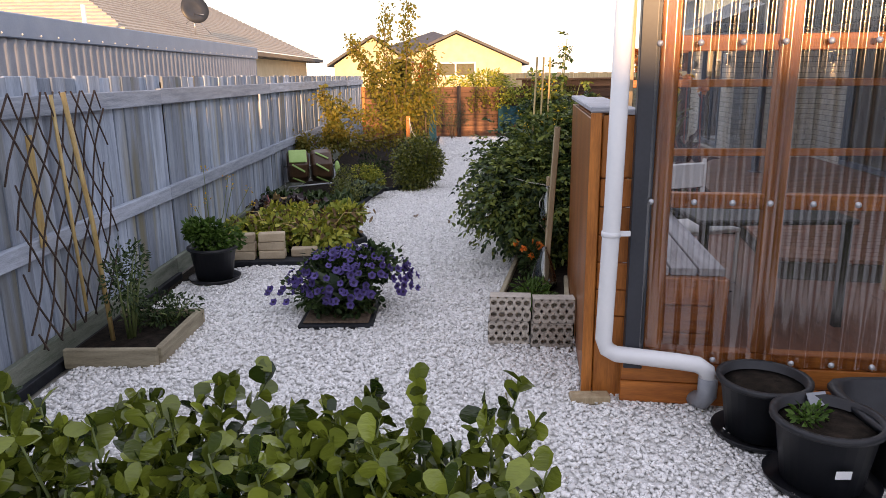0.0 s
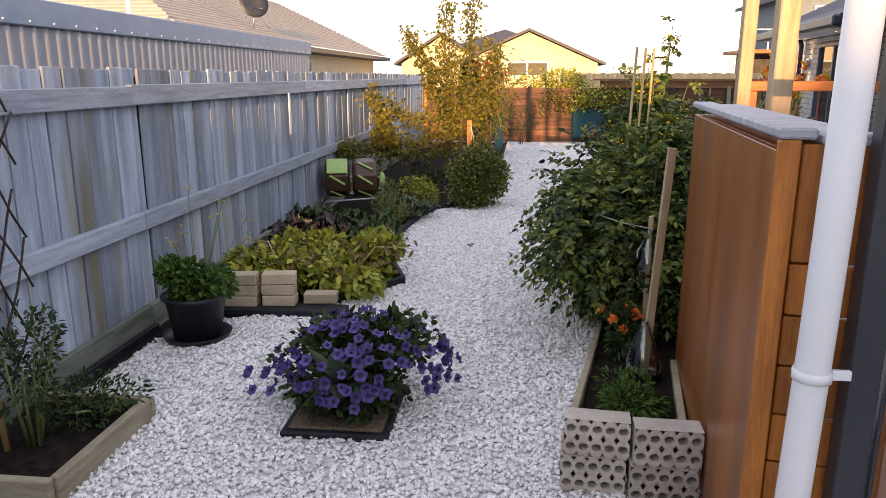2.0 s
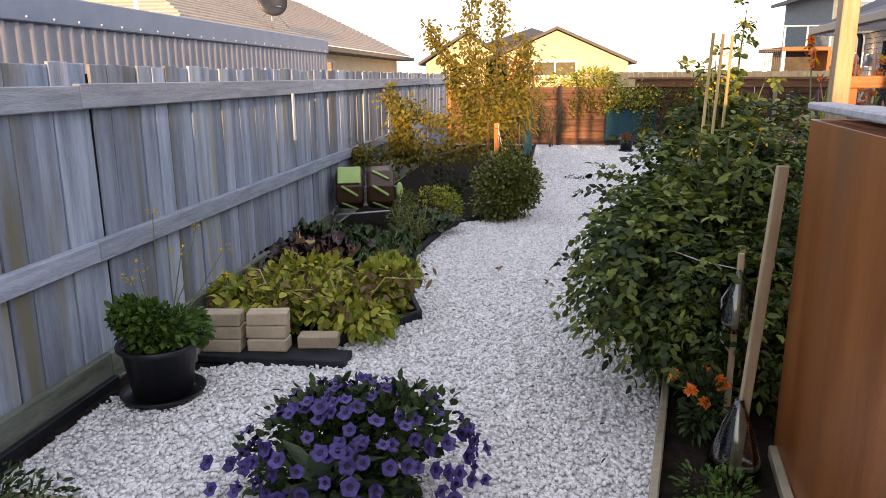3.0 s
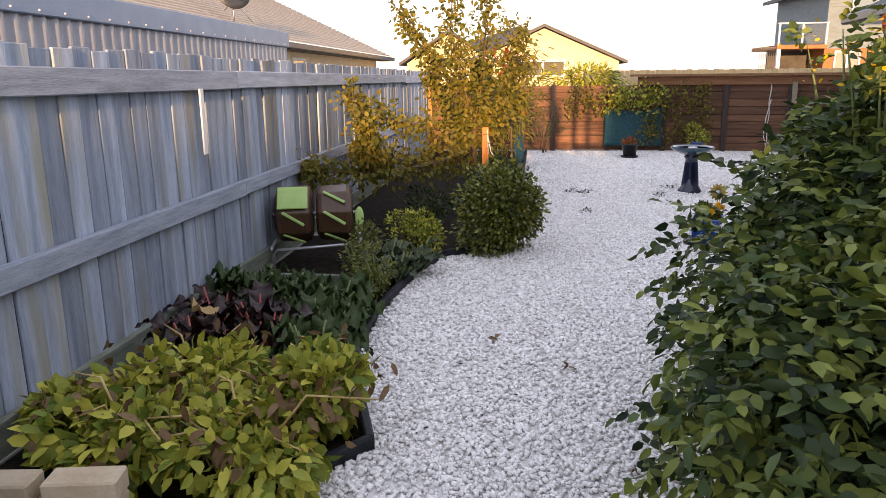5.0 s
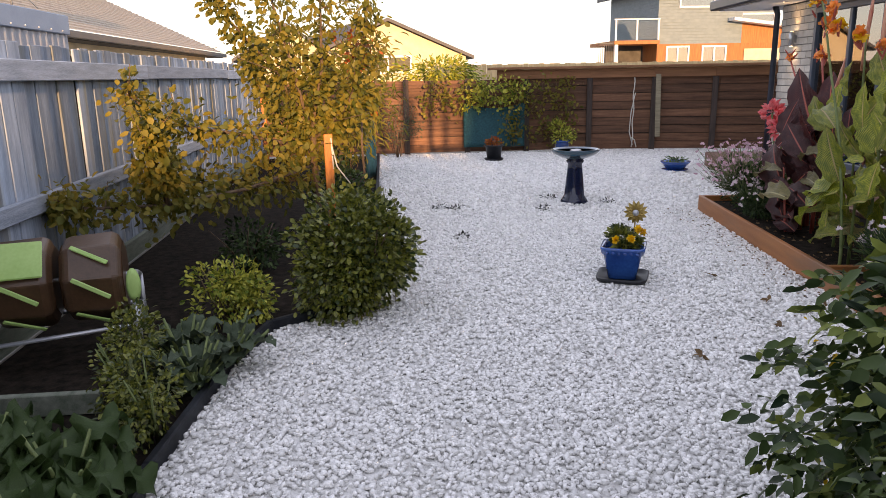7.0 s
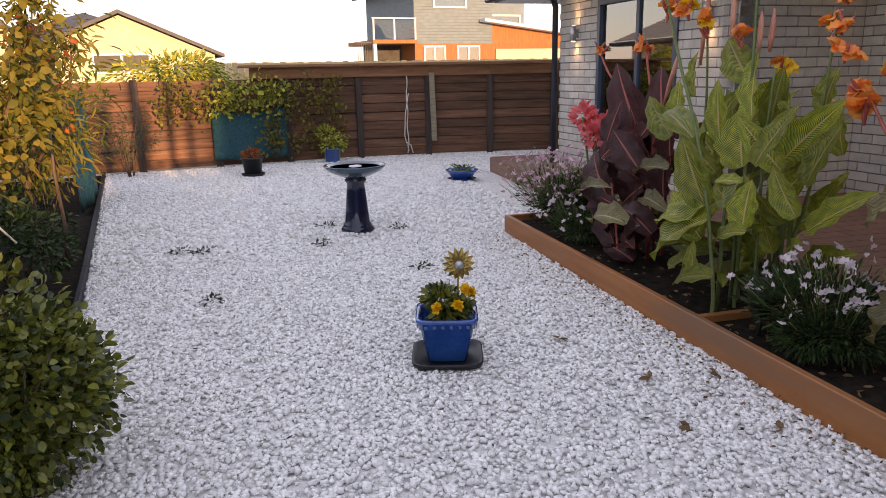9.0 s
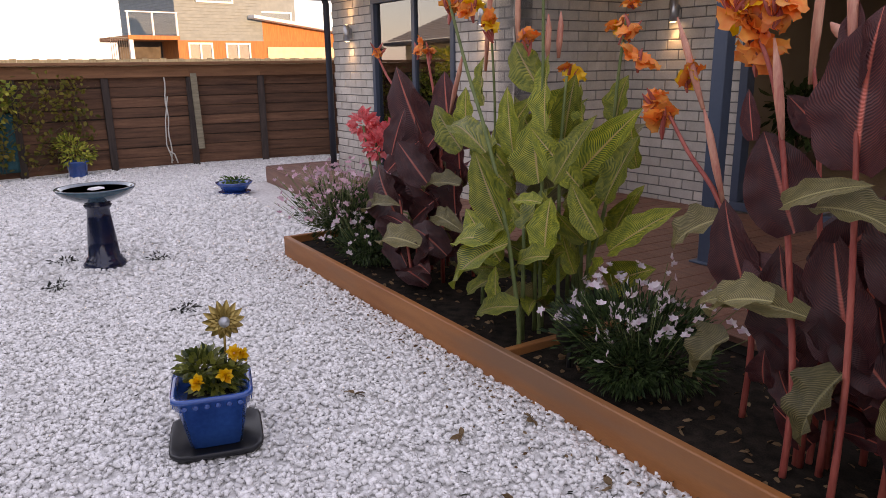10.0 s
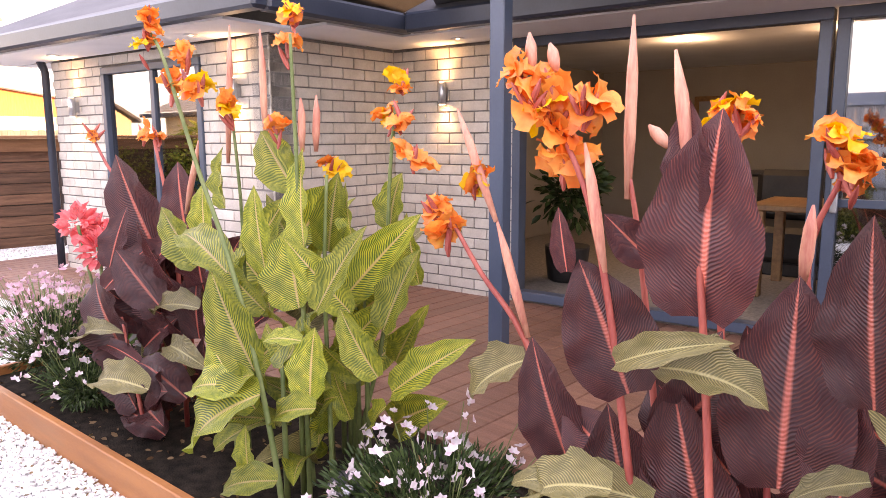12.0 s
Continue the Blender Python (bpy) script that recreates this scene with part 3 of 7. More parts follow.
# corrugated metal wall of the neighbour's shed, above the fence
shed = empty("neighbour_shed", None, "corrugated grey metal shed wall with blue-grey flashing", "shed")
SX, S0, S1 = -4.2, -4.0, 16.5
vs, fs = [], []
n = int((S1 - S0) / 0.025)
for i in range(n + 1):
    yy = S0 + i * 0.025
    xx = SX + 0.018 * math.sin(yy * 2 * math.pi / 0.17)
    zt = 2.1
    vs += [(xx, yy, 0.0), (xx, yy, zt)]
    if i:
        fs.append((2 * i - 2, 2 * i, 2 * i + 1, 2 * i - 1))
mesh_ob("corrugated_sheet", vs, fs, ZINC, shed, smooth=True)
box("flashing", (SX - 0.03, S0, 2.03), (SX + 0.05, S1, 2.27), BLUE_CAP, shed, 0.01)
box("roof", (SX - 1.6, S0, 2.18), (SX - 0.03, S1, 2.24), BLUE_CAP, shed, 0.01)
box("end_wall", (SX - 1.6, S1 - 0.06, 0), (SX - 0.03, S1, 2.17), ZINC, shed, 0.0)
for i in range(60):
    bm = bmesh.new()
    bmesh.ops.create_icosphere(bm, subdivisions=1, radius=0.011, matrix=Matrix.Translation((SX + 0.052, S0 + 0.2 + i * 0.34, 2.07)))
    part("screw", bm, WHITE_PVC, shed)


def hip_roof(name, x0, x1, y0, y1, z0, z1, inset, material, parent, axis="y", over=0.0):
    """A hip or gable roof with thickness; the ridge runs along axis, inset from the ends."""
    if axis == "y":
        mx = (x0 + x1) / 2
        r0, r1 = (mx, y0 + inset, z1), (mx, y1 - inset, z1)
    else:
        my = (y0 + y1) / 2
        r0, r1 = (x0 + inset, my, z1), (x1 - inset, my, z1)
    v = [(x0, y0, z0), (x1, y0, z0), (x1, y1, z0), (x0, y1, z0), r0, r1]
    v += [(a, b, c - 0.12) for a, b, c in v]
    f = [(1, 2, 5, 4), (3, 0, 4, 5), (0, 1, 4), (2, 3, 5)] if axis == "y" else [(0, 1, 5, 4), (2, 3, 4, 5), (1, 2, 5), (3, 0, 4)]
    f += [tuple(i + 6 for i in reversed(q)) for q in f]
    f += [(0, 6, 7, 1), (1, 7, 8, 2), (2, 8, 9, 3), (3, 9, 6, 0)]
    return mesh_ob(name, v, f, material, parent)


def window(parent, x0, x1, y, z0, z1, facing=-1, mull=1, frame_mat=None, name="window"):
    """A framed window in a wall that faces along y."""
    w = empty(name)
    w.parent = parent
    d = 0.05 * facing
    fm = frame_mat or SOFFIT
    t = 0.09
    bars = [((x0, y + d, z0), (x1, y - d, z0 + t)), ((x0, y + d, z1 - t), (x1, y - d, z1)), ((x0, y + d, z0 + t), (x0 + t, y - d, z1 - t)), ((x1 - t, y + d, z0 + t), (x1, y - d, z1 - t))]
    for k in range(mull):
        xm = x0 + (x1 - x0) * (k + 1) / (mull + 1)
        bars.append(((xm - t / 2, y + d, z0 + t), (xm + t / 2, y - d, z1 - t)))
    boxes("window_frame", bars, fm, w)
    box("pane", (x0 + t, y - 0.01, z0 + t), (x1 - t, y + 0.01, z1 - t), GLASS, w, 0)
    return w


# neighbour's tiled house on the left
nh = empty("neighbour_house_left", None, "cream brick neighbour house with pale tiled roof", "house")
box("wall", (-16, 17.5, 0), (-7.6, 40, 2.45), CREAM_WALL, nh, 0.0)
rows_t = 26
for side_name, xa, xb in (("roof", -6.9, -11.5),):
    vs, fs = [], []
    for i in range(rows_t):
        for (q, dz) in ((i / rows_t, 0.035), ((i + 1) / rows_t, 0.0)):
            x = xa + (xb - xa) * q
            z = 2.55 + 2.45 * q + dz
            hip = 4.6 * q
            vs += [(x, 16.6 + hip, z), (x, 41 - hip, z)]
    for i in range(2 * rows_t - 1):
        fs.append((2 * i, 2 * i + 1, 2 * i + 3, 2 * i + 2))
    o = mesh_ob(side_name, vs, fs, TILE, nh)
vs, fs = [], []
for i in range(rows_t):
    for (q, dz) in ((i / rows_t, 0.035), ((i + 1) / rows_t, 0.0)):
        yy, z = 16.6 + 4.6 * q, 2.55 + 2.45 * q + dz
        vs += [(-6.9 - 4.6 * q, yy, z), (-16.1 + 4.6 * q, yy, z)]
for i in range(2 * rows_t - 1):
    fs.append((2 * i, 2 * i + 2, 2 * i + 3, 2 * i + 1))
mesh_ob("roof_end", vs, fs, TILE, nh)
box("gutter", (-7.0, 16.5, 2.40), (-6.85, 41, 2.56), FASCIA, nh, 0.01)
box("gutter_end", (-16.2, 16.45, 2.40), (-7.0, 16.6, 2.56), CREAM_WALL, nh, 0.01)
box("soffit", (-7.6, 17.4, 2.38), (-7.0, 40.9, 2.42), DARK_IN, nh, 0)
for yy in (19.2, 22.0, 27.0):
    wn_ = empty("window")
    wn_.parent = nh
    boxes("window_frame", [((-7.62, yy, 1.2), (-7.55, yy + 0.08, 2.2)), ((-7.62, yy + 1.3, 1.2), (-7.55, yy + 1.38, 2.2)), ((-7.62, yy + 0.08, 2.12), (-7.55, yy + 1.3, 2.2)), ((-7.62, yy + 0.08, 1.2), (-7.55, yy + 1.3, 1.28))], SOFFIT, wn_)
    box("pane", (-7.6, yy + 0.08, 1.28), (-7.58, yy + 1.3, 2.12), GLASS, wn_, 0)
dish = empty("satellite_dish", pose(-7.5, 22.4, 3.05), "grey satellite dish on a pole mount on the tiled roof", "satellite dish")
d = lathe("dish", [(0.02, 0.0), (0.2, 0.02), (0.33, 0.06), (0.42, 0.11), (0.42, 0.125), (0.2, 0.04), (0.02, 0.02)], CHARCOAL, dish)
d.matrix_basis = pose(0, 0, 0.55, 75, 0, 40)
tubes("mount", [([(0, 0, -0.3), (0, 0, 0.5)], 0.025), ([(0, -.02, 0.45), (0.4, -0.35, 0.4)], 0.012), ([(0.3, 0.5, -0.1), (0, 0, 0.4)], 0.012), ([(-0.4, 0.4, 0.2), (0, 0, 0.4)], 0.012)], STEEL, dish)
vent = tubes("roof_vent_pipe", [([(-7.3, 15.2, -0.03), (-7.3, 15.2, 3.1)], 0.05)], SOFFIT)
tagged(vent, "white vent pipe standing at the neighbour's roof edge", "vent pipe")

# cream gabled house far behind
fh = empty("gabled_house", None, "cream rendered house with dark roof and two gables", "house")
box("wall", (-5.5, 40.3, 0), (4.0, 52, 2.5), CREAM_WALL, fh, 0)
for gx, w_, top in ((-4.0, 2.1, 3.62), (0.55, 3.55, 3.8)):
    gy = 40.2
    v = [(gx - w_, gy, 0), (gx + w_, gy, 0), (gx + w_, gy, 2.25), (gx, gy, top), (gx - w_, gy, 2.25)]
    v += [(a, b + 0.3, c) for a, b, c in v]
    mesh_ob("gable", v, [(0, 1, 2, 3, 4), (9, 8, 7, 6, 5), (0, 5, 6, 1), (1, 6, 7, 2), (4, 9, 5, 0)], CREAM_WALL, fh)
    for s in (-1, 1):
        p0, p1 = Vector((gx + s * (w_ + 0.35), 39.9, 2.15)), Vector((gx, 39.9, top + 0.06))
        v = [p0, p1, p1 + Vector((0, 9, 0)), p0 + Vector((0, 9, 0))]
        v += [q + Vector((0, 0, 0.14)) for q in v]
        mesh_ob("gable_roof", v, [(0, 1, 2, 3), (7, 6, 5, 4), (0, 4, 5, 1), (1, 5, 6, 2), (3, 7, 4, 0)], DARK_ROOF, fh)
hip_roof("roof", -6.2, 4.6, 40.9, 52.5, 2.3, 4.25, 4.2, DARK_ROOF, fh, "y")
window(fh, -0.6, 1.6, 40.2, 1.55, 2.35, mull=1)
# two-storey house behind the back fence
bh = empty("two_storey_house", None, "two-storey house with blue-grey cladding above orange timber", "house")
box("lower_wall", (15.1, 45, 0), (24.8, 53, 2.85), ORANGE_CLAD, bh, 0)
box("upper_wall", (15.112, 45.012, 2.85), (19.78, 52.98, 6.35), WEATHERBOARD, bh, 0)
for i in range(22):
    z = 2.85 + i * 0.16
    box("cladding_board", (15.088, 44.985, z), (19.8, 53, z + 0.145), WEATHERBOARD, bh, 0)
v = [(14.3, 44.4, 5.75), (20.3, 44.4, 6.9), (20.3, 53.4, 6.9), (14.3, 53.4, 5.75)]
v += [(a, b, c + 0.2) for a, b, c in v]
mesh_ob("roof", v, [(3, 2, 1, 0), (4, 5, 6, 7), (0, 1, 5, 4), (1, 2, 6, 5), (2, 3, 7, 6), (3, 0, 4, 7)], DARK_ROOF, bh)
v = [(19.0, 44.3, 4.0), (26.5, 44.3, 3.1), (26.5, 53, 3.1), (19.0, 53, 4.0)]
v += [(a, b, c + 0.16) for a, b, c in v]
mesh_ob("lean_to_roof", v, [(3, 2, 1, 0), (4, 5, 6, 7), (0, 1, 5, 4), (1, 2, 6, 5), (2, 3, 7, 6), (3, 0, 4, 7)], SOFFIT, bh)
mesh_ob("lean_to_wall", [(19.8, 45.02, 2.85), (24.8, 45.02, 2.85), (24.8, 45.02, 3.32), (19.8, 45.02, 3.92), (19.8, 45.4, 2.85), (24.8, 45.4, 2.85), (24.8, 45.4, 3.32), (19.8, 45.4, 3.92)],
        [(0, 1, 2, 3), (7, 6, 5, 4), (0, 3, 7, 4), (1, 5, 6, 2), (3, 2, 6, 7)], ORANGE_CLAD, bh)
box("garage_door", (20.0, 44.93, 0.3), (24.4, 44.99, 2.55), CREAM_WALL, bh, 0.01)
window(bh, 15.6, 16.9, 44.98, 1.75, 2.75)
window(bh, 17.6, 19.0, 44.98, 1.75, 2.75)
window(bh, 16.2, 18.2, 44.96, 4.7, 5.4, mull=0)
window(bh, 20.3, 22.3, 46.2, 3.6, 4.5, mull=0)
box("upper_wing", (19.82, 46.3, 3.3), (22.6, 52, 5.2), WEATHERBOARD, bh, 0)
bal = empty("balcony")
bal.parent = bh
box("balcony_floor", (12.6, 44.6, 2.85), (15.08, 49, 3.05), ORANGE_CLAD, bal, 0.01)
for bq in [((12.65, 44.65, 0), (12.83, 44.83, 2.85)), ((12.65, 44.65, 3.05), (12.73, 44.73, 4.1)), ((13.8, 44.65, 3.05), (13.88, 44.73, 4.1)), ((14.98, 44.65, 3.05), (15.06, 44.73, 4.1))]:
    box("balcony_post", *bq, SOFFIT, bal, 0)
boxes("balcony_rail", [((12.6, 44.64, 4.1), (15.08, 44.74, 4.16))], SOFFIT, bal)
box("balcony_glass", (12.75, 44.68, 3.1), (14.95, 44.70, 4.05), CLEAR, bal, 0)
box("shade_wall", (12.9, 47, 0), (15.05, 47.2, 2.85), DARK_IN, bal, 0)
for i in range(9):
    box("baluster", (11.8 + i * 0.1, 44.7, 1.9), (11.82 + i * 0.1, 44.72, 2.9), CHARCOAL, bal, 0)
box("stair_rail", (11.75, 44.69, 2.9), (12.6, 44.73, 2.95), CHARCOAL, bal, 0)
# raw pine fence far behind
pf = empty("pine_paling_fence", None, "new pale pine paling fence behind the yard", "fence")
for i in range(190):
    x = 1.5 + i * 0.152
    box("paling", (x, 27.0, 0), (x + 0.146, 27.02, 1.70 + 0.012 * math.sin(i * 2.3)), NEWPINE, pf, 0)
box("rail", (1.5, 27.03, 1.35), (30.4, 27.08, 1.45), NEWPINE, pf, 0)

# ---- back fence of horizontal boards ----
back = empty("wall_north", None, "stained horizontal-board timber fence with dark posts", "fence", kind="structure")
BP = [(-2.2, 19.65), (0.38, 19.62), (1.5, 19.6), (2.6, 19.55), (3.78, 19.5), (4.93, 19.3), (5.95, 19.0), (7.0, 18.65), (8.6, 18.2)]
rb = random.Random(5)
for i in range(len(BP) - 1):
    a, b = Vector((*BP[i], 0)), Vector((*BP[i + 1], 0))
    ln = (b - a).length
    yaw = math.degrees(math.atan2(b.y - a.y, b.x - a.x))
    nb = 9
    for k in range(nb):
        z = 0.03 + k * 0.146
        m = pose(a.x, a.y, z, 0, 0, yaw) @ pose(0, 0, 0, 0, rb.uniform(-0.35, 0.35), 0)
        gap = rb.uniform(0.006, 0.014) if i < 6 else rb.uniform(0.006, 0.014)
        o = box("board", (0.004, -0.012 + rb.uniform(-.004, .004), 0), (ln - 0.004, 0.012, 0.146 - gap), MERBAU, back, 0.003)
        o.matrix_basis = m
    # added dark sheet per bay, so the gaps between boards read as shade
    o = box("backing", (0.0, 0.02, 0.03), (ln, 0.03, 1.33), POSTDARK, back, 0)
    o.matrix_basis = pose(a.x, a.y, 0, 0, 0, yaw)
    w = 0.05
    o = box("post", (-w, -0.075, 0), (w, -0.02, 1.36 if i not in (5,) else 1.38), POSTDARK if i else STAIN_V, back, 0.006)
    o.matrix_basis = pose(a.x, a.y, 0, 0, rb.uniform(-0.6, 0.6), yaw)
    if i >= 3:
        o = box("cap_board", (0.0 if i > 3 else -0.55, -0.10, 1.33), (ln - 0.003, -0.015, 1.50), CAPWOOD, back, 0.006)
        o.matrix_basis = pose(a.x, a.y, 0, 0, 0, yaw)
        o = box("cap_top", (0.0 if i > 3 else -0.7, -0.22, 1.503), (ln - 0.003, 0.15, 1.545), CAPWOOD, back, 0.006)
        o.matrix_basis = pose(a.x, a.y, 0, 0, 0, yaw)
o = box("grey_post", (-0.045, -0.12, 0.25), (0.045, -0.08, 1.38), SLEEPER, back, 0.005)
o.matrix_basis = pose(5.02, 19.27, 0, 0, -1.5, -14)
rope = tubes("hanging_rope", [([(4.55 + 0.012 * math.sin(k * 1.3), 19.28, 1.36 - k * 0.1) for k in range(14)], 0.010), ([(4.57, 19.26, 1.05), (4.5, 19.25, 0.7), (4.48, 19.25, 0.35), (4.55, 19.25, 0.1)], 0.009),
                             ([(4.5, 19.24, 0.25), (4.58, 19.24, 0.2), (4.62, 19.24, 0.06)], 0.01)], STRING)
tagged(rope, "pale knotted rope hanging from the back fence", "rope")

# ---- house on the right ----
HU, HV = Vector((0.1045, 0.9945, 0)), Vector((0.9945, -0.1045, 0))
HM = Matrix(((HV.x, HU.x, 0, 6.36), (HV.y, HU.y, 0, 12.52), (0, 0, 1, 0), (0, 0, 0, 1)))   # local x away from the garden, local y along the wall


def place(ob):
    ob.matrix_basis = HM
    return ob


CO, BL = 0.0865, 0.24
brick_me = {}


def brick_mesh(length):
    key = round(length, 3)
    if key not in brick_me:
        bm = bmesh.new()
        box_bm(bm, (0, 0, 0), (0.05, key, 0.0765), 0.003)
        me = bpy.data.meshes.new("brick")
        bm.to_mesh(me)
        bm.free()
        me.materials.append(HOUSE_BRICK)
        brick_me[key] = me
    return brick_me[key]


def brick_wall(name, origin, yaw, length, z0, z1, holes, label):
    """Mortar core with a skin of single bricks on the face towards local -x; local y runs along the wall."""
    w = place(empty(name, None, label, "wall", kind="structure"))
    base = pose(origin[0], origin[1], 0, 0, 0, yaw)
    spans = []
    ycuts = sorted({0, length, *[h for q in holes for h in q[:2]]})
    for a, b in zip(ycuts, ycuts[1:]):
        mid = (a + b) / 2
        hs = [h for h in holes if h[0] <= mid <= h[1]]
        if not hs:
            spans.append(((0.012, a, z0), (0.2, b, z1)))
        else:
            h = hs[0]
            if h[2] > z0:
                spans.append(((0.012, a, z0), (0.2, b, h[2])))
            if h[3] < z1:
                spans.append(((0.012, a, h[3]), (0.2, b, z1)))
    o = boxes("mortar_core", spans, MORTAR, w)
    o.matrix_basis = base
    z, row = z0, 0
    while z + 0.07 < z1 + 0.01:
        y = -(BL + 0.01) * 0.5 * (row % 2)
        while y < length:
            a, b = max(0, y), min(length, y + BL)
            parts_ = [(a, b)]
            for h in holes:
                if z + 0.06 > h[2] and z + 0.01 < h[3]:
                    nxt = []
                    for p, q in parts_:
                        if q <= h[0] or p >= h[1]:
                            nxt.append((p, q))
                        else:
                            if p < h[0]:
                                nxt.append((p, h[0]))
                            if q > h[1]:
                                nxt.append((h[1], q))
                    parts_ = nxt
            for p, q in parts_:
                if q - p > 0.03:
                    ob = new("brick", brick_mesh(q - p))
                    ob.parent = w
                    ob.matrix_basis = base @ pose(0, p, z)
            y += BL + 0.01
        z += CO
        row += 1
    return w


# roof, gutters, soffits
eave = place(empty("house_roof", None, "dark metal house roof with charcoal gutters and white soffit", "roof", kind="structure"))
boxes("soffit", [((-1.95, 0.35 - 0.62, 2.25), (-1.40, 4.0, 2.27)), ((-1.37, -0.60, 2.25), (0.0, -0.02, 2.27)), ((-0.60, -14, 2.25), (-0.02, -0.6, 2.27)), ((-1.37, 3.28, 2.25), (6, 4.0, 2.27))], SOFFIT, eave)
boxes("gutter", [((-2.07, -0.72, 2.26), (-1.95, 4.1, 2.40)), ((-1.95, -0.72, 2.26), (-0.60, -0.60, 2.40)), ((-0.72, -14, 2.26), (-0.60, -0.72, 2.40)), ((-1.95, 4.0, 2.26), (6, 4.1, 2.40))], FASCIA, eave, 0.02)
v = [(-2.0, -0.7, 2.40), (-2.0, 4.1, 2.40), (1.2, 4.1, 3.9), (3.2, 0, 4.2), (3.2, -0.7, 4.2)]
v2 = [(-0.7, -14, 2.40), (-0.7, -0.7, 2.40), (3.2, -0.7, 4.2), (3.2, -14, 4.2)]
mesh_ob("roof_sheet", [*v, *v2, (6, 4.1, 2.4), (6, 0, 4.2), (8, -14, 2.4), (8, 4.1, 2.4)], [(0, 1, 2, 3, 4)[::-1], (5, 6, 7, 8)[::-1], (1, 9, 10, 3, 2)[::-1], (7, 8, 11, 12)], DARK_ROOF, eave)
for z in (0.0,):
    tubes("downpipe", [([(-1.45, 3.32, 2.26), (-1.42, 3.3, 2.15), (-1.42, 3.3, 0.1)], 0.04)], FASCIA, eave)


def down_lights(name, spots):
    for p in spots:
        e = place(empty(name, None, "small recessed lit downlight in the soffit", "downlight", "soffit downlights"))
        e.matrix_basis = HM @ pose(*p)
        lathe("ring", [(0.05, 0), (0.055, -0.008), (0.04, -0.008)], SOFFIT, e, 16)
        lathe("lamp", [(0.001, -0.004), (0.038, -0.006), (0.001, -0.009)], GLOW, e, 16)


GLOW = bpy.data.materials.new("warm_lamp_glow")
GLOW.use_nodes = True
GLOW.node_tree.nodes["Principled BSDF"].inputs["Emission Color"].default_value = (1, 0.78, 0.45, 1)
GLOW.node_tree.nodes["Principled BSDF"].inputs["Emission Strength"].default_value = 4
down_lights("downlight", [(-1.66, 2.6, 2.25), (-1.66, 0.5, 2.25), (-0.3, -0.9, 2.25)])


def wall_light(x, y, z, way):
    """Steel cylinder that throws light up and down a wall; way is the outward direction in house coordinates."""
    e = empty("wall_light", HM @ pose(x + way[0] * 0.06, y + way[1] * 0.06, z), "steel up-and-down cylinder wall light, lit warm", "wall light", "outdoor wall lights")
    lathe("cylinder", [(0.032, -0.09), (0.034, -0.088), (0.034, 0.088), (0.032, 0.09)], STEEL, e, 20)
    box("bracket", (min(0, -way[0] * 0.06) - 0.015, min(0, -way[1] * 0.06) - 0.015, -0.05), (max(0, -way[0] * 0.06) + 0.015, max(0, -way[1] * 0.06) + 0.015, 0.05), STEEL, e, 0.002)
    for s in (-1, 1):
        la = new("wall_light_bulb", bpy.data.lights.new("wall_light_bulb", "SPOT"))
        la.data.energy, la.data.spot_size, la.data.color, la.data.shadow_soft_size, la.data.spot_blend = 0.6, radians(95), (1, 0.72, 0.4), 0.02, 0.8
        pz = HM @ Vector((x + way[0] * 0.06, y + way[1] * 0.06, z + s * 0.095))
        la.matrix_world = look(pz, pz + Vector((0, 0, s)))
        lathe("lens", [(0.001, 0), (0.026, 0), (0.001, 0.001)], GLOW, e, 14, (0, 0, s * 0.091))


wall_light(0, -0.57, 1.86, (-1, 0))
wall_light(-1.37, 2.8, 1.80, (-1, 0))
wall_light(-1.37, 0.35, 1.86, (-1, 0))
# the living room behind the open door
room = place(empty("wall_room", None, "dim living room behind the sliding door", "room", kind="structure"))
boxes("room_shell", [((5.2, -8, 0.2), (5.3, 0.5, 2.6)), ((0.2, 0.4, 0.2), (5.2, 0.5, 2.6)), ((0.2, -8.1, 0.2), (5.2, -8.0, 2.6))], IN_WALL, room)
box("room_floor", (0.02, -8, 0.10), (5.2, 0.4, 0.22), CARPET, room, 0)
box("room_ceiling", (0.0, -14, 2.42), (6.5, 3.25, 2.5), SOFFIT, room, 0)
boxes("house_far_walls", [((6.3, -14, 0), (6.5, 3.25, 2.42)), ((-1.37 + 0.2, 3.05, 0), (6.3, 3.25, 2.42)), ((0.2, -14, 0), (6.3, -13.8, 2.42))], IN_WALL, room)


def alu_frame(name, y0, y1, z0, z1, x, bars, label, t=0.06, glass=(), cat="window"):
    w = place(empty(name, None, label, cat, kind="structure"))
    b = [((x - 0.05, y0, z0), (x + 0.06, y1, z0 + t)), ((x - 0.05, y0, z1 - t), (x + 0.06, y1, z1)), ((x - 0.05, y0, z0 + t), (x + 0.06, y0 + t, z1 - t)), ((x - 0.05, y1 - t, z0 + t), (x + 0.06, y1, z1 - t))]
    for k in b:
        box("window_frame", *k, ALU, w, 0.004)
    for k in bars:
        box("bar", *k, ALU, w, 0.004)
    for k in glass:
        o = box("pane", *k, GLASS, w, 0)
        o.visible_shadow = False
    return w


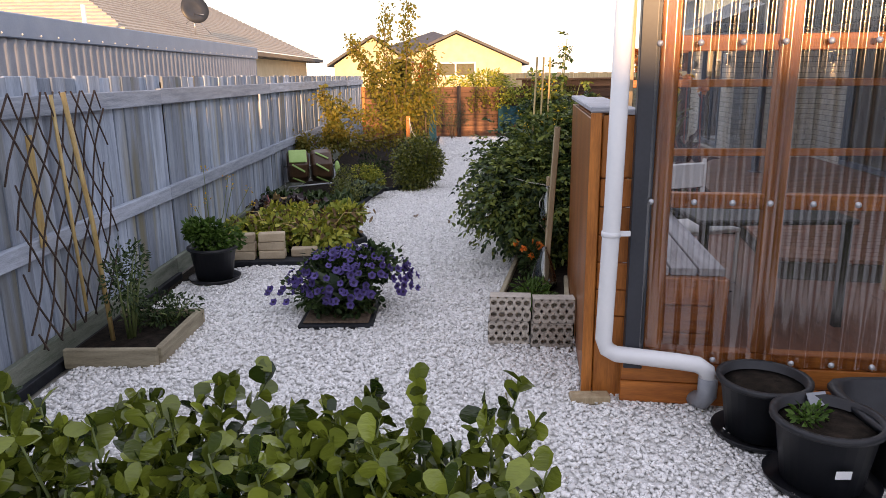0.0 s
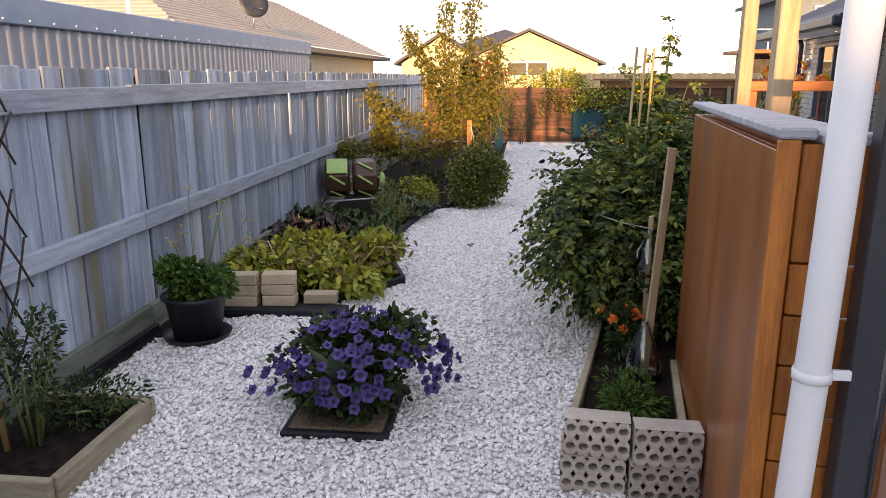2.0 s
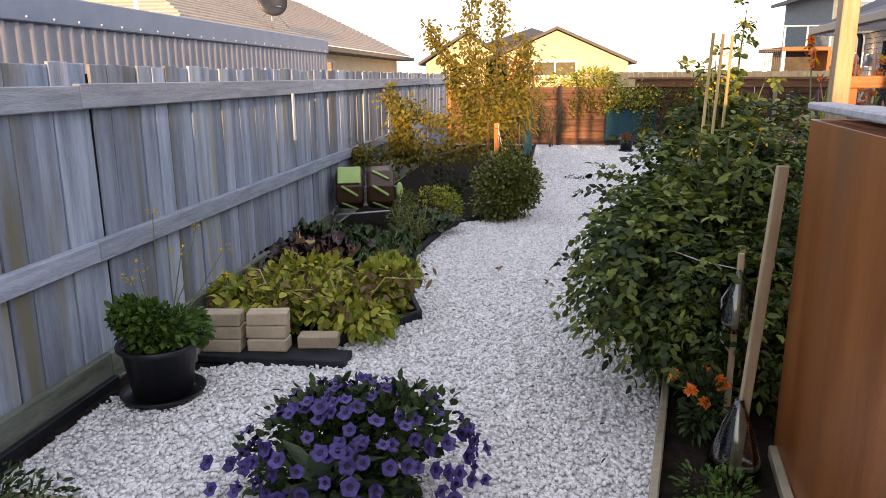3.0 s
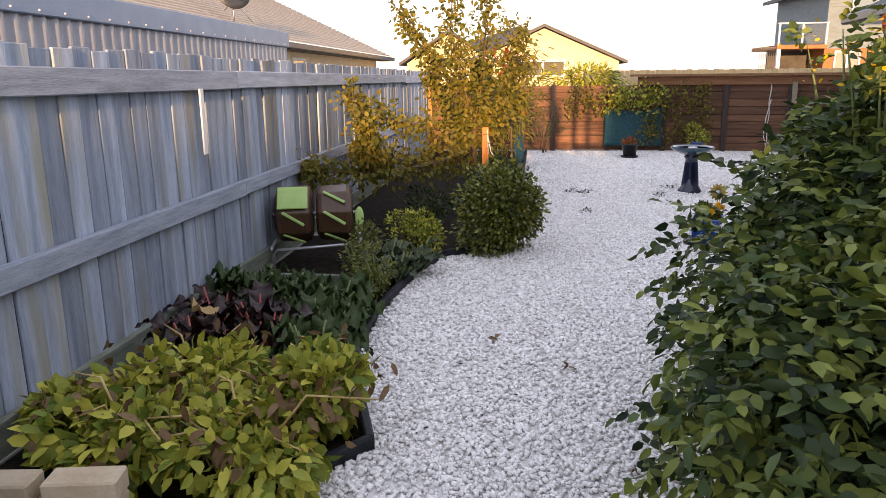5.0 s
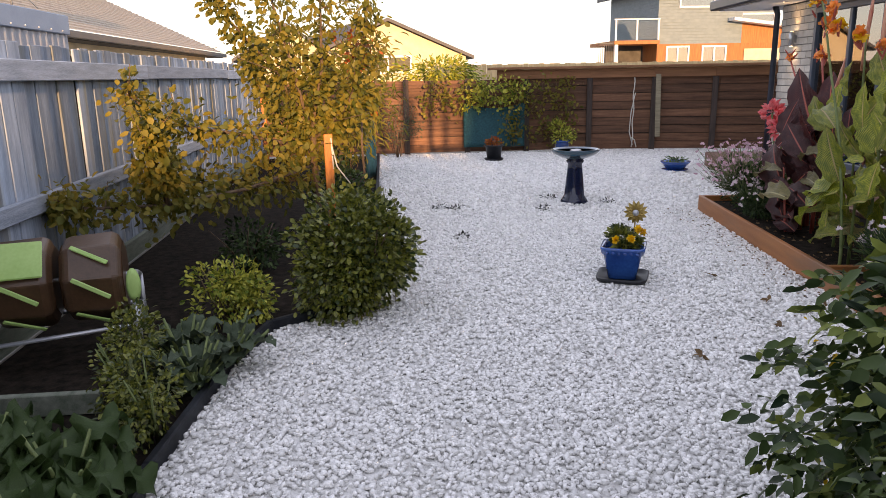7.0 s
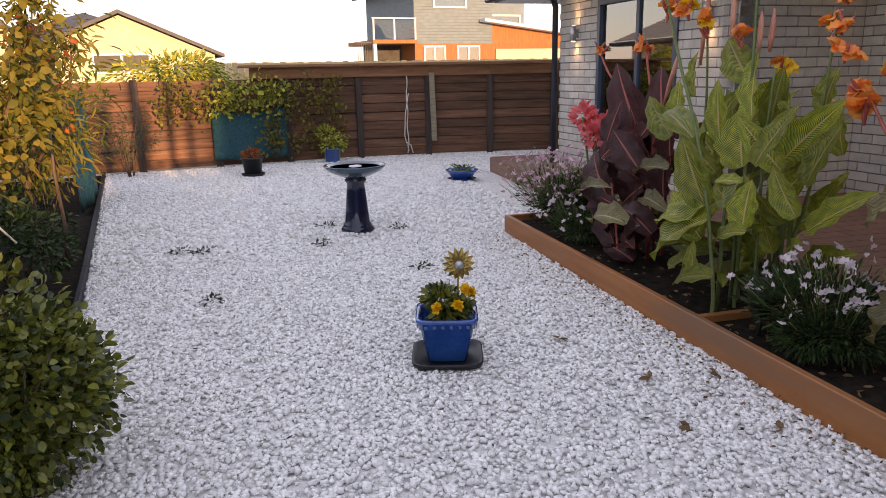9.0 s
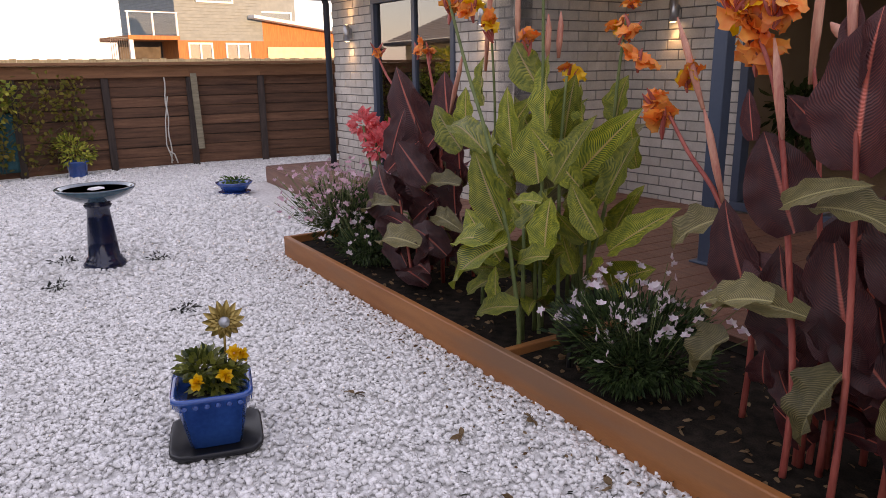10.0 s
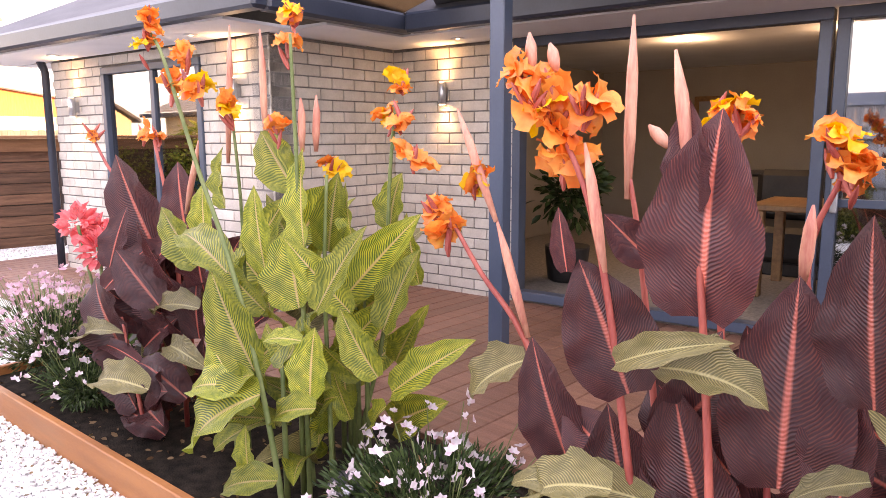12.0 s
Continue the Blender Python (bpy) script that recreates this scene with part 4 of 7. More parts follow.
alu_frame("door_1", -3.40, -1.22, 0.22, 2.25, 0.03, [], "slate-blue aluminium sliding door, standing open", 0.07, cat="door")
dp = alu_frame("door_2", -6.2, -3.42, 0.22, 2.25, 0.05, [((0.02, -3.95, 0.29), (0.09, -3.88, 2.18)), ((0.02, -4.9, 0.29), (0.09, -4.83, 2.18)), ((0.02, -6.1, 1.08), (0.09, -3.95, 1.13)), ((0.02, -3.9, 1.08), (0.09, -3.48, 1.13))],
               "glazed slate-blue aluminium door panel with mid rail", 0.07, [((0.045, -6.13, 0.29), (0.055, -3.49, 2.18))], cat="door")
box("door_handle", (-0.06, -3.50, 1.05), (-0.02, -3.46, 1.30), STEEL, dp, 0.006, "steel pull handle").matrix_basis = Matrix()
alu_frame("window_1", 0.82, 2.32, 0.30, 2.14, -1.34, [((-1.37, 1.5, 0.36), (-1.30, 1.56, 2.08))], "tall slate-blue framed window with reflecting panes", 0.06, [((-1.345, 0.88, 0.36), (-1.335, 2.26, 2.08))])
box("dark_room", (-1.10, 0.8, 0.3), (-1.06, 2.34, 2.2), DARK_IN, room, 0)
# furniture seen inside
plant_in = empty("indoor_plant", HM @ pose(0.9, -1.25, 0.22), "dark leafy plant on a black stand indoors", "plant")
p, o = blob_points((0, 0, 0.85), (0.3, 0.3, 0.42), 420, seed=3)
leaf_cloud("foliage", p, o, 0.11, 0.06, L_DARK, plant_in)
lathe("pot", [(0.14, 0), (0.17, 0.02), (0.2, 0.3), (0.2, 0.32), (0.17, 0.31)], BLACK_FURN, plant_in)
tubes("stem", [([(0, 0, 0.3), (0.02, 0, 0.9)], 0.014)], BARK, plant_in)
bike = empty("exercise_bike", HM @ pose(3.4, -2.0, 0.22), "black exercise bike against the far wall", "exercise bike")
tubes("bike_frame", [([(0, -0.4, 0.05), (0, 0.45, 0.05)], 0.03), ([(0, 0.3, 0.05), (0, 0.15, 1.15)], 0.03), ([(-0.25, 0.1, 1.2), (0, 0.15, 1.13), (0.25, 0.1, 1.2), (0.2, -0.05, 1.32)], 0.018), ([(0, -0.25, 0.05), (0, -0.3, 0.85)], 0.028)], BLACK_FURN, bike)
lathe("flywheel", [(0.001, -0.04), (0.24, -0.04), (0.25, 0), (0.24, 0.04), (0.001, 0.04)], BLACK_FURN, bike).matrix_basis = pose(0, 0.2, 0.32, 0, 90, 0)
box("saddle", (-0.1, -0.42, 0.85), (0.1, -0.15, 0.92), BLACK_FURN, bike, 0.025)
sofa = empty("armchair", HM @ pose(2.6, -2.75, 0.22), "black leather armchair with patterned cushion", "armchair")
box("seat", (-0.4, -0.4, 0.12), (0.4, 0.4, 0.45), BLACK_FURN, sofa, 0.05)
box("backrest", (0.28, -0.4, 0.45), (0.45, 0.4, 0.95), BLACK_FURN, sofa, 0.06)
box("armrest", (-0.4, -0.55, 0.1), (0.4, -0.4, 0.65), BLACK_FURN, sofa, 0.05)
box("armrest", (-0.4, 0.4, 0.1), (0.4, 0.55, 0.65), BLACK_FURN, sofa, 0.05)
box("base", (-0.38, -0.5, 0.0), (0.4, 0.5, 0.12), BLACK_FURN, sofa, 0.01)
tbl = empty("dining_table", HM @ pose(1.6, -3.5, 0.22), "brown wooden table near the open door", "table")
box("tabletop", (-0.45, -0.8, 0.70), (0.45, 0.8, 0.75), TABLE_WOOD, tbl, 0.01)
for sx in (-0.38, 0.38):
    for sy in (-0.72, 0.72):
        box("leg", (sx - 0.04, sy - 0.04, 0), (sx + 0.04, sy + 0.04, 0.70), TABLE_WOOD, tbl, 0.006)
pic = empty("framed_picture", HM @ pose(5.17, -1.3, 1.75), "dark framed picture on the room wall", "picture")
box("frame", (-0.02, -0.35, -0.28), (0.02, 0.35, 0.28), TABLE_WOOD, pic, 0.01)
box("print", (-0.026, -0.28, -0.21), (-0.021, 0.28, 0.21), GREY_PVC, pic, 0)
for yy in (-1.8, -3.2):
    cl = empty("ceiling_light", HM @ pose(2.2, yy, 2.42), "small lit recessed room downlight", "ceiling light", "room downlights")
    lathe("lamp", [(0.001, -0.012), (0.05, -0.012), (0.05, -0.002)], GLOW, cl, 16)
    la = new("room_bulb", bpy.data.lights.new("room_bulb", "POINT"))
    la.data.energy, la.data.color, la.data.shadow_soft_size = 0.7, (1, 0.8, 0.55), 0.06
    la.matrix_world = HM @ pose(2.2, yy, 2.30)
# verandah post and beam
vp = empty("verandah_post", pose(4.62, 10.62, 0.2, 0, 0, -6), "slate-blue square steel verandah post on the deck", "post")
box("shaft", (-0.045, -0.045, 0), (0.045, 0.045, 2.62), ALU, vp, 0.006)
box("foot_plate", (-0.08, -0.08, 0), (0.08, 0.08, 0.012), ALU, vp, 0.003)
vr = place(empty("verandah_roof", None, "dark verandah roof frame over the deck", "verandah roof", kind="structure"))
boxes("beam", [((-1.80, -9, 2.60), (-1.68, -1.6, 2.78))], ALU, vr, 0.004)
v = [(-1.9, -9, 2.78), (-0.55, -9, 2.44), (-0.55, -0.9, 2.44), (-1.9, -1.5, 2.78)]
v += [(a, b, c + 0.04) for a, b, c in v]
mesh_ob("verandah_sheet", v, [(3, 2, 1, 0), (4, 5, 6, 7), (0, 1, 5, 4), (1, 2, 6, 5), (2, 3, 7, 6), (3, 0, 4, 7)], DARK_ROOF, vr)

# deck
deck = empty("floor_deck", None, "reddish-brown timber deck along the house", "deck", kind="structure")
DK = pose(3.35, 9.0, 0.0, 0, 0, -11)
yy = -3.5
while yy < 8.0:
    o = box("deck_board", (-0.0 if yy > 4.6 else 0.02, yy, 0.165), (4.2, yy + 0.135, 0.20), DECK, deck, 0.004)
    o.matrix_basis = DK
    yy += 0.14
o = box("deck_skirt", (-0.035, 4.7, 0.0), (-0.005, 8.03, 0.197), DECK, deck, 0.004)
o.matrix_basis = DK
o = box("deck_joist", (0.05, -3.5, 0.0), (4.0, 8.0, 0.16), DARK_IN, deck, 0)
o.matrix_basis = DK
o = box("deck_end", (-0.03, 8.005, 0.0), (4.2, 8.035, 0.197), DECK, deck, 0.004)
o.matrix_basis = DK

# unseen fence and house added behind the viewer, roofs sized to shade the yard
hb = empty("wall_south", None, "timber fence closing the yard behind", "fence", kind="structure")
box("rear_wall", (-12, -8.5, 0), (14, -8.3, 1.7), PALING, hb, 0)
rh = empty("rear_house", None, "unseen long house, part two-storey, added behind to block the sun", "house")
box("low_wall", (-40, -38, 0), (5.3, -31, 3.4), CREAM_WALL, rh, 0)
hip_roof("low_roof", -41, 5.4, -39, -30.4, 3.4, 6.1, 0.3, DARK_ROOF, rh, "x")
box("wall", (5.4, -38, 0), (40, -31, 5.6), CREAM_WALL, rh, 0)
hip_roof("roof", 5.2, 41, -39, -30.4, 5.6, 9.0, 0.3, DARK_ROOF, rh, "x")
# ---- polycarbonate-screened porch by the start ----
porch = empty("porch_screen", pose(0.9, 3.40, 0, 0, 0, -8.5), "orange-stained timber frame clad in clear corrugated polycarbonate", "screen")
for x0, x1 in ((0.155, 0.24), (0.66, 0.75), (1.30, 1.39), (2.0, 2.09)):
    box("stud", (x0, 0.0, 0.30), (x1, 0.07, 2.9), STAIN_V, porch, 0.005)
for z in (1.045, 1.76):
    for x0, x1 in ((0.24, 0.66), (0.75, 1.30), (1.39, 2.0)):
        box("noggin", (x0, 0.005, z - 0.035), (x1, 0.065, z + 0.035), STAIN, porch, 0.004)
box("bottom_rail", (0.16, -0.005, 0.235), (2.6, 0.075, 0.30), STAIN, porch, 0.004)
for k, (z0, z1) in enumerate(((0.015, 0.125), (0.13, 0.232))):
    box("base_board", (0.05, -0.012, z0), (2.6, 0.02, z1), STAIN, porch, 0.004)
vs, fs = [], []
nx = 260
for i in range(nx + 1):
    x = 0.13 + 2.4 * i / nx
    yv = -0.022 + 0.011 * math.sin(x * 2 * math.pi / 0.076)
    vs += [(x, yv, 0.245), (x, yv, 2.9)]
    if i:
        fs.append((2 * i - 2, 2 * i, 2 * i + 1, 2 * i - 1))
o = mesh_ob("polycarbonate_sheet", vs, fs, POLY, porch, "clear corrugated plastic sheet", smooth=True)
o.visible_shadow = False
for z, xs in ((1.045, (0.145, 0.34, 0.51, 0.675, 0.86, 1.05, 1.24, 1.35)), (1.76, (0.145, 0.32, 0.50, 0.675, 0.86, 1.05)), (0.27, (0.48, 0.66, 0.84, 1.02, 1.2, 1.4))):
    for x in xs:
        lathe("screw_cap", [(0.015, 0), (0.013, 0.008), (0.006, 0.013), (0.001, 0.014)], GALV, porch, 10).matrix_basis = pose(x, -0.034, z, 90, 0, 0)
box("charcoal_post", (0.06, -0.03, 0.20), (0.15, 0.05, 2.9), CHARCOAL, porch, 0.004, "charcoal steel corner strip")
# brown sheet-clad side wall with overlapping boards on its end
side = empty("side_wall", None, "brown sheet-clad timber half wall with weathered grey capping", "half wall", kind="structure")
WA, WB = Vector((0.80, 3.50, 0)), Vector((1.02, 5.35, 0))
yaw = math.degrees(math.atan2(WB.y - WA.y, WB.x - WA.x))
ln = (WB - WA).length
sm = pose(WA.x, WA.y, 0, 0, 0, yaw)
o = box("brown_sheet", (0.0, 0.0, 0.02), (ln, 0.02, 1.42), BROWN_SHEET, side, 0.003)
o.matrix_basis = sm
o = box("core", (0.03, -0.16, 0.02), (ln, -0.002, 1.42), STAIN, side, 0.003)
o.matrix_basis = sm
for k in range(6):
    o = box("end_board", (-0.022, -0.20, 0.30 + 0.14 * k if k else 0.0), (0.0, -0.03, 0.30 + 0.14 * (k + 1) - 0.006), STAIN_V, side, 0.004)
    o.matrix_basis = sm
    if k == 0:
        o = box("end_board", (-0.03, -0.025, 0.0), (-0.002, 0.028, 1.45), STAIN_V, side, 0.004)
        o.matrix_basis = sm
o = box("end_board", (-0.02, -0.20, 1.14), (0.0, -0.03, 1.44), STAIN_V, side, 0.004)
o.matrix_basis = sm
for a, b in ((-0.06, 0.03), (-0.20, -0.07)):
    o = box("capping", (-0.03, a, 1.422 + (0.03 if a > -0.1 else 0.018)), (ln + 0.02, b, 1.48 + (0.0 if a > -0.1 else -0.012)), GREY_TOP, side, 0.006)
    o.matrix_basis = sm
tagged(box("timber_offcut", (0.70, 3.36, 0.0), (0.90, 3.44, 0.045), PALE_WOOD, None, 0.006), "small pale timber offcut on the gravel", "offcut")
pipe = empty("downpipe", None, "white plastic downpipe with a grey elbow and clip", "downpipe")
tubes("white_pipe", [([(0.885, 3.34, 2.9), (0.86, 3.34, 1.0), (0.845, 3.34, 0.36), (0.86, 3.335, 0.315), (0.905, 3.328, 0.29), (1.2, 3.285, 0.265), (1.29, 3.27, 0.255), (1.335, 3.265, 0.225), (1.345, 3.265, 0.17)], 0.041)], WHITE_PVC, pipe, n=16)
tubes("grey_elbow", [([(1.345, 3.265, 0.19), (1.345, 3.265, 0.10), (1.335, 3.29, 0.06), (1.31, 3.36, 0.045)], 0.047)], GREY_PVC, pipe, n=16)
tubes("clip", [([(0.858, 3.34, 0.88), (0.858, 3.34, 0.905)], 0.046)], WHITE_PVC, pipe, n=16)
box("clip_tab", (0.895, 3.335, 0.88), (0.95, 3.35, 0.905), WHITE_PVC, pipe, 0.002)
# bench and chair seen through the sheet
bench = empty("deck_bench", pose(0.86, 3.62, 0, 0, 0, -7), "timber box bench with weathered grey slatted top", "bench")
for k in range(4):
    box("slat", (0.09 + 0.14 * k, 0, 0.62), (0.22 + 0.14 * k, 2.3, 0.66), GREY_TOP, bench, 0.004)
for k in range(4):
    box("front_board", (0.08, -0.02, 0.02 + 0.15 * k), (0.66, 0.0, 0.16 + 0.15 * k), STAIN, bench, 0.004)
box("body", (0.09, 0.0, 0.02), (0.65, 2.28, 0.615), STAIN, bench, 0.004)
box("trim", (0.58, -0.04, 0.02), (0.65, -0.022, 0.61), STAIN_V, bench, 0.004)
chair = empty("white_chair", pose(2.05, 5.6, 0, 0, 0, 20), "white metal outdoor chair on the porch", "chair")
for x in (-0.22, 0.22):
    tubes("leg", [([(x, -0.22, 0), (x, -0.22, 0.45)], 0.018)], WHITE_PVC, chair)
    tubes("leg", [([(x, 0.22, 0), (x, 0.22, 0.95)], 0.018)], WHITE_PVC, chair)
box("seat", (-0.24, -0.24, 0.43), (0.24, 0.24, 0.46), WHITE_PVC, chair, 0.008)
box("backrest", (-0.24, 0.205, 0.72), (0.24, 0.235, 0.92), WHITE_PVC, chair, 0.008)
tb = empty("porch_table", pose(1.75, 4.9, 0), "dark outdoor table on the porch", "table")
box("tabletop", (-0.1, -0.5, 0.70), (0.9, 0.6, 0.735), BLACK_FURN, tb, 0.01)
for x in (-0.05, 0.85):
    for yq in (-0.45, 0.55):
        box("leg", (x - 0.025, yq - 0.025, 0), (x + 0.025, yq + 0.025, 0.7), BLACK_FURN, tb, 0.003)
box("floor_porch", (0.95, 3.5, 0.004), (4.2, 8.0, 0.02), DECK, None, 0.002)
tagged(bpy.data.objects["floor_porch"], "dark timber porch floor", "floor", kind="structure")
# pergola posts with a glass-panelled rail
perg = empty("pergola", None, "pale timber pergola posts with orange rail and glass panels", "pergola")
for x, yq in ((1.34, 5.20), (1.70, 7.0), (3.4, 5.2)):
    box("post", (x - 0.045, yq - 0.045, 0.02), (x + 0.045, yq + 0.045, 3.2), PALE_WOOD, perg, 0.006)
pm = pose(1.70, 7.0, 0, 0, 0, -79)
for z0, z1 in ((1.50, 1.57), (0.85, 0.92)):
    o = box("rail", (0.0, -0.03, z0), (2.6, 0.04, z1), STAIN, perg, 0.005)
    o.matrix_basis = pose(1.70, 7.05, 0, 0, 0, -4)
o = box("glass_panel", (0.03, 0, 0.92), (2.6, 0.01, 1.50), CLEAR, perg, 0)
o.matrix_basis = pose(1.70, 7.05, 0, 0, 0, -4)
o = box("rail_stile", (0.045, -0.03, 0.92), (0.11, 0.04, 1.50), STAIN_V, perg, 0.004)
o.matrix_basis = pose(1.70, 7.05, 0, 0, 0, -4)


def round_pot(name, x, yq, r, h, material, label, saucer=True, soil=True, rim=0.014, group="", sauc_mat=None):
    e = empty(name, pose(x, yq, 0.012), label, "plant pot", group)
    z0 = 0.02 if saucer else 0.0
    if saucer:
        lathe("saucer", [(r * 0.86, 0), (r * 1.0, 0.004), (r * 1.1, 0.035), (r * 1.08, 0.037), (r * 0.98, 0.012), (0.001, 0.010)], sauc_mat or material, e)
    lathe("pot", [(r * 0.72, z0), (r * 0.76, z0 + 0.006), (r * 0.95, z0 + h * 0.9), (r + rim * 0.3, z0 + h * 0.9), (r + rim, z0 + h * 0.93), (r + rim, z0 + h), (r * 0.94, z0 + h), (r * 0.92, z0 + h * 0.86), (0.001, z0 + h * 0.85)], material, e)
    if soil:
        lathe("soil", [(r * 0.915, z0 + h * 0.862), (r * 0.5, z0 + h * 0.89), (0.001, z0 + h * 0.90)], SOIL, e)
    return e


bp1 = round_pot("large_pot", 1.58, 2.62, 0.20, 0.28, POT_BLACK, "large black plastic pot with dry soil and weeds", group="black pots by the porch")
p, o = blob_points((-0.06, 0.02, 0.28), (0.10, 0.08, 0.05), 160, seed=8)
leaf_cloud("seedling", p, o, 0.035, 0.018, L_PARSLEY, bp1, "small green seedlings")
box("plant_tag", (0.04, -0.02, 0.27), (0.13, -0.015, 0.34), GREY_PVC, bp1, 0.001, "grey paper tag").matrix_basis = pose(0.0, 0, 0.02, -35, 0, 12)
box("price_label", (-0.03, -0.002, 0), (0.03, 0.0, 0.035), PAPER, bp1, 0, "white sticker").matrix_basis = pose(-0.02, -0.182, 0.13, 7, 0, 0)
round_pot("large_pot", 1.50, 3.02, 0.19, 0.27, POT_BLACK, "large black plastic pot of bare soil", group="black pots by the porch")
crate = empty("black_tub", pose(2.03, 2.72, 0.012), "black plastic tub beside the pots", "tub")
lathe("tub", [(0.2, 0), (0.23, 0.01), (0.27, 0.26), (0.30, 0.265), (0.30, 0.285), (0.26, 0.285), (0.22, 0.06), (0.001, 0.05)], POT_BLACK, crate, 32, square=5)

# ---- right bed: cored bricks, edge boards, stake with bottle ----
bed = empty("raised_bed", None, "narrow vegetable bed with greyed timber edging", "garden bed")
mesh_ob("soil", [(0.40, 4.32, 0.09), (0.93, 4.32, 0.09), (1.3, 8.0, 0.09), (0.95, 8.0, 0.09), (0.40, 4.32, 0), (0.93, 4.32, 0), (1.3, 8.0, 0), (0.95, 8.0, 0)], [(0, 1, 2, 3), (0, 4, 5, 1), (3, 7, 4, 0), (2, 6, 7, 3)], SOIL, bed)
for (xa, ya), (xb, yb) in (((0.37, 4.36), (0.62, 5.6)), ((0.62, 5.6), (0.93, 7.2)), ((0.86, 4.35), (1.0, 5.3))):
    a, b = Vector((xa, ya, 0)), Vector((xb, yb, 0))
    o = box("edge_board", (0, 0, 0.0), ((b - a).length, 0.035, 0.135), SLEEPER, bed, 0.006)
    o.matrix_basis = pose(xa, ya, 0, 0, 0, math.degrees(math.atan2(yb - ya, xb - xa)))


def cored_brick():
    """A brick on its side: two rows of five core holes sunk into the face."""
    W, H, D = 0.25, 0.152, 0.10
    e = empty("cored_brick", None, "grey-buff brick with ten oval core holes", "brick", "stacked cored bricks")
    vs, fs = [], []

    def add(v, f):
        o_ = len(vs)
        vs.extend(v)
        fs.extend([tuple(i + o_ for i in q) for q in f])
    cw, ch = W / 5, H / 2
    for r in range(2):
        for c in range(5):
            x0, z0 = c * cw, r * ch
            cx, cz, n = x0 + cw / 2, z0 + ch / 2, 12
            ring = [(cx + 0.0185 * math.cos(2 * math.pi * k / n), 0, cz + 0.0165 * math.sin(2 * math.pi * k / n)) for k in range(n)]
            deep = [(a, 0.05, b) for a, _, b in ring]
            sq = []
            for k in range(n):
                a = 2 * math.pi * k / n
                m_ = max(abs(math.cos(a)), abs(math.sin(a)))
                sq.append((cx + cw / 2 * math.cos(a) / m_, 0, cz + ch / 2 * math.sin(a) / m_))
            f = [(k, (k + 1) % n, n + (k + 1) % n, n + k) for k in range(n)] + [(n + k, n + (k + 1) % n, 2 * n + (k + 1) % n, 2 * n + k) for k in range(n)] + [tuple(range(2 * n, 3 * n))]
            add(sq + ring + deep, f)
    add([(0, 0, 0), (W, 0, 0), (W, 0, H), (0, 0, H), (0, D, 0), (W, D, 0), (W, D, H), (0, D, H)], [(4, 5, 6, 7)[::-1], (0, 4, 7, 3), (1, 2, 6, 5), (3, 7, 6, 2), (0, 1, 5, 4)])
    mesh_ob("brick_body", vs, fs, CORED_BRICK, e)
    return e


cb = cored_brick()
for k, (x, z, yw, dy) in enumerate(((0.325, 0.008, -4, 0.02), (0.585, 0.008, -3, 0.0), (0.335, 0.162, -5, 0.03), (0.595, 0.162, -2, 0.01))):
    m = pose(x, 4.17 + dy - 0.04 * (x > 0.5), z, 0, 0, yw)
    if k == 0:
        cb.matrix_basis = m
    else:
        copy_thing(cb, m)
stake = empty("garden_stake", None, "tall pale timber stake leaning in the bed", "stake")
o = box("stake_body", (-0.02, -0.012, 0.0), (0.02, 0.012, 1.2), PALE_WOOD, stake, 0.003)
o.matrix_basis = pose(0.80, 5.16, 0.07, 0, 3.2, 10)


def bottle_cone(x, yq, z, h, r, tie):
    e = empty("bottle_cloche", pose(x, yq, z), "clear cut-off plastic bottle cap over a stake", "bottle")
    o_ = lathe("bottle", [(r, 0), (r * 0.95, h * 0.2), (r * 0.6, h * 0.6), (r * 0.25, h * 0.9), (0.016, h), (0.014, h), (r * 0.22, h * 0.88), (r * 0.57, h * 0.6), (r * 0.93, h * 0.2), (r * 0.98, 0)], BOTTLE, e)
    o_.data.polygons[len(o_.data.polygons) - 1].use_smooth = True
    if tie:
        tubes("string", [([(0, 0, h * 0.95), (-0.06, 0, h * 0.5), (-0.05, 0, -0.05), (0.0, 0, -0.12)], 0.004), ([(0, 0, h), (-0.15, 0.05, h + 0.02), (-0.26, 0.1, h + 0.05)], 0.003)], STRING, e)
    return e


bottle_cone(0.79, 5.14, 0.10, 0.30, 0.10, False)
st2 = tagged(box("short_stake", (0.85, 5.55, 0.08), (0.875, 5.57, 0.86), PALE_WOOD, None, 0.003), "short timber stake carrying a plastic bottle", "stake")
bottle_cone(0.86, 5.56, 0.53, 0.26, 0.075, True)
for k in range(3):
    cn = tubes("garden_cane", [([(0.78 + 0.1 * k, 6.3 + 0.2 * k, 0.1), (0.86 + 0.07 * k, 6.4 + 0.1 * k, 1.78)], 0.008)], BAMBOO)
    tagged(cn, "thin pale garden cane among the tomatoes", "cane", "tomato canes")


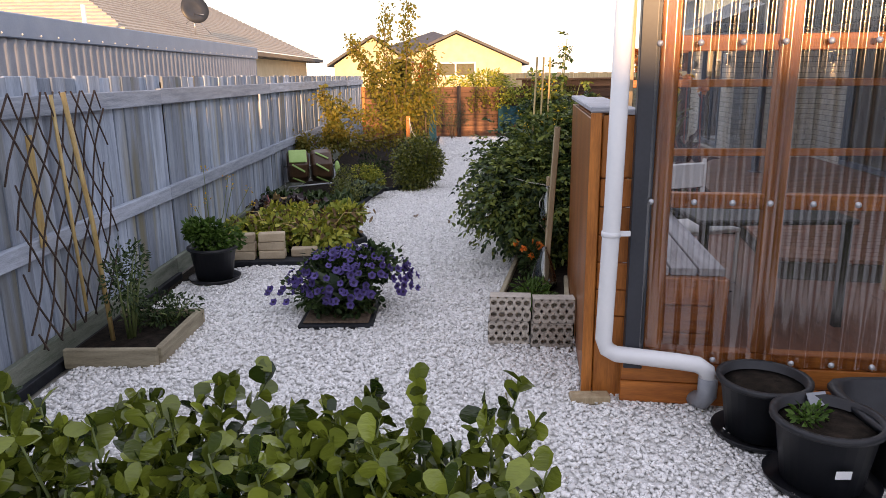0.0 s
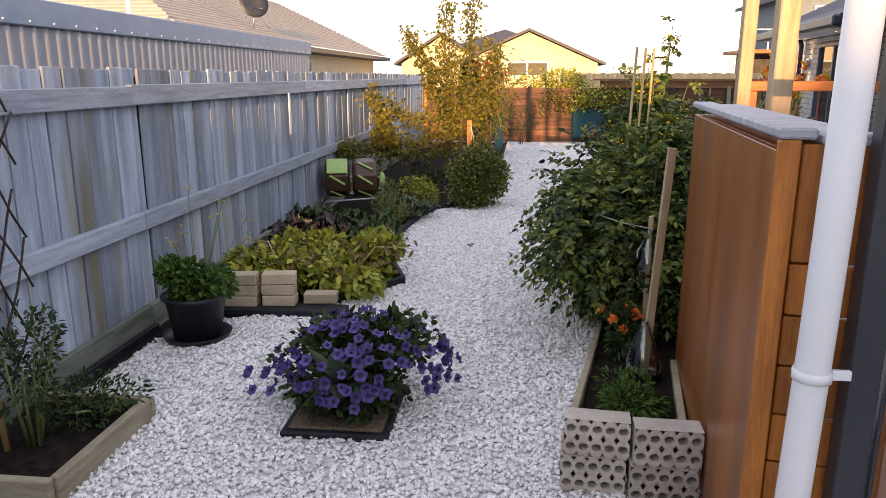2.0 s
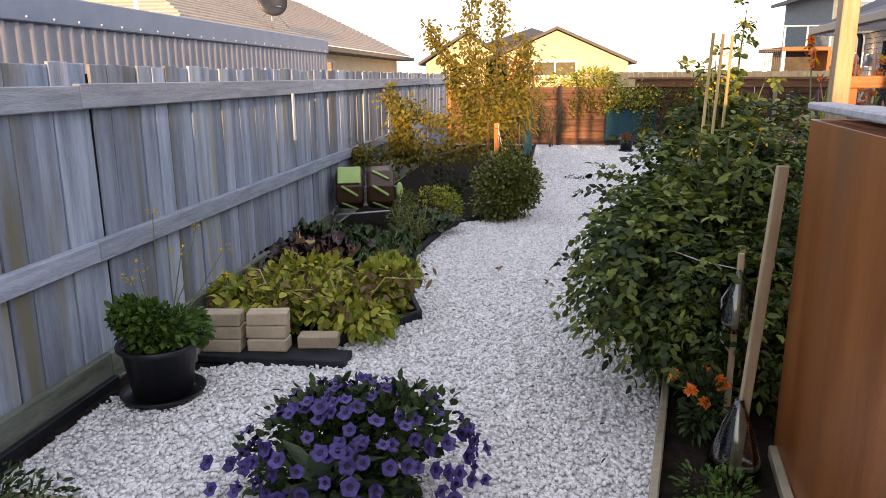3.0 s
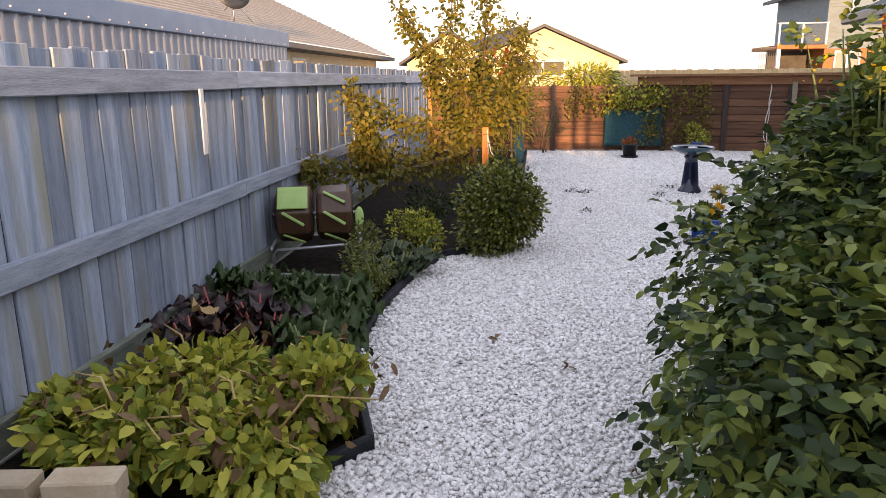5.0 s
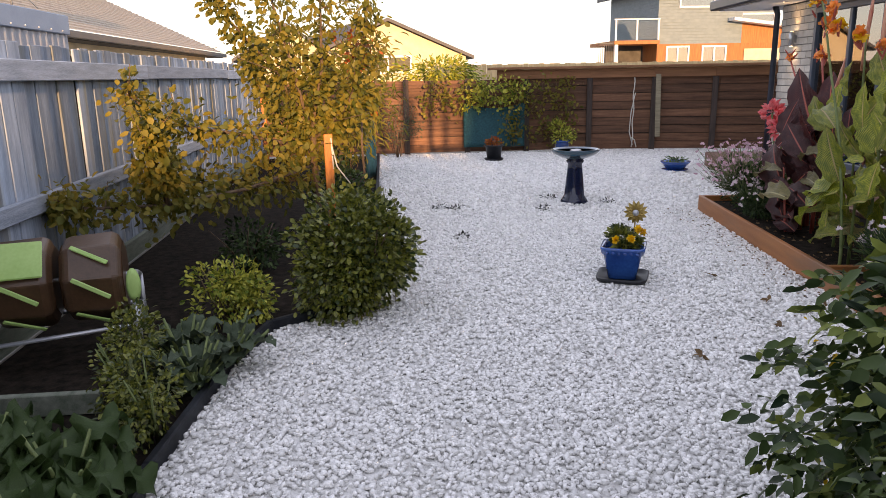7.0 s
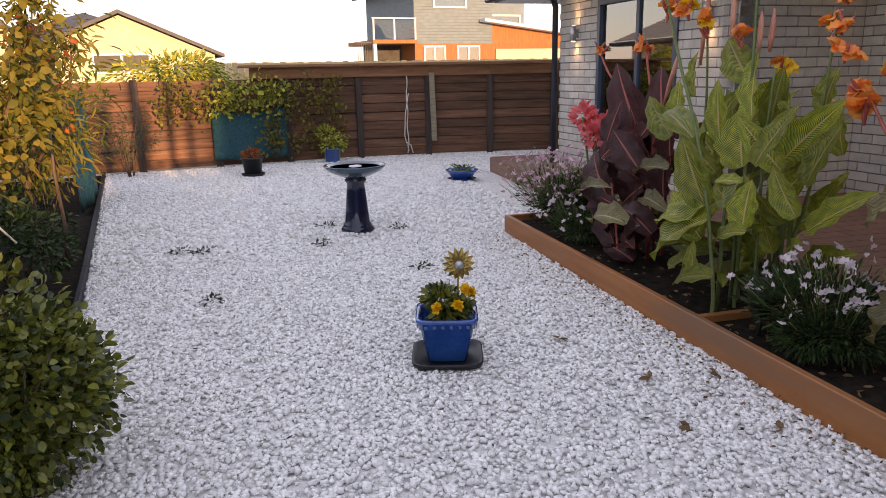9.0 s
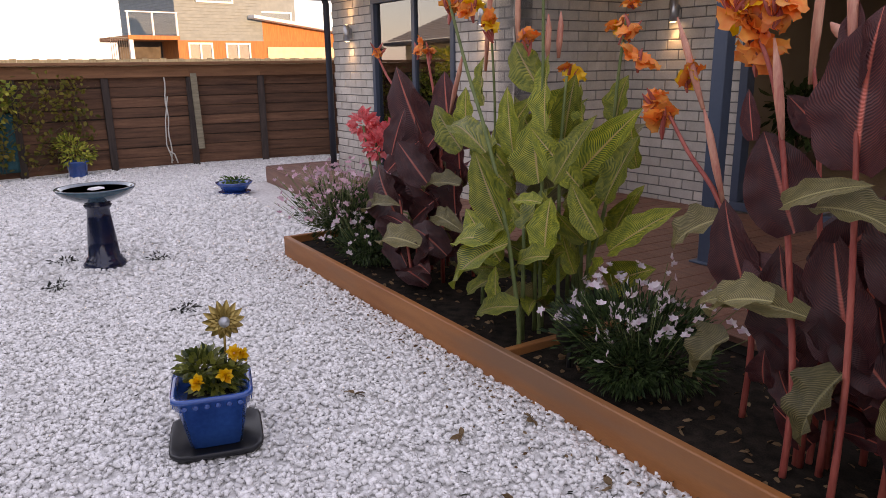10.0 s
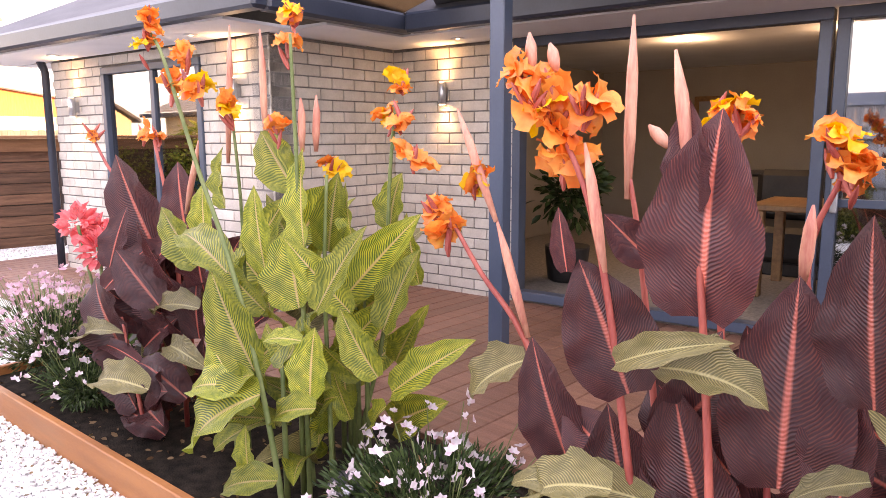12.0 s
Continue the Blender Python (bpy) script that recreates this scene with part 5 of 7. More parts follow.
def compound(pos, way, rr, size):
    """Leaflets of pinnate leaves: two rows along each drooping rachis and one at its end."""
    P, D = [], []
    for p, w in zip(pos, way):
        w = w / np.linalg.norm(w)
        side = np.cross(w, np.array([0, 0, 1.0]))
        side /= max(np.linalg.norm(side), 1e-6)
        ln_ = size * rr.uniform(0.7, 1.3)
        for q in (0.35, 0.6, 0.85):
            c = p + w * ln_ * q + np.array([0, 0, -0.35 * ln_ * q * q])
            for s in (-1, 1):
                P.append(c)
                D.append(side * s + w * 0.5 + np.array([0, 0, -0.35]) + rr.normal(0, 0.25, 3))
        P.append(p + w * ln_ + np.array([0, 0, -0.35 * ln_]))
        D.append(w + np.array([0, 0, -0.6]) + rr.normal(0, 0.25, 3))
    return np.array(P), np.array(D)


def tomato(x, yq, h, r, seed, n, nf=6, tall=0.1, pale=0.3):
    """Staked tomato: stems from one foot, a dark inside, pinnate leaves hanging all round, loose shoots on top."""
    e = empty("tomato_plant", pose(x, yq, 0.09), "dense dark green staked tomato bush with unripe fruit", "tomato plant", "tomato row")
    rr = np.random.default_rng(seed)
    p, o_ = blob_points((0, 0, h * 0.48), (r * 0.95, r * 0.95, h * 0.52), n * 4, shell=0.3, lumps=16, seed=seed)
    keep = p[:, 2] > 0.03
    leaf_cloud("foliage", p[keep], o_[keep] + rr.normal(0, 0.5, p[keep].shape) + np.array([0, 0, -0.45]), 0.055, 0.034, L_TOM, e)
    p, o_ = blob_points((0, 0, h * 0.50), (r * 1.12, r * 1.12, h * 0.58), n, shell=0.75, lumps=18, seed=seed + 40)
    keep = p[:, 2] > 0.04
    p, o_ = p[keep], o_[keep] + rr.normal(0, 0.35, p[keep].shape)
    # more yellow-green leaves towards the top: own colour plus painted-in light
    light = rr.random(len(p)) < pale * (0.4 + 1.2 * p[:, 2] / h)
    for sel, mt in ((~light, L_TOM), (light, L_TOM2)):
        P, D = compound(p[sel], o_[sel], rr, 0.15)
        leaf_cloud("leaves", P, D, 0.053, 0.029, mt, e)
    P, D, F = [], [], []
    for k in range(16):
        a = rr.uniform(0, 6.283)
        up = k < 6
        rad = r * (rr.uniform(0.1, 0.6) if up else rr.uniform(0.95, 1.3))
        tip = np.array([math.cos(a) * rad, math.sin(a) * rad, h * rr.uniform(1.0, 1.08) + tall * rr.uniform(0.3, 1.0) if up else h * rr.uniform(0.2, 0.8)])
        mid = tip * np.array([0.6, 0.6, 0.7]) + np.array([0, 0, 0.08])
        tubes("stem", [([(0, 0, 0), tuple(mid), tuple((mid + tip) / 2 + np.array([0, 0, 0.02])), tuple(tip)], [0.009, 0.007, 0.005, 0.002])], STEM, e, n=5)
        for q in np.linspace(0.35, 1, 5):
            P.append(mid + (tip - mid) * q)
            D.append(rr.normal(0, 1, 3) + (tip - mid) * 0.8)
            if q > 0.6 and k % 2:
                F += [mid + (tip - mid) * q + rr.normal(0, 0.035, 3) for _ in range(4)]
    P, D = compound(P, D, rr, 0.12)
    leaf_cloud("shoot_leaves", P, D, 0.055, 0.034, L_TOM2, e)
    leaf_cloud("flower_truss", np.array(F), rr.normal(0, 1, (len(F), 3)), 0.022, 0.014, PETAL_YEL, e, "small yellow star flowers")
    for k in range(nf):
        a = rr.uniform(3.6, 4.6)
        bm = bmesh.new()
        bmesh.ops.create_uvsphere(bm, u_segments=10, v_segments=8, radius=rr.uniform(0.016, 0.026), matrix=Matrix.Translation((math.cos(a) * r * 0.95, math.sin(a) * r * 0.95, rr.uniform(0.3, 0.75) * h)))
        part("tomato", bm, TOMATO, e, "unripe green tomato", smooth=True)
    return e


tomato(0.90, 6.10, 1.08, 0.52, 11, 1700, 7, 0.1, 0.52)
tomato(1.02, 6.80, 1.30, 0.52, 12, 1700, 2, 0.2, 0.35)
tomato(1.22, 7.50, 1.22, 0.46, 13, 1400, 0, 0.65, 0.5)
mg = empty("marigold", pose(0.72, 5.42, 0.09), "small marigold plant with orange flowers", "flower")
p, o = blob_points((0, 0, 0.14), (0.13, 0.13, 0.14), 260, seed=4)
leaf_cloud("foliage", p, o, 0.05, 0.02, L_DARK, mg)
for k in range(7):
    q = Vector((rp.uniform(-.12, .1), rp.uniform(-.12, .1), rp.uniform(0.16, 0.28)))
    d = unit(rng.normal(0, 1, (46, 3)) + np.array([0, 0, 0.5]))
    leaf_cloud("flower", np.array(q) + d * 0.004, d, 0.026, 0.016, PETAL_OR, mg)
wd = empty("herb_clump", pose(0.68, 4.72, 0.09), "pale green weedy herbs at the foot of the stake", "herb")
p, o = blob_points((0, 0, 0.08), (0.2, 0.28, 0.12), 900, seed=5)
leaf_cloud("foliage", p[p[:, 2] > 0], o[p[:, 2] > 0], 0.035, 0.014, L_PARSLEY, wd)

# ---- left bed with trellis ----
lb = empty("small_bed", None, "small timber-edged bed at the fence foot", "garden bed")
for a, b in (((-2.14, 3.86, 0.0), (-1.6, 3.90, 0.12)), ((-1.62, 3.9, 0.0), (-1.58, 4.6, 0.12)), ((-2.14, 4.6, 0.0), (-1.58, 4.64, 0.11))):
    box("edge_board", a, b, SLEEPER, lb, 0.006)
box("soil", (-2.14, 3.9, 0.0), (-1.62, 4.6, 0.07), SOIL, lb, 0)
tr = empty("lattice_trellis", None, "dark expanding lattice trellis leaning on the fence", "trellis")
ln = []
for k in range(-9, 10):
    for s in (-1, 1):
        pts = []
        for q in range(0, 13):
            z = 0.22 + q * 0.112
            yv = 3.98 + k * 0.15 + s * (q * 0.062 - 0.37)
            if 3.5 <= yv <= 4.6:
                pts.append((-2.08 - 0.008 * s + 0.015 * math.sin(q + k), yv, z))
        if len(pts) > 1:
            ln.append((pts, 0.0055))
for q in ln:
    tubes("lattice_strip", [q], DARKWIRE, tr, n=4)
bam = tubes("bamboo_stake", [([(-1.98, 4.15, 0.05), (-2.0, 4.12, 0.8), (-2.04, 4.05, 1.56)], 0.014)], BAMBOO, n=8)
tagged(bam, "tall yellow bamboo stake in the small bed", "stake")
bam2 = tubes("bamboo_stake", [([(-2.05, 4.02, 0.3), (-2.07, 3.98, 1.55)], 0.010)], BAMBOO, n=8)
tagged(bam2, "thin yellow bamboo stake against the trellis", "stake")
bl_ = tagged(box("orange_slat", (FX + 0.014, 3.86, 0.72), (FX + 0.024, 3.92, 1.34), BAMBOO, None, 0.003), "orange timber slat tied behind the trellis", "slat")
for (x, yq, zc, R, n, s) in ((-1.9, 4.2, 0.42, (0.16, 0.2, 0.36), 700, 21), (-1.75, 4.45, 0.15, (0.24, 0.26, 0.13), 700, 22)):
    bush("climber", (x, yq, zc), R, n, 0.035, 0.016, L_DARK, "straggly dark green climber in the small bed", "climber", seed=s, floor=0.07, stem_mat=STEM)

# ---- petunia mound ----
pt = empty("petunia", pose(-0.62, 4.85, 0.0), "mound of purple petunias in a dark square planter", "flower bed")
box("tray", (-0.30, -0.36, 0.0), (0.20, 0.2, 0.035), BLACK_STRIP, pt, 0.01, "flat black edging")
box("straw", (-0.27, -0.33, 0.03), (0.17, 0.16, 0.05), BARK, pt, 0.01, "dry straw mulch")
p, o = blob_points((0.02, 0.0, 0.20), (0.46, 0.40, 0.27), 3600, shell=0.4, lumps=14, seed=31)
k_ = p[:, 2] > 0.02
leaf_cloud("foliage", p[k_], o[k_] + rng.normal(0, .4, p[k_].shape), 0.045, 0.032, L_DARK, pt)
d = unit(rng.normal(0, 1, (20, 3)) * np.array([1, 1, 0.4]) + np.array([0, -0.2, 0.5]))
leaf_cloud("big_leaves", np.array([-0.03, -0.22, 0.22]) + d * 0.03, d, 0.17, 0.08, L_KALE, pt, "larger soft green leaves")
rr = np.random.default_rng(5)


def trumpet(q, nrm, r, parent):
    """One five-lobed flower facing nrm."""
    nrm = Vector(nrm).normalized()
    a = nrm.orthogonal().normalized()
    b = nrm.cross(a)
    vs = [Vector(q) - nrm * 0.02]
    n = 20
    for k in range(n):
        t = 2 * math.pi * k / n
        rd = r * (1 - 0.14 * abs(math.sin(2.5 * t)))
        vs.append(Vector(q) + a * (0.4 * rd * math.cos(t)) + b * (0.4 * rd * math.sin(t)))
    for k in range(n):
        t = 2 * math.pi * k / n
        rd = r * (1 - 0.14 * abs(math.sin(2.5 * t)))
        vs.append(Vector(q) + a * (rd * math.cos(t)) + b * (rd * math.sin(t)) + nrm * (0.006 * math.cos(5 * t)))
    fs = [(0, 1 + k, 1 + (k + 1) % n) for k in range(n)] + [(1 + k, 1 + n + k, 1 + n + (k + 1) % n, 1 + (k + 1) % n) for k in range(n)]
    ob = mesh_ob("bloom", vs, fs, [PETAL_PURPLE, PETAL_DEEP], parent, smooth=True)
    ob.data.polygons.foreach_set("material_index", [1] * n + [0] * n)
    return ob


for k in range(190):
    dv = rr.normal(0, 1, 3)
    dv[2] = abs(dv[2]) * 0.9 + 0.12
    dv /= np.linalg.norm(dv)
    q = np.array([0.02, 0.0, 0.17]) + dv * np.array([0.43, 0.38, 0.28]) * rr.uniform(1.0, 1.14)
    trumpet(q, dv + rr.normal(0, 0.25, 3) + np.array([0, -0.2, 0]), rr.uniform(0.024, 0.034), pt)
for k in range(6):
    trumpet((-0.42 - 0.03 * k, -0.12 + 0.05 * (k % 3), 0.12 + 0.04 * ((k * 2) % 3)), (-0.3, -0.6, 0.6), 0.03, pt)

# ---- pot of parsley, bricks, potato bed ----
pp = round_pot("herb_pot", -1.84, 5.68, 0.19, 0.27, POT_BLACK, "black plastic pot of bushy green parsley")
p, o = blob_points((0, 0, 0.38), (0.22, 0.22, 0.18), 1500, seed=41)
leaf_cloud("foliage", p, o + rng.normal(0, .4, p.shape), 0.045, 0.03, L_PARSLEY, pp)
sp, lp = [], []
for k in range(7):
    a = k * 0.9
    tp = (0.22 * math.cos(a) + 0.1, 0.3 * math.sin(a) + 0.1, 0.62 + 0.09 * (k % 4))
    sp.append(([(0.02, 0, 0.3), (tp[0] * .6, tp[1] * .6, 0.5), tp], 0.003))
    lp += [np.array(tp) + rng.normal(0, 0.02, 3) for _ in range(10)]
for q in sp:
    tubes("flower_stem", [q], STEM, pp, n=4)
leaf_cloud("flower_head", np.array(lp), rng.normal(0, 1, (len(lp), 3)), 0.016, 0.012, PETAL_YEL, pp)
bm = bmesh.new()
box_bm(bm, (-0.115, -0.055, 0), (0.115, 0.055, 0.074), 0.006)
br = part("cream_brick", bm, CREAM_BRICK)
tagged(br, "pale cream clay brick stacked at the bed's end", "brick", "bricks at the bed end")
first = True
for x, yq, z in ((-1.76, 6.22, 0.05), (-1.50, 6.26, 0.05), (-1.23, 6.34, 0.05), (-1.755, 6.225, 0.128), (-1.505, 6.265, 0.128), (-1.76, 6.22, 0.206), (-1.50, 6.265, 0.206)):
    m = pose(x, yq, z, 0, 0, 9 + 5 * math.sin(x * 50 + z * 90))
    if first:
        br.matrix_basis, first = m, False
    else:
        copy_thing(br, m)
tagged(box("bed_edging", (-1.88, 6.12, 0.0), (-1.02, 6.30, 0.05), BLACK_STRIP, None, 0.006, m=pose(0, 0, 0, 0, 0, 0)), "low black edging under the bricks", "edging")
tagged(box("small_paver", (-1.98, 6.05, 0.0), (-1.88, 6.2, 0.09), CORED_BRICK, None, 0.01), "small grey stone block behind the pot", "block")


def potato(x, yq, r, h, n, seed):
    return bush("potato_plant", (x, yq, h * 0.5), (r, r, h * 0.6), n, 0.075, 0.05, L_POTATO, "bushy yellow-green leafy potato plant", "vegetable plant", seed=seed, droop=-0.3, stem_mat=STEM, group="potato patch")


for k, (x, yq, r, h) in enumerate(((-1.62, 6.75, 0.36, 0.34), (-1.15, 6.72, 0.38, 0.36), (-1.0, 7.1, 0.34, 0.36), (-1.55, 7.2, 0.4, 0.36), (-1.9, 6.9, 0.26, 0.26))):
    e = potato(x, yq, r, h, 800, 50 + k)
    hv = np.random.default_rng(500 + k)
    a = hv.uniform(0, 6.283, 70)
    q = np.stack([np.cos(a) * r * hv.uniform(0.2, 1.05, 70), np.sin(a) * r * hv.uniform(0.2, 1.05, 70), h * hv.uniform(0.5, 1.08, 70)], 1)
    leaf_cloud("withered_leaves", q, hv.normal(0, 1, (70, 3)) + np.array([0, 0, -0.9]), 0.07, 0.035, L_DRY, e, "limp brown withered leaves")
    for i in range(5):
        tubes("bare_stem", [([(0, 0, 0.05), tuple(q[i] * np.array([0.6, 0.6, 1.0])), tuple(q[i] * np.array([1.25, 1.25, 1.0]))], [0.006, 0.005, 0.003])], BAMBOO, e, n=5)


def big_leaf(length, width, curl=0.9, nseg=9, fold=0.12, wavy=0.0, tip=0.002):
    """Vertices, faces and uv of one large leaf that grows along +y and arches over."""
    vs, uv, fs = [], [], []
    cols = 7
    ang, px, pz = 0.0, 0.0, 0.0
    for i in range(nseg + 1):
        s = i / nseg
        w = width * (math.sin(math.pi * min(1, s * 0.93 + 0.07) ** 0.85) ** 0.8) * (1 - 0.25 * s)
        if i == nseg:
            w = tip
        for c in range(cols):
            u = c / (cols - 1)
            a = (u - 0.5) * 2
            z = fold * w * abs(a) ** 1.5 + wavy * w * math.sin(s * 19 + 2.2 * (a > 0)) * abs(a) ** 2
            vs.append((a * w / 2, px - z * math.sin(ang), pz + z * math.cos(ang)))
            uv.append((u, s))
        ang -= curl / nseg * (0.4 + 1.2 * s)
        px += length / nseg * math.cos(ang)
        pz += length / nseg * math.sin(ang)
    for i in range(nseg):
        for c in range(cols - 1):
            k = i * cols + c
            fs.append((k, k + 1, k + cols + 1, k + cols))
    return vs, fs, uv


def big_leaf_mesh(name, material, **kw):
    v, f, uv = big_leaf(**kw)
    me = bpy.data.meshes.new(name)
    me.from_pydata(v, [], f)
    lay = me.uv_layers.new(name="leaf")
    for lp_ in me.loops:
        lay.data[lp_.index].uv = uv[lp_.vertex_index]
    me.polygons.foreach_set("use_smooth", [True] * len(me.polygons))
    me.materials.append(material)
    return me


CHARD_M = [big_leaf_mesh("leaf", L_CHARD, length=0.21 + 0.05 * k, width=0.12 + 0.02 * k, curl=1.5 + 0.2 * k, nseg=14, wavy=0.34) for k in range(3)]
KALE_M = [big_leaf_mesh("leaf", L_KALE, length=0.15 + 0.03 * k, width=0.11 + 0.02 * k, curl=1.2 + 0.3 * k, wavy=0.2) for k in range(3)]
SPIN_M = [big_leaf_mesh("leaf", L_DARK, length=0.22 + 0.04 * k, width=0.13 + 0.02 * k, curl=1.7 + 0.3 * k, nseg=16, wavy=0.42) for k in range(3)]


def rosette(name, x, yq, meshes, n, label, stalk, seed, tilt=50):
    e = empty(name, pose(x, yq, 0.0), label, "vegetable plant", "leafy vegetables")
    r = random.Random(seed)
    ln_ = []
    for k in range(n):
        a = 360 * k / n * 2.4 + r.uniform(-20, 20)
        t = tilt + r.uniform(-25, 25)
        st = r.uniform(0.06, 0.16)
        d_ = Vector((-math.sin(radians(a)) * math.cos(radians(t)), math.cos(radians(a)) * math.cos(radians(t)), math.sin(radians(t))))
        o_ = new("leaf", r.choice(meshes))
        o_.parent = e
        o_.matrix_basis = Matrix.Translation(d_ * st + Vector((0, 0, 0.02))) @ pose(0, 0, 0, t, 0, a) @ pose(0, 0, 0, 0, r.uniform(-25, 25), 0)
        ln_.append(([(0, 0, 0), tuple(d_ * (st + 0.13) + Vector((0, 0, 0.02)))], [0.013, 0.006]))
    for q in ln_:
        tubes("stalk", [q], stalk, e, n=5)
    return e


for k, (x, yq) in enumerate(((-1.85, 7.75), (-1.5, 7.85), (-1.95, 8.25), (-1.65, 8.15))):
    rosette("chard", x, yq, CHARD_M, 18, "dark red-stemmed chard with crinkled leaves", RED_STEM, 60 + k)
for k, (x, yq) in enumerate(((-1.25, 8.15), (-1.3, 8.55), (-1.65, 8.65), (-1.95, 8.8), (-1.2, 7.7))):
    rosette("spinach", x, yq, SPIN_M, 26, "dark green crinkled spinach plant", STEM, 70 + k, 46)
for k, (x, yq) in enumerate(((-1.08, 9.45), (-1.2, 9.75), (-0.98, 9.75))):
    rosette("cabbage", x, yq, KALE_M, 20, "grey-green leafy cabbage plant", STEM, 80 + k, 45)
bush("basil_clump", (-1.14, 9.0, 0.20), (0.17, 0.3, 0.22), 1200, 0.026, 0.015, L_SHRUB, "fine-leaved olive green herb clump", "herb", seed=92, stem_mat=STEM)
bush("basil_clump", (-1.32, 9.25, 0.24), (0.2, 0.26, 0.26), 1300, 0.028, 0.016, L_SHRUB, "fine-leaved olive green herb clump", "herb", seed=91, stem_mat=STEM)
o = empty("dry_leaf", pose(-1.70, 7.60, 0.36, 20, 30, 40), "yellowed dry leaf hanging over the chard", "leaf")
me = big_leaf_mesh("blade", L_STRAW, length=0.2, width=0.15, curl=1.4, wavy=0.2)
q = new("blade", me)
q.parent = o

# black edging of the beds
for i in range(3, len(EDGE) - 1):
    a, b = Vector((*EDGE[i], 0)), Vector((*EDGE[i + 1], 0))
    eo = box("garden_edging", (0, -0.02, -0.02), ((b - a).length, 0.02, 0.07), BLACK_STRIP, None, 0.008)
    eo.matrix_basis = pose(a.x, a.y, 0, 0, 0, math.degrees(math.atan2(b.y - a.y, b.x - a.x)))
    tagged(eo, "black garden edging between soil and gravel", "edging", "bed edging")

# ---- compost tumbler ----
ct = empty("compost_tumbler", pose(-1.86, 10.02, 0.0, 0, 0, 14), "brown-black twin-chamber compost tumbler on a steel stand", "compost tumbler")
for k, (x0, x1) in enumerate(((-0.31, -0.015), (0.015, 0.31))):
    vs, fs = [], []
    prof = [(x0, 0.17), (x0 + 0.02, 0.215), (x0 + 0.05, 0.225), (x1 - 0.05, 0.235), (x1 - 0.02, 0.22), (x1, 0.17)]
    for x, r in prof:
        for j in range(8):
            a = 2 * math.pi * (j + 0.5) / 8 + 0.2
            vs.append((x, r * math.cos(a), 0.42 + r * math.sin(a)))
    for i in range(len(prof) - 1):
        for j in range(8):
            fs.append((i * 8 + j, i * 8 + (j + 1) % 8, (i + 1) * 8 + (j + 1) % 8, (i + 1) * 8 + j))
    fs += [tuple(range(8)), tuple(reversed(range(40, 48)))]
    dr = mesh_ob("drum", vs, fs, COMPOST_PLASTIC, ct)
    bvm = dr.modifiers.new("round", "BEVEL")
    bvm.width, bvm.segments = 0.012, 2
    if k == 0:
        box("lid", (-0.12, -0.10, 0), (0.12, 0.10, 0.012), LIME, ct, 0.006, "pale green sliding lid").matrix_basis = pose(-0.165, -0.165, 0.575, 52, 0, 0)
    for (yy_, zz_, rx_) in ((-0.235, 0.42, 85), (-0.17, 0.575, 48), (-0.17, 0.25, 128)):
        if k == 0 and zz_ > 0.5:
            continue
        box("vent_strip", (-0.10, -0.012, 0), (0.10, 0.012, 0.010), LIME, ct, 0.004, "green vent strip").matrix_basis = pose((x0 + x1) / 2, yy_, zz_, rx_, 0, 0) @ pose(0, 0, 0, 0, 0, -32)
tubes("stand", [([(-0.33, -0.22, 0.0), (-0.33, -0.22, 0.13), (-0.30, -0.22, 0.17), (0.33, -0.22, 0.20), (0.36, -0.18, 0.2), (0.36, 0.2, 0.2)], 0.012), ([(0.36, -0.22, 0.0), (0.36, -0.22, 0.36)], 0.014),
                ([(-0.33, 0.22, 0.0), (-0.33, 0.22, 0.17), (0.36, 0.22, 0.2)], 0.012), ([(-0.35, -0.2, 0.17), (-0.35, 0.2, 0.17)], 0.012), ([(0.36, 0.22, 0), (0.36, 0.22, 0.36)], 0.014)], GALV, ct)
lathe("axle_cap", [(0.001, 0), (0.03, 0.002), (0.045, 0.012), (0.03, 0.02), (0.001, 0.022)], LIME, ct, 16, label="green axle cap").matrix_basis = pose(0.36, -0.24, 0.42, 90, 0, 0) @ Matrix.Diagonal((0.8, 2.0, 1, 1))
tubes("axle", [([(-0.34, 0, 0.42), (0.37, 0, 0.42)], 0.014), ([(0.36, -0.22, 0.36), (0.36, 0, 0.43), (0.36, 0.22, 0.36)], 0.012)], GALV, ct)
tagged(box("edging_board", (-2.1, 9.28, 0.0), (-1.45, 9.32, 0.10), PLINTH, None, 0.004), "old grey board between the garden beds", "board")

# ---- shrubs and fruit trees ----
bush("round_shrub", (-0.34, 10.52, 0.34), (0.45, 0.42, 0.46), 8500, 0.040, 0.028, L_SHRUB, "dense rounded glossy green shrub at the gravel edge", "shrub", seed=101, lumps=30, stems=12)
bush("low_shrub", (-1.10, 10.42, 0.22), (0.31, 0.3, 0.26), 1700, 0.036, 0.020, L_POTATO, "low yellow-green shrub in the bed", "shrub", seed=102)
bush("low_shrub", (-1.2, 11.7, 0.22), (0.38, 0.38, 0.26), 900, 0.045, 0.026, L_DARK, "low dark green shrub in the bed", "shrub", seed=103)
bush("low_shrub", (-0.62, 13.3, 0.3), (0.4, 0.6, 0.34), 1200, 0.05, 0.028, L_DARK, "dark leafy shrub under the fruit tree", "shrub", seed=104)
bush("low_shrub", (-0.6, 14.8, 0.3), (0.35, 0.6, 0.34), 900, 0.05, 0.028, L_DARK, "dark leafy shrub under the fruit tree", "shrub", seed=105)
bush("low_shrub", (0.2, 19.1, 0.6), (0.42, 0.3, 0.5), 700, 0.05, 0.014, L_KALE, "pale grey-green shrub by the back fence", "shrub", seed=106)
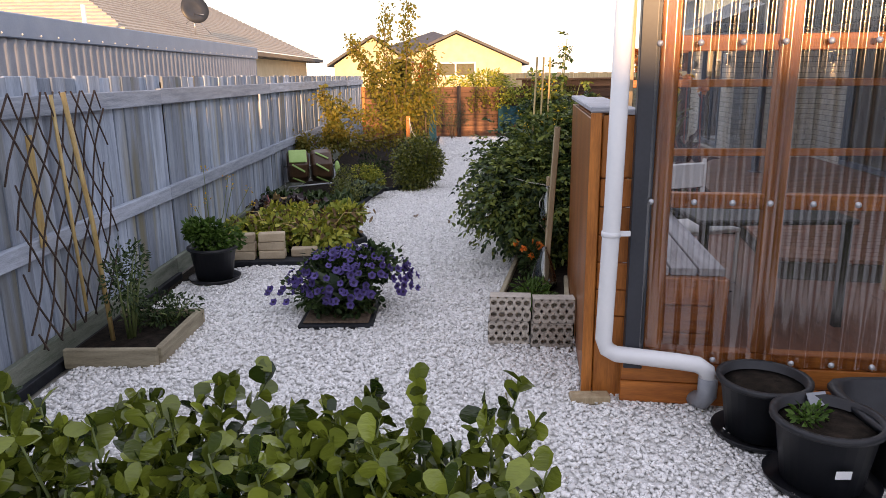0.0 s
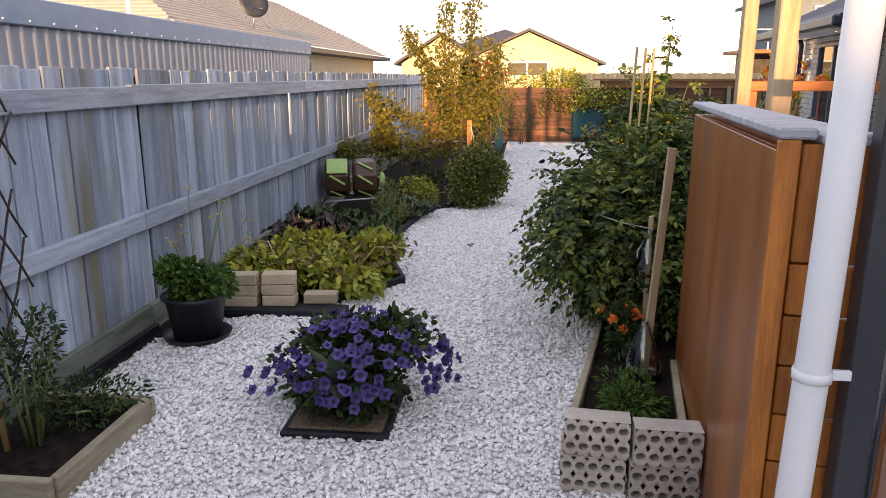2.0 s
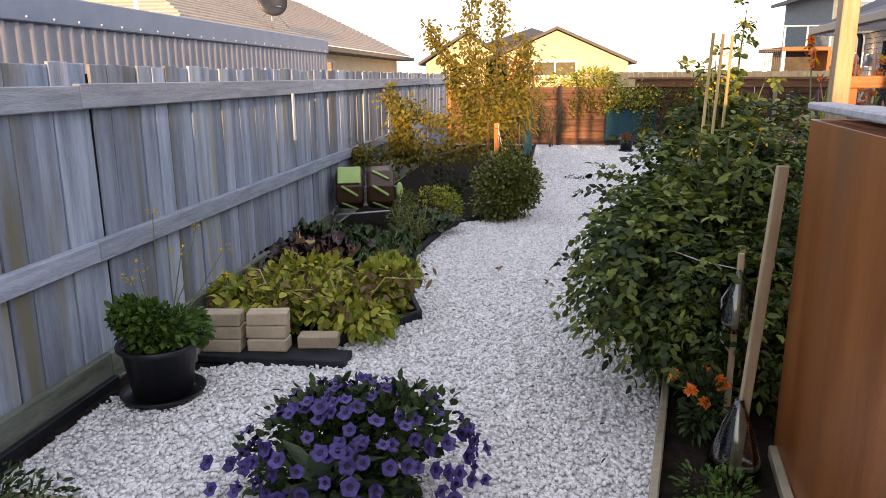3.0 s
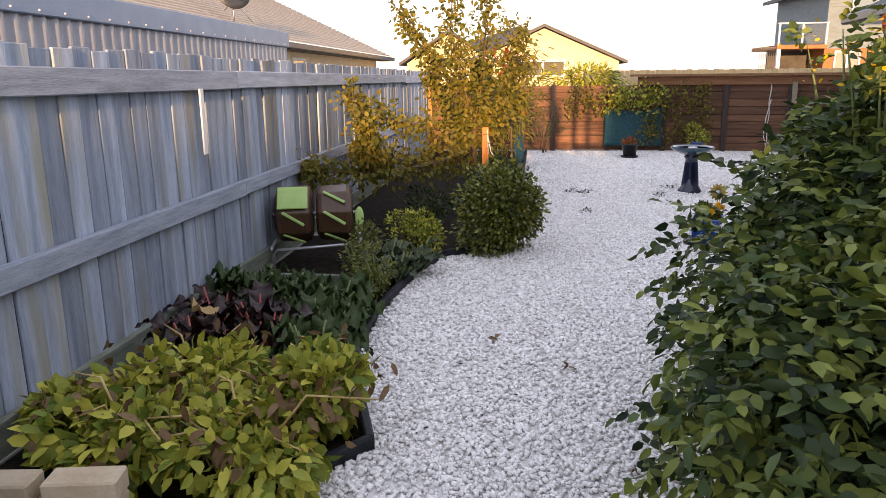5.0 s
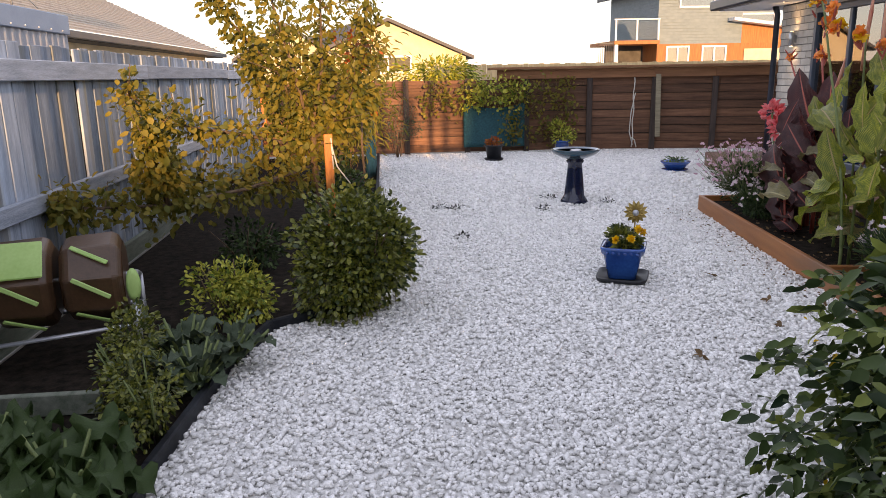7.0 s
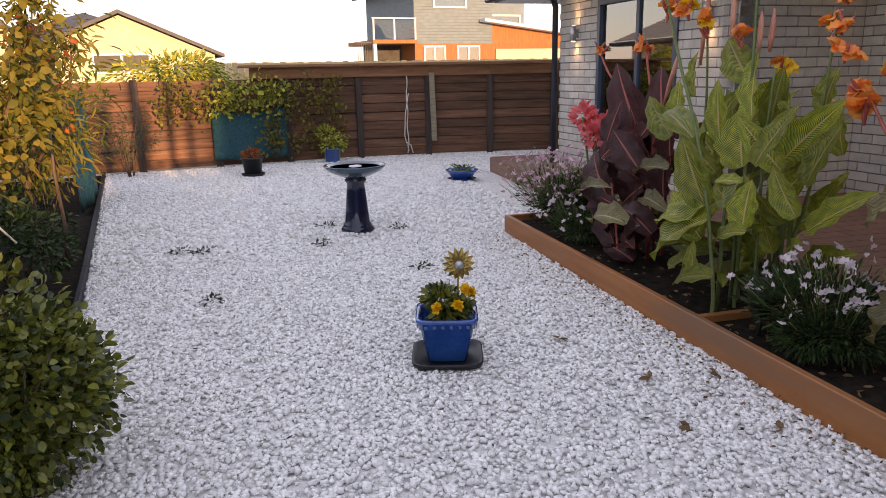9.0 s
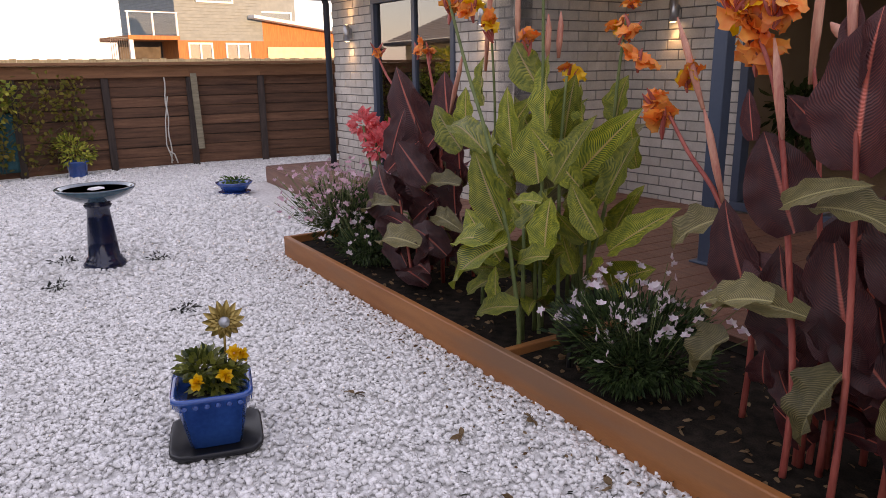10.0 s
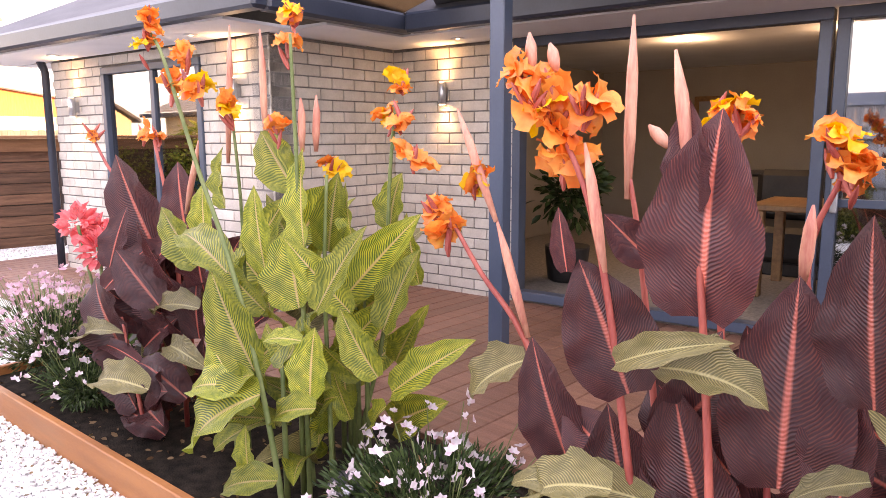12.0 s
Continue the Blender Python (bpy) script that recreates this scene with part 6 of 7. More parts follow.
hedge = empty("hedge", pose(-0.62, 1.72, 0.0), "low hedge with glossy rounded green leaves", "hedge")
hr = np.random.default_rng(9)
n = 5200
p = np.stack([hr.uniform(-1.0, 0.95, n), hr.uniform(-0.36, 0.30, n), 0.02 + 0.62 * hr.uniform(0.02, 1.0, n) ** 0.6], 1)
p[:, 2] *= 0.88 + 0.10 * np.sin(p[:, 0] * 5.0) + 0.09 * np.sin(p[:, 0] * 13 + p[:, 1] * 9)
p[:, 0] *= 1 + 0.05 * np.sin(p[:, 2] * 9)
p[:, 2] = np.maximum(p[:, 2], 0.03)
leaf_cloud("foliage", p, hr.normal(0, 0.8, (n, 3)) + np.array([0, -0.1, 0.6]), 0.062, 0.05, L_HEDGE, hedge, blunt=True)
sl, lp, ld = [], [], []
for k in range(120):
    a = np.array([hr.uniform(-0.98, 0.92), hr.uniform(-0.3, 0.28), 0.55])
    b = a + np.array([hr.normal(0, 0.05), hr.normal(0, 0.05), hr.uniform(0.04, 0.22)])
    sl.append(([(a[0], a[1], 0.0), tuple(a), tuple(b)], [0.007, 0.005, 0.0025]))
    for q in np.linspace(0.2, 1.0, 6):
        for s in range(2):
            lp.append(a + (b - a) * q)
            ld.append(hr.normal(0, 0.7, 3) + np.array([0, 0, 0.7]))
for q in sl:
    tubes("twig", [q], STEM, hedge, n=5)
leaf_cloud("shoot_leaves", np.array(lp), np.array(ld), 0.066, 0.05, L_HEDGE, hedge, blunt=True)


def fruit_tree(x, yq, limbs, label, leaf, wide, material, seed, per=300, spread=0.13, trunk=0.035):
    """A tree on a tapered trunk: each limb a curved line of points with twigs and leaves along it."""
    e = empty("fruit_tree", pose(x, yq, 0), label, "tree")
    r = np.random.default_rng(seed)
    tubes("trunk", [([(0, 0, 0), (0.02, 0.01, 0.35), (0.0, 0.0, 0.75), (0.02, 0.0, 1.1)], [trunk * 1.4, trunk, trunk * 0.85, trunk * 0.6])], BARK, e, n=8)
    ln_, P, D = [], [], []
    for pts in limbs:
        pts = [np.array(q, float) for q in pts]
        ln_.append(([tuple(q) for q in pts], [trunk * 0.55 * (1 - 0.8 * i / (len(pts) - 1)) for i in range(len(pts))]))
        seg = np.linspace(0.12, len(pts) - 1.001, per)
        for s in seg:
            i = int(s)
            c = pts[i] + (pts[i + 1] - pts[i]) * (s - i)
            off = r.normal(0, 1, 3) * spread * (1.15 - 0.6 * s / len(pts))
            P.append(c + off)
            D.append(off * 3 + r.normal(0, 0.4, 3) + np.array([0, 0, -0.35]))
        for k in range(7):
            s = r.uniform(0.3, len(pts) - 1.01)
            i = int(s)
            c = pts[i] + (pts[i + 1] - pts[i]) * (s - i)
            tip = c + r.normal(0, 1, 3) * np.array([0.16, 0.16, 0.12]) + np.array([0, 0, 0.12])
            ln_.append(([tuple(c), tuple(tip)], [0.006, 0.002]))
            for q in np.linspace(0.2, 1, 12):
                P.append(c + (tip - c) * q + r.normal(0, 0.02, 3))
                D.append(r.normal(0, 1, 3) + np.array([0, 0, -0.3]))
    tubes("branchwork", ln_, BARK, e, n=5)
    leaf_cloud("crown", np.array(P), np.array(D), leaf, wide, material, e)
    return e


TX, TY = -0.72, 12.3
fruit_tree(TX, TY, [
    [(0, 0, 0.72), (-0.45, -0.6, 0.62), (-0.9, -1.1, 0.6), (-1.3, -1.5, 0.66), (-1.42, -1.6, 0.74)],
    [(-0.9, -1.1, 0.6), (-0.93, -1.12, 0.8), (-0.95, -1.12, 1.0), (-0.97, -1.1, 1.18)],
    [(0, 0, 0.6), (-0.5, -0.2, 0.62), (-0.9, -0.5, 0.66), (-1.15, -0.9, 0.7)],
    [(0, 0, 0.85), (-0.5, -0.3, 1.0), (-1.0, -0.6, 1.12), (-1.2, -0.8, 1.35)],
    [(0, 0, 0.9), (-0.1, 0.0, 1.4), (-0.25, 0.0, 2.0), (-0.2, 0.0, 2.75)],
    [(0, 0, 1.0), (0.1, 0.1, 1.5), (0.12, 0.1, 2.1), (0.18, 0.0, 2.85)],
    [(0, 0, 1.0), (-0.3, 0.2, 1.5), (-0.65, 0.3, 1.9), (-0.8, 0.2, 2.25)],
    [(0, 0, 0.9), (0.3, 0.1, 1.2), (0.45, 0.2, 1.6), (0.5, 0.1, 2.05)],
    [(0, 0, 0.8), (0.2, 0.2, 1.05), (0.4, 0.4, 1.2), (0.5, 0.5, 1.3)],
    [(0, 0, 0.75), (-0.3, 0.3, 1.1), (-0.5, 0.5, 1.4), (-0.5, 0.6, 1.7)]],
    "staked apricot tree with yellowing leaves and trained limbs", 0.062, 0.044, L_TREE, 111, 720, 0.085)
fruit_tree(-0.62, 14.6, [
    [(0, 0, 0.7), (0.1, 0, 1.2), (0.2, -0.1, 1.7), (0.3, -0.2, 2.2)],
    [(0, 0, 0.7), (-0.3, 0, 1.3), (-0.5, 0.1, 1.8), (-0.5, 0.1, 2.3)],
    [(0, 0, 0.6), (0.3, -0.2, 1.0), (0.45, -0.3, 1.4), (0.5, -0.3, 1.8)],
    [(0, 0, 0.6), (0.0, 0.5, 1.1), (0.1, 1.0, 1.5), (0.2, 1.4, 1.8)],
    [(0, 0, 0.6), (0.25, 0.3, 0.8), (0.35, 0.6, 1.0), (0.4, 0.8, 1.2)]],
    "peach tree with narrow drooping yellow-green leaves", 0.11, 0.026, L_TREE, 112, 380, 0.16)
ts = tagged(box("tree_stake", (TX + 0.10, TY - 0.16, 0.0), (TX + 0.17, TY - 0.12, 0.98), STAIN_V, None, 0.004), "orange timber stake tied to the fruit tree", "stake")
tg = tubes("tree_tie", [([(TX + 0.16, TY - 0.18, 0.9), (TX + 0.2, TY - 0.2, 0.72), (TX + 0.30, TY - 0.2, 0.58)], 0.006), ([(TX + 0.16, TY - 0.18, 0.95), (TX + 0.17, TY - 0.19, 0.7)], 0.006)], STRING)
tagged(tg, "white cord tying the tree to its stake", "cord")
rl = fruit_tree(-0.35, 13.9, [[(0, 0, 1.1), (0.0, 0.0, 1.5), (0.03, 0, 1.75)]], "slim sapling with autumn-red leaves", 0.07, 0.04, L_AUT, 113, 60, 0.10, trunk=0.014)


def netting(name, pts, z0, z1, label, wob=0.04):
    """A draped sheet of garden netting, with folds and thickness."""
    vs, fs = [], []
    n = 24
    a, b = Vector((*pts[0], 0)), Vector((*pts[1], 0))
    nr = Vector((-(b - a).y, (b - a).x, 0)).normalized()
    for i in range(n + 1):
        for j in range(9):
            s, t = i / n, j / 8
            q = a.lerp(b, s) + nr * (wob * math.sin(s * 13 + t * 2.0) + 0.5 * wob * math.sin(s * 31 + t * 5))
            vs.append((q.x, q.y, z0 + (z1 - z0) * t * (1 - 0.12 * math.sin(s * 3.1))))
    for i in range(n):
        for j in range(8):
            k = i * 9 + j
            fs.append((k, k + 9, k + 10, k + 1))
    o_ = mesh_ob(name, vs, fs, TEALNET, None, smooth=True)
    so = o_.modifiers.new("thickness", "SOLIDIFY")
    so.thickness = 0.004
    return tagged(o_, label, "netting")


netting("garden_netting", ((-0.3, 16.2), (-0.22, 17.6)), 0.02, 1.25, "teal garden netting hung round a fruit tree")
netting("garden_netting", ((1.42, 19.46), (2.55, 19.42)), 0.12, 0.92, "teal garden netting draped on the back fence", 0.02)


def vine(x0, x1, yq, z0, z1, n, seed, label, material):
    e = empty("climbing_vine", pose(x0, yq, 0), label, "vine")
    r = np.random.default_rng(seed)
    ln_, P, D = [], [], []
    for k in range(n):
        q = np.array([r.uniform(0, (x1 - x0) * 0.7), 0, z0])
        pts = [q.copy()]
        for s in range(7):
            q = q + np.array([r.normal(0.04, 0.10), r.normal(-0.005, 0.02), (z1 - z0) / 7])
            q[1] = min(0.0, max(-0.12, q[1]))
            pts.append(q.copy())
            for _ in range(13):
                P.append(q + r.normal(0, 1, 3) * np.array([0.10, 0.04, 0.09]))
                D.append(r.normal(0, 1, 3) + np.array([0, -0.4, -0.3]))
        ln_.append(([tuple(z) for z in pts], 0.005))
    for q in ln_:
        tubes("stem", [q], BARK, e, n=4)
    leaf_cloud("foliage", np.array(P), np.array(D), 0.075, 0.055, material, e)
    return e


vine(2.3, 3.3, 19.36, 0.12, 1.25, 7, 121, "climbing vine with yellow-green leaves on the back fence", L_TREE)
vine(1.3, 2.7, 19.36, 0.85, 1.25, 7, 124, "climbing vine with yellow-green leaves on the back fence", L_POTATO)
vine(0.7, 1.7, 19.40, 0.7, 1.3, 3, 122, "thin vine shoots on the back fence", L_TREE)
p, o = blob_points((1.0, 20.4, 1.35), (1.25, 0.4, 0.55), 1800, seed=123, lumps=14)
nb = empty("neighbour_creeper", pose(0, 0, 0), "leafy creeper growing over the back fence", "creeper")
leaf_cloud("foliage", p, o + np.array([0, 0, -.5]), 0.11, 0.045, L_POTATO, nb)
tubes("stems", [([(1.0 + 0.3 * k, 20.4, 0), (0.8 + 0.4 * k, 20.4, 1.4)], 0.02) for k in range(-1, 3)], BARK, nb)

# ---- pots on the gravel, bird bath ----
bb = empty("bird_bath", pose(2.0, 14.05, 0.0, 0, 0, 20), "dark teal glazed ceramic bird bath on a fluted pedestal", "bird bath")
lathe("pedestal", [(0.135, 0.0), (0.14, 0.02), (0.125, 0.045), (0.115, 0.06), (0.112, 0.075), (0.10, 0.085), (0.092, 0.2), (0.075, 0.38), (0.07, 0.44), (0.085, 0.46), (0.088, 0.475), (0.075, 0.485), (0.11, 0.51)], NAVY_GLAZE, bb, 24, square=3)
lathe("bowl", [(0.10, 0.50), (0.15, 0.512), (0.24, 0.555), (0.275, 0.59), (0.278, 0.605), (0.255, 0.605), (0.22, 0.58), (0.12, 0.552), (0.001, 0.548)], TEAL_GLAZE, bb, 16, label="shallow scalloped bowl")
lathe("water", [(0.001, 0.588), (0.228, 0.588)], WATER, bb, 16)
box("pebble", (-0.05, -0.04, 0.575), (0.06, 0.04, 0.60), PAPER, bb, 0.012, "white stone in the water")
bpot = empty("square_blue_pot", pose(1.49, 10.96, 0.012, 0, 0, -24), "cobalt glazed square pot with yellow flowers on a black tray", "plant pot")
lathe("tray", [(0.15, 0), (0.165, 0.006), (0.175, 0.032), (0.165, 0.034), (0.15, 0.014), (0.001, 0.012)], POT_BLACK, bpot, 32, square=7)
lathe("pot", [(0.088, 0.016), (0.095, 0.022), (0.128, 0.19), (0.137, 0.195), (0.142, 0.225), (0.15, 0.23), (0.15, 0.245), (0.13, 0.245), (0.125, 0.21), (0.001, 0.20)], BLUE_GLAZE, bpot, 40, square=9)
for f_ in range(4):
    for k in range(6):
        lathe("relief", [(0.012, 0), (0.009, 0.004), (0.001, 0.005)], BLUE_GLAZE, bpot, 8).matrix_basis = pose(0, 0, 0.209, 0, 0, 90 * f_) @ pose(-0.10 + 0.04 * k, -0.1395, 0, 90, 0, 0)
lathe("soil", [(0.125, 0.20), (0.06, 0.215), (0.001, 0.22)], SOIL, bpot, 24, square=7)
p, o = blob_points((-0.01, 0, 0.28), (0.14, 0.14, 0.085), 620, seed=131)
leaf_cloud("foliage", p, o, 0.045, 0.03, L_SHRUB, bpot)
for q in ((-0.05, -0.12, 0.30), (0.05, -0.11, 0.31), (0.12, 0.02, 0.34), (0.09, -0.02, 0.36)):
    d = unit(rng.normal(0, 1, (30, 3)) + np.array([0, -0.5, 0.3]))
    leaf_cloud("flower", np.array(q) + d * 0.003, d, 0.03, 0.026, PETAL_YEL, bpot)
PETAL_ME = big_leaf_mesh("petal", GOLD, length=0.085, width=0.04, curl=0.5, fold=0.25)
gs = empty("metal_sunflower", bpot.matrix_world @ pose(1, 1, 0), "tarnished brass garden sunflower ornament", "ornament")
gs.matrix_world = pose(1.58, 11.03, 0.22, 0, 0, -20)
tubes("stem", [([(0, 0, 0), (0.01, 0, 0.24)], 0.005)], GOLD, gs)
a = np.linspace(0, 2 * math.pi, 15)[:-1]
d = np.stack([np.cos(a), -0.25 + 0 * a, np.sin(a)], 1)
for q in d:
    turn = pose(0.01, -0.012, 0.25, 90, 0, 0) @ pose(0, 0, 0, 0, 0, math.degrees(math.atan2(q[2], q[0])) - 90)
    o = new("petal", PETAL_ME)
    o.parent = gs
    o.matrix_basis = turn
bm = bmesh.new()
bmesh.ops.create_uvsphere(bm, u_segments=14, v_segments=10, radius=0.022, matrix=Matrix.Translation((0.01, -0.03, 0.25)))
part("glass_ball", bm, GALV, gs, "pale glass ball", smooth=True)
sp_ = round_pot("small_pot", 1.78, 18.25, 0.15, 0.24, POT_BLACK, "small black pot with red-leaved plant", rim=0.01)
p, o = blob_points((0, 0, 0.28), (0.16, 0.16, 0.1), 200, seed=141)
leaf_cloud("foliage", p, o, 0.06, 0.03, L_AUT, sp_)
sp_ = round_pot("small_pot", 3.2, 19.2, 0.15, 0.22, BLUE_GLAZE, "small dark blue pot with yellow flowers at the fence", saucer=False, rim=0.01)
p, o = blob_points((0, 0, 0.36), (0.26, 0.2, 0.22), 420, seed=142)
leaf_cloud("foliage", p, o, 0.06, 0.03, L_POTATO, sp_)
bw = empty("blue_bowl", pose(4.15, 16.35, 0.012), "low blue glazed bowl of small plants on a saucer", "bowl")
lathe("saucer", [(0.16, 0), (0.19, 0.02), (0.17, 0.02), (0.001, 0.012)], BLUE_GLAZE, bw)
lathe("pot", [(0.12, 0.015), (0.19, 0.10), (0.215, 0.13), (0.20, 0.135), (0.17, 0.10), (0.001, 0.095)], BLUE_GLAZE, bw)
p, o = blob_points((0, 0, 0.15), (0.15, 0.15, 0.07), 200, seed=143)
leaf_cloud("foliage", p, o, 0.05, 0.02, L_PARSLEY, bw)
wr = random.Random(4)
for k, (x, yq) in enumerate(((0.53, 12.45), (0.45, 13.9), (0.62, 13.8), (2.0, 12.58), (1.75, 14.3), (2.35, 13.9), (1.55, 13.6))):
    e = empty("weed_tuft", pose(x, yq, 0.012), "small dry grey-green weed in the gravel", "weed", "weeds in the gravel")
    p, o = blob_points((0, 0, 0.02), (0.10, 0.07, 0.035), 60, seed=150 + k)
    leaf_cloud("leaves", p, o, 0.035, 0.012, L_WEED, e)
for k, (x, yq) in enumerate(((2.02, 9.85), (2.1, 10.9), (2.35, 9.7), (2.2, 10.3), (1.4, 9.5), (-0.3, 8.3), (0.1, 7.9), (2.5, 10.2), (0.3, 6.9))):
    e = empty("fallen_leaf", pose(x, yq, 0.02, wr.uniform(-10, 10), wr.uniform(-10, 10), wr.uniform(0, 360)), "curled brown fallen leaf on the gravel", "leaf", "fallen leaves")
    d = rng.normal(0, 1, (4, 3)) * np.array([1, 1, 0.25])
    leaf_cloud("blade", np.zeros((4, 3)) + np.array([0, 0, 0.008]), d, 0.05, 0.03, L_DRY, e)

# ---- canna planter ----
PA, PB = Vector((3.12, 13.33, 0)), Vector((2.18, 7.35, 0))
pb = empty("canna_planter", None, "long low planter with smooth brown-painted board edge", "planter")
d_ = PB - PA
yawp = math.degrees(math.atan2(d_.y, d_.x))
L1 = d_.length
pmx = pose(PA.x, PA.y, 0, 0, 0, yawp)
o = box("front_board", (0, 0, -0.01), (L1, 0.04, 0.165), PLANTER, pb, 0.005)
o.matrix_basis = pmx
o = box("end_board", (0.0, 0.042, -0.01), (0.04, 0.95, 0.165), PLANTER, pb, 0.005)
o.matrix_basis = pmx
o = box("soil", (0.04, 0.04, 0), (L1, 0.98, 0.11), SOIL, pb, 0)
o.matrix_basis = pmx
o = box("cross_board", (2.75, 0.042, 0.10), (2.79, 0.9, 0.15), PLANTER, pb, 0.004)
o.matrix_basis = pmx


def in_bed(s, t, z=0.1):
    """A place in the planter: s metres from its far end, t metres in from the front board."""
    return pmx @ Vector((s, t, z))


def unit_leaf(material, ratio, curl, fold, wavy):
    """A big leaf whose base and tip lie one metre apart on +y, ready to be scaled."""
    v, f, uv = big_leaf(length=1.0, width=ratio, curl=curl, nseg=12, fold=fold, wavy=wavy)
    tip = Vector(v[-4])
    turn = Matrix.Rotation(-math.atan2(tip.z, tip.y), 4, "X") @ Matrix.Scale(1 / tip.length, 4)
    me = bpy.data.meshes.new("leaf")
    me.from_pydata([tuple(turn @ Vector(q)) for q in v], [], f)
    lay = me.uv_layers.new(name="leaf")
    for lp_ in me.loops:
        lay.data[lp_.index].uv = uv[lp_.vertex_index]
    me.polygons.foreach_set("use_smooth", [True] * len(me.polygons))
    me.materials.append(material)
    return me


def petal_flower(seed, material):
    """One canna flower: six broad ruffled petals flopping open from a short throat."""
    r = random.Random(seed)
    vs, fs = [], []
    for k in range(6):
        v, f, _ = big_leaf(length=r.uniform(0.07, 0.09), width=r.uniform(0.075, 0.105), curl=r.uniform(0.6, 2.4), nseg=6, fold=0.12, wavy=0.18, tip=0.035)
        m = pose(0, 0, 0, r.uniform(5, 70), r.uniform(-30, 30), 60 * k + r.uniform(-22, 22))
        o_ = len(vs)
        vs += [tuple(m @ Vector(q)) for q in v]
        fs += [tuple(i + o_ for i in q) for q in f]
    me = bpy.data.meshes.new("flower")
    me.from_pydata(vs, [], fs)
    me.polygons.foreach_set("use_smooth", [True] * len(me.polygons))
    me.materials.append(material)
    return me


FLOWERS = [petal_flower(k, PETAL_YEL if k == 4 else PETAL_OR) for k in range(6)]
bv, bf = tube_geo([(0, 0, 0), (0, 0, 0.03), (0.004, 0, 0.07), (0.006, 0, 0.10)], [0.005, 0.011, 0.009, 0.002], 7)
BUD = bpy.data.meshes.new("bud")
BUD.from_pydata([tuple(q) for q in bv], [], bf)
BUD.materials.append(RED_STEM)
LEAF_KINDS = {}
FRONT = Vector((-0.93, 0.05, 0.28))       # the side to which most leaves turn: the open gravel
kr = random.Random(31)


def canna_clump(s, t, label):
    return empty("canna", Matrix.Translation(in_bed(s, t)), label, "canna plant", "cannas in the planter")


def canna_stalk(e, pts, material, r):
    base = e.matrix_basis.translation
    q = [in_bed(s, t, z) - base for s, t, z in pts]
    n = len(q)
    # a smooth line through the nodes
    line = []
    for i in range(n - 1):
        p0, p1, p2, p3 = q[max(i - 1, 0)], q[i], q[i + 1], q[min(i + 2, n - 1)]
        for k in range(4):
            u = k / 4
            line.append(0.5 * (2 * p1 + (p2 - p0) * u + (2 * p0 - 5 * p1 + 4 * p2 - p3) * u * u + (3 * p1 - p0 - 3 * p2 + p3) * u ** 3))
    line.append(q[-1])
    tubes("stalk", [(line, [r * (1 - 0.5 * i / (len(line) - 1)) for i in range(len(line))])], material, e, n=8)


def canna_leaves(e, rows, kind):
    """Rows of base, tip (planter coordinates) and width over length."""
    base = e.matrix_basis.translation
    material = {"green": C_GREEN, "bronze": C_DARK, "olive": C_OLIVE}[kind]
    for a, b, ratio in rows:
        j = kr.uniform(-0.05, 0.07)
        span = (Vector(b) - Vector(a)).length
        if span > 0.42 and abs(b[2] - a[2]) < 0.5 * span:
            b = tuple(Vector(a).lerp(Vector(b), 0.42 / span))
        p, q = in_bed(a[0], a[1], a[2]) - base, in_bed(b[0], b[1] + j, b[2]) - base
        up = (q - p).normalized().z
        bend = kr.choice((0.25, 0.5)) if up > 0.5 else kr.choice((0.9, 1.3))
        key = (kind, round(ratio, 1), bend)
        if key not in LEAF_KINDS:
            LEAF_KINDS[key] = unit_leaf(material, round(ratio, 1) * 1.03, bend, 0.2 if kind != "olive" else 0.3, 0.09 if kind != "olive" else 0.14)
        y_ = (q - p).normalized()
        nz = FRONT + Vector((kr.uniform(-.2, .2), kr.uniform(-.5, .5), kr.uniform(-.15, .3) + (0.9 if up < 0.3 else 0)))
        x_ = y_.cross(nz).normalized()
        z_ = x_.cross(y_)
        m = Matrix((x_, y_, z_)).transposed().to_4x4()
        o_ = new("leaf", LEAF_KINDS[key])
        o_.parent = e
        o_.matrix_basis = Matrix.Translation(p) @ m @ Matrix.Scale((q - p).length, 4)


def canna_fill(e, kind, s0, s1, t0, t1, z0, z1, n, size):
    """The thick of a clump: leaves in every direction between the stalks, lower ones drooping."""
    base = e.matrix_basis.translation
    for k in range(n):
        f = (k + 0.5) / n
        p = Vector((kr.uniform(s0, s1), kr.uniform(t0, t1), z0 + (z1 - z0) * f))
        a = kr.uniform(0, 6.283)
        rise = kr.uniform(-0.1, 0.5) + 0.9 * f
        d = Vector((math.cos(a), 0.7 * math.sin(a), rise)).normalized() * size * kr.uniform(0.7, 1.15)
        q = p + d
        q.z = max(q.z, 0.15)
        q.y = max(q.y, 0.02)
        canna_leaves(e, [(tuple(p), tuple(q), kr.choice((0.4, 0.5, 0.6)))], kind if k % 9 else "olive")
        foot = in_bed(p.x, p.y, 0.1) - base
        if k % 4 == 0:
            tubes("stalk", [([foot, foot.lerp(in_bed(*p) - base, 0.5), in_bed(*p) - base], [0.013, 0.011, 0.008])], STEM if kind == "green" else RED_STEM, e, n=6)


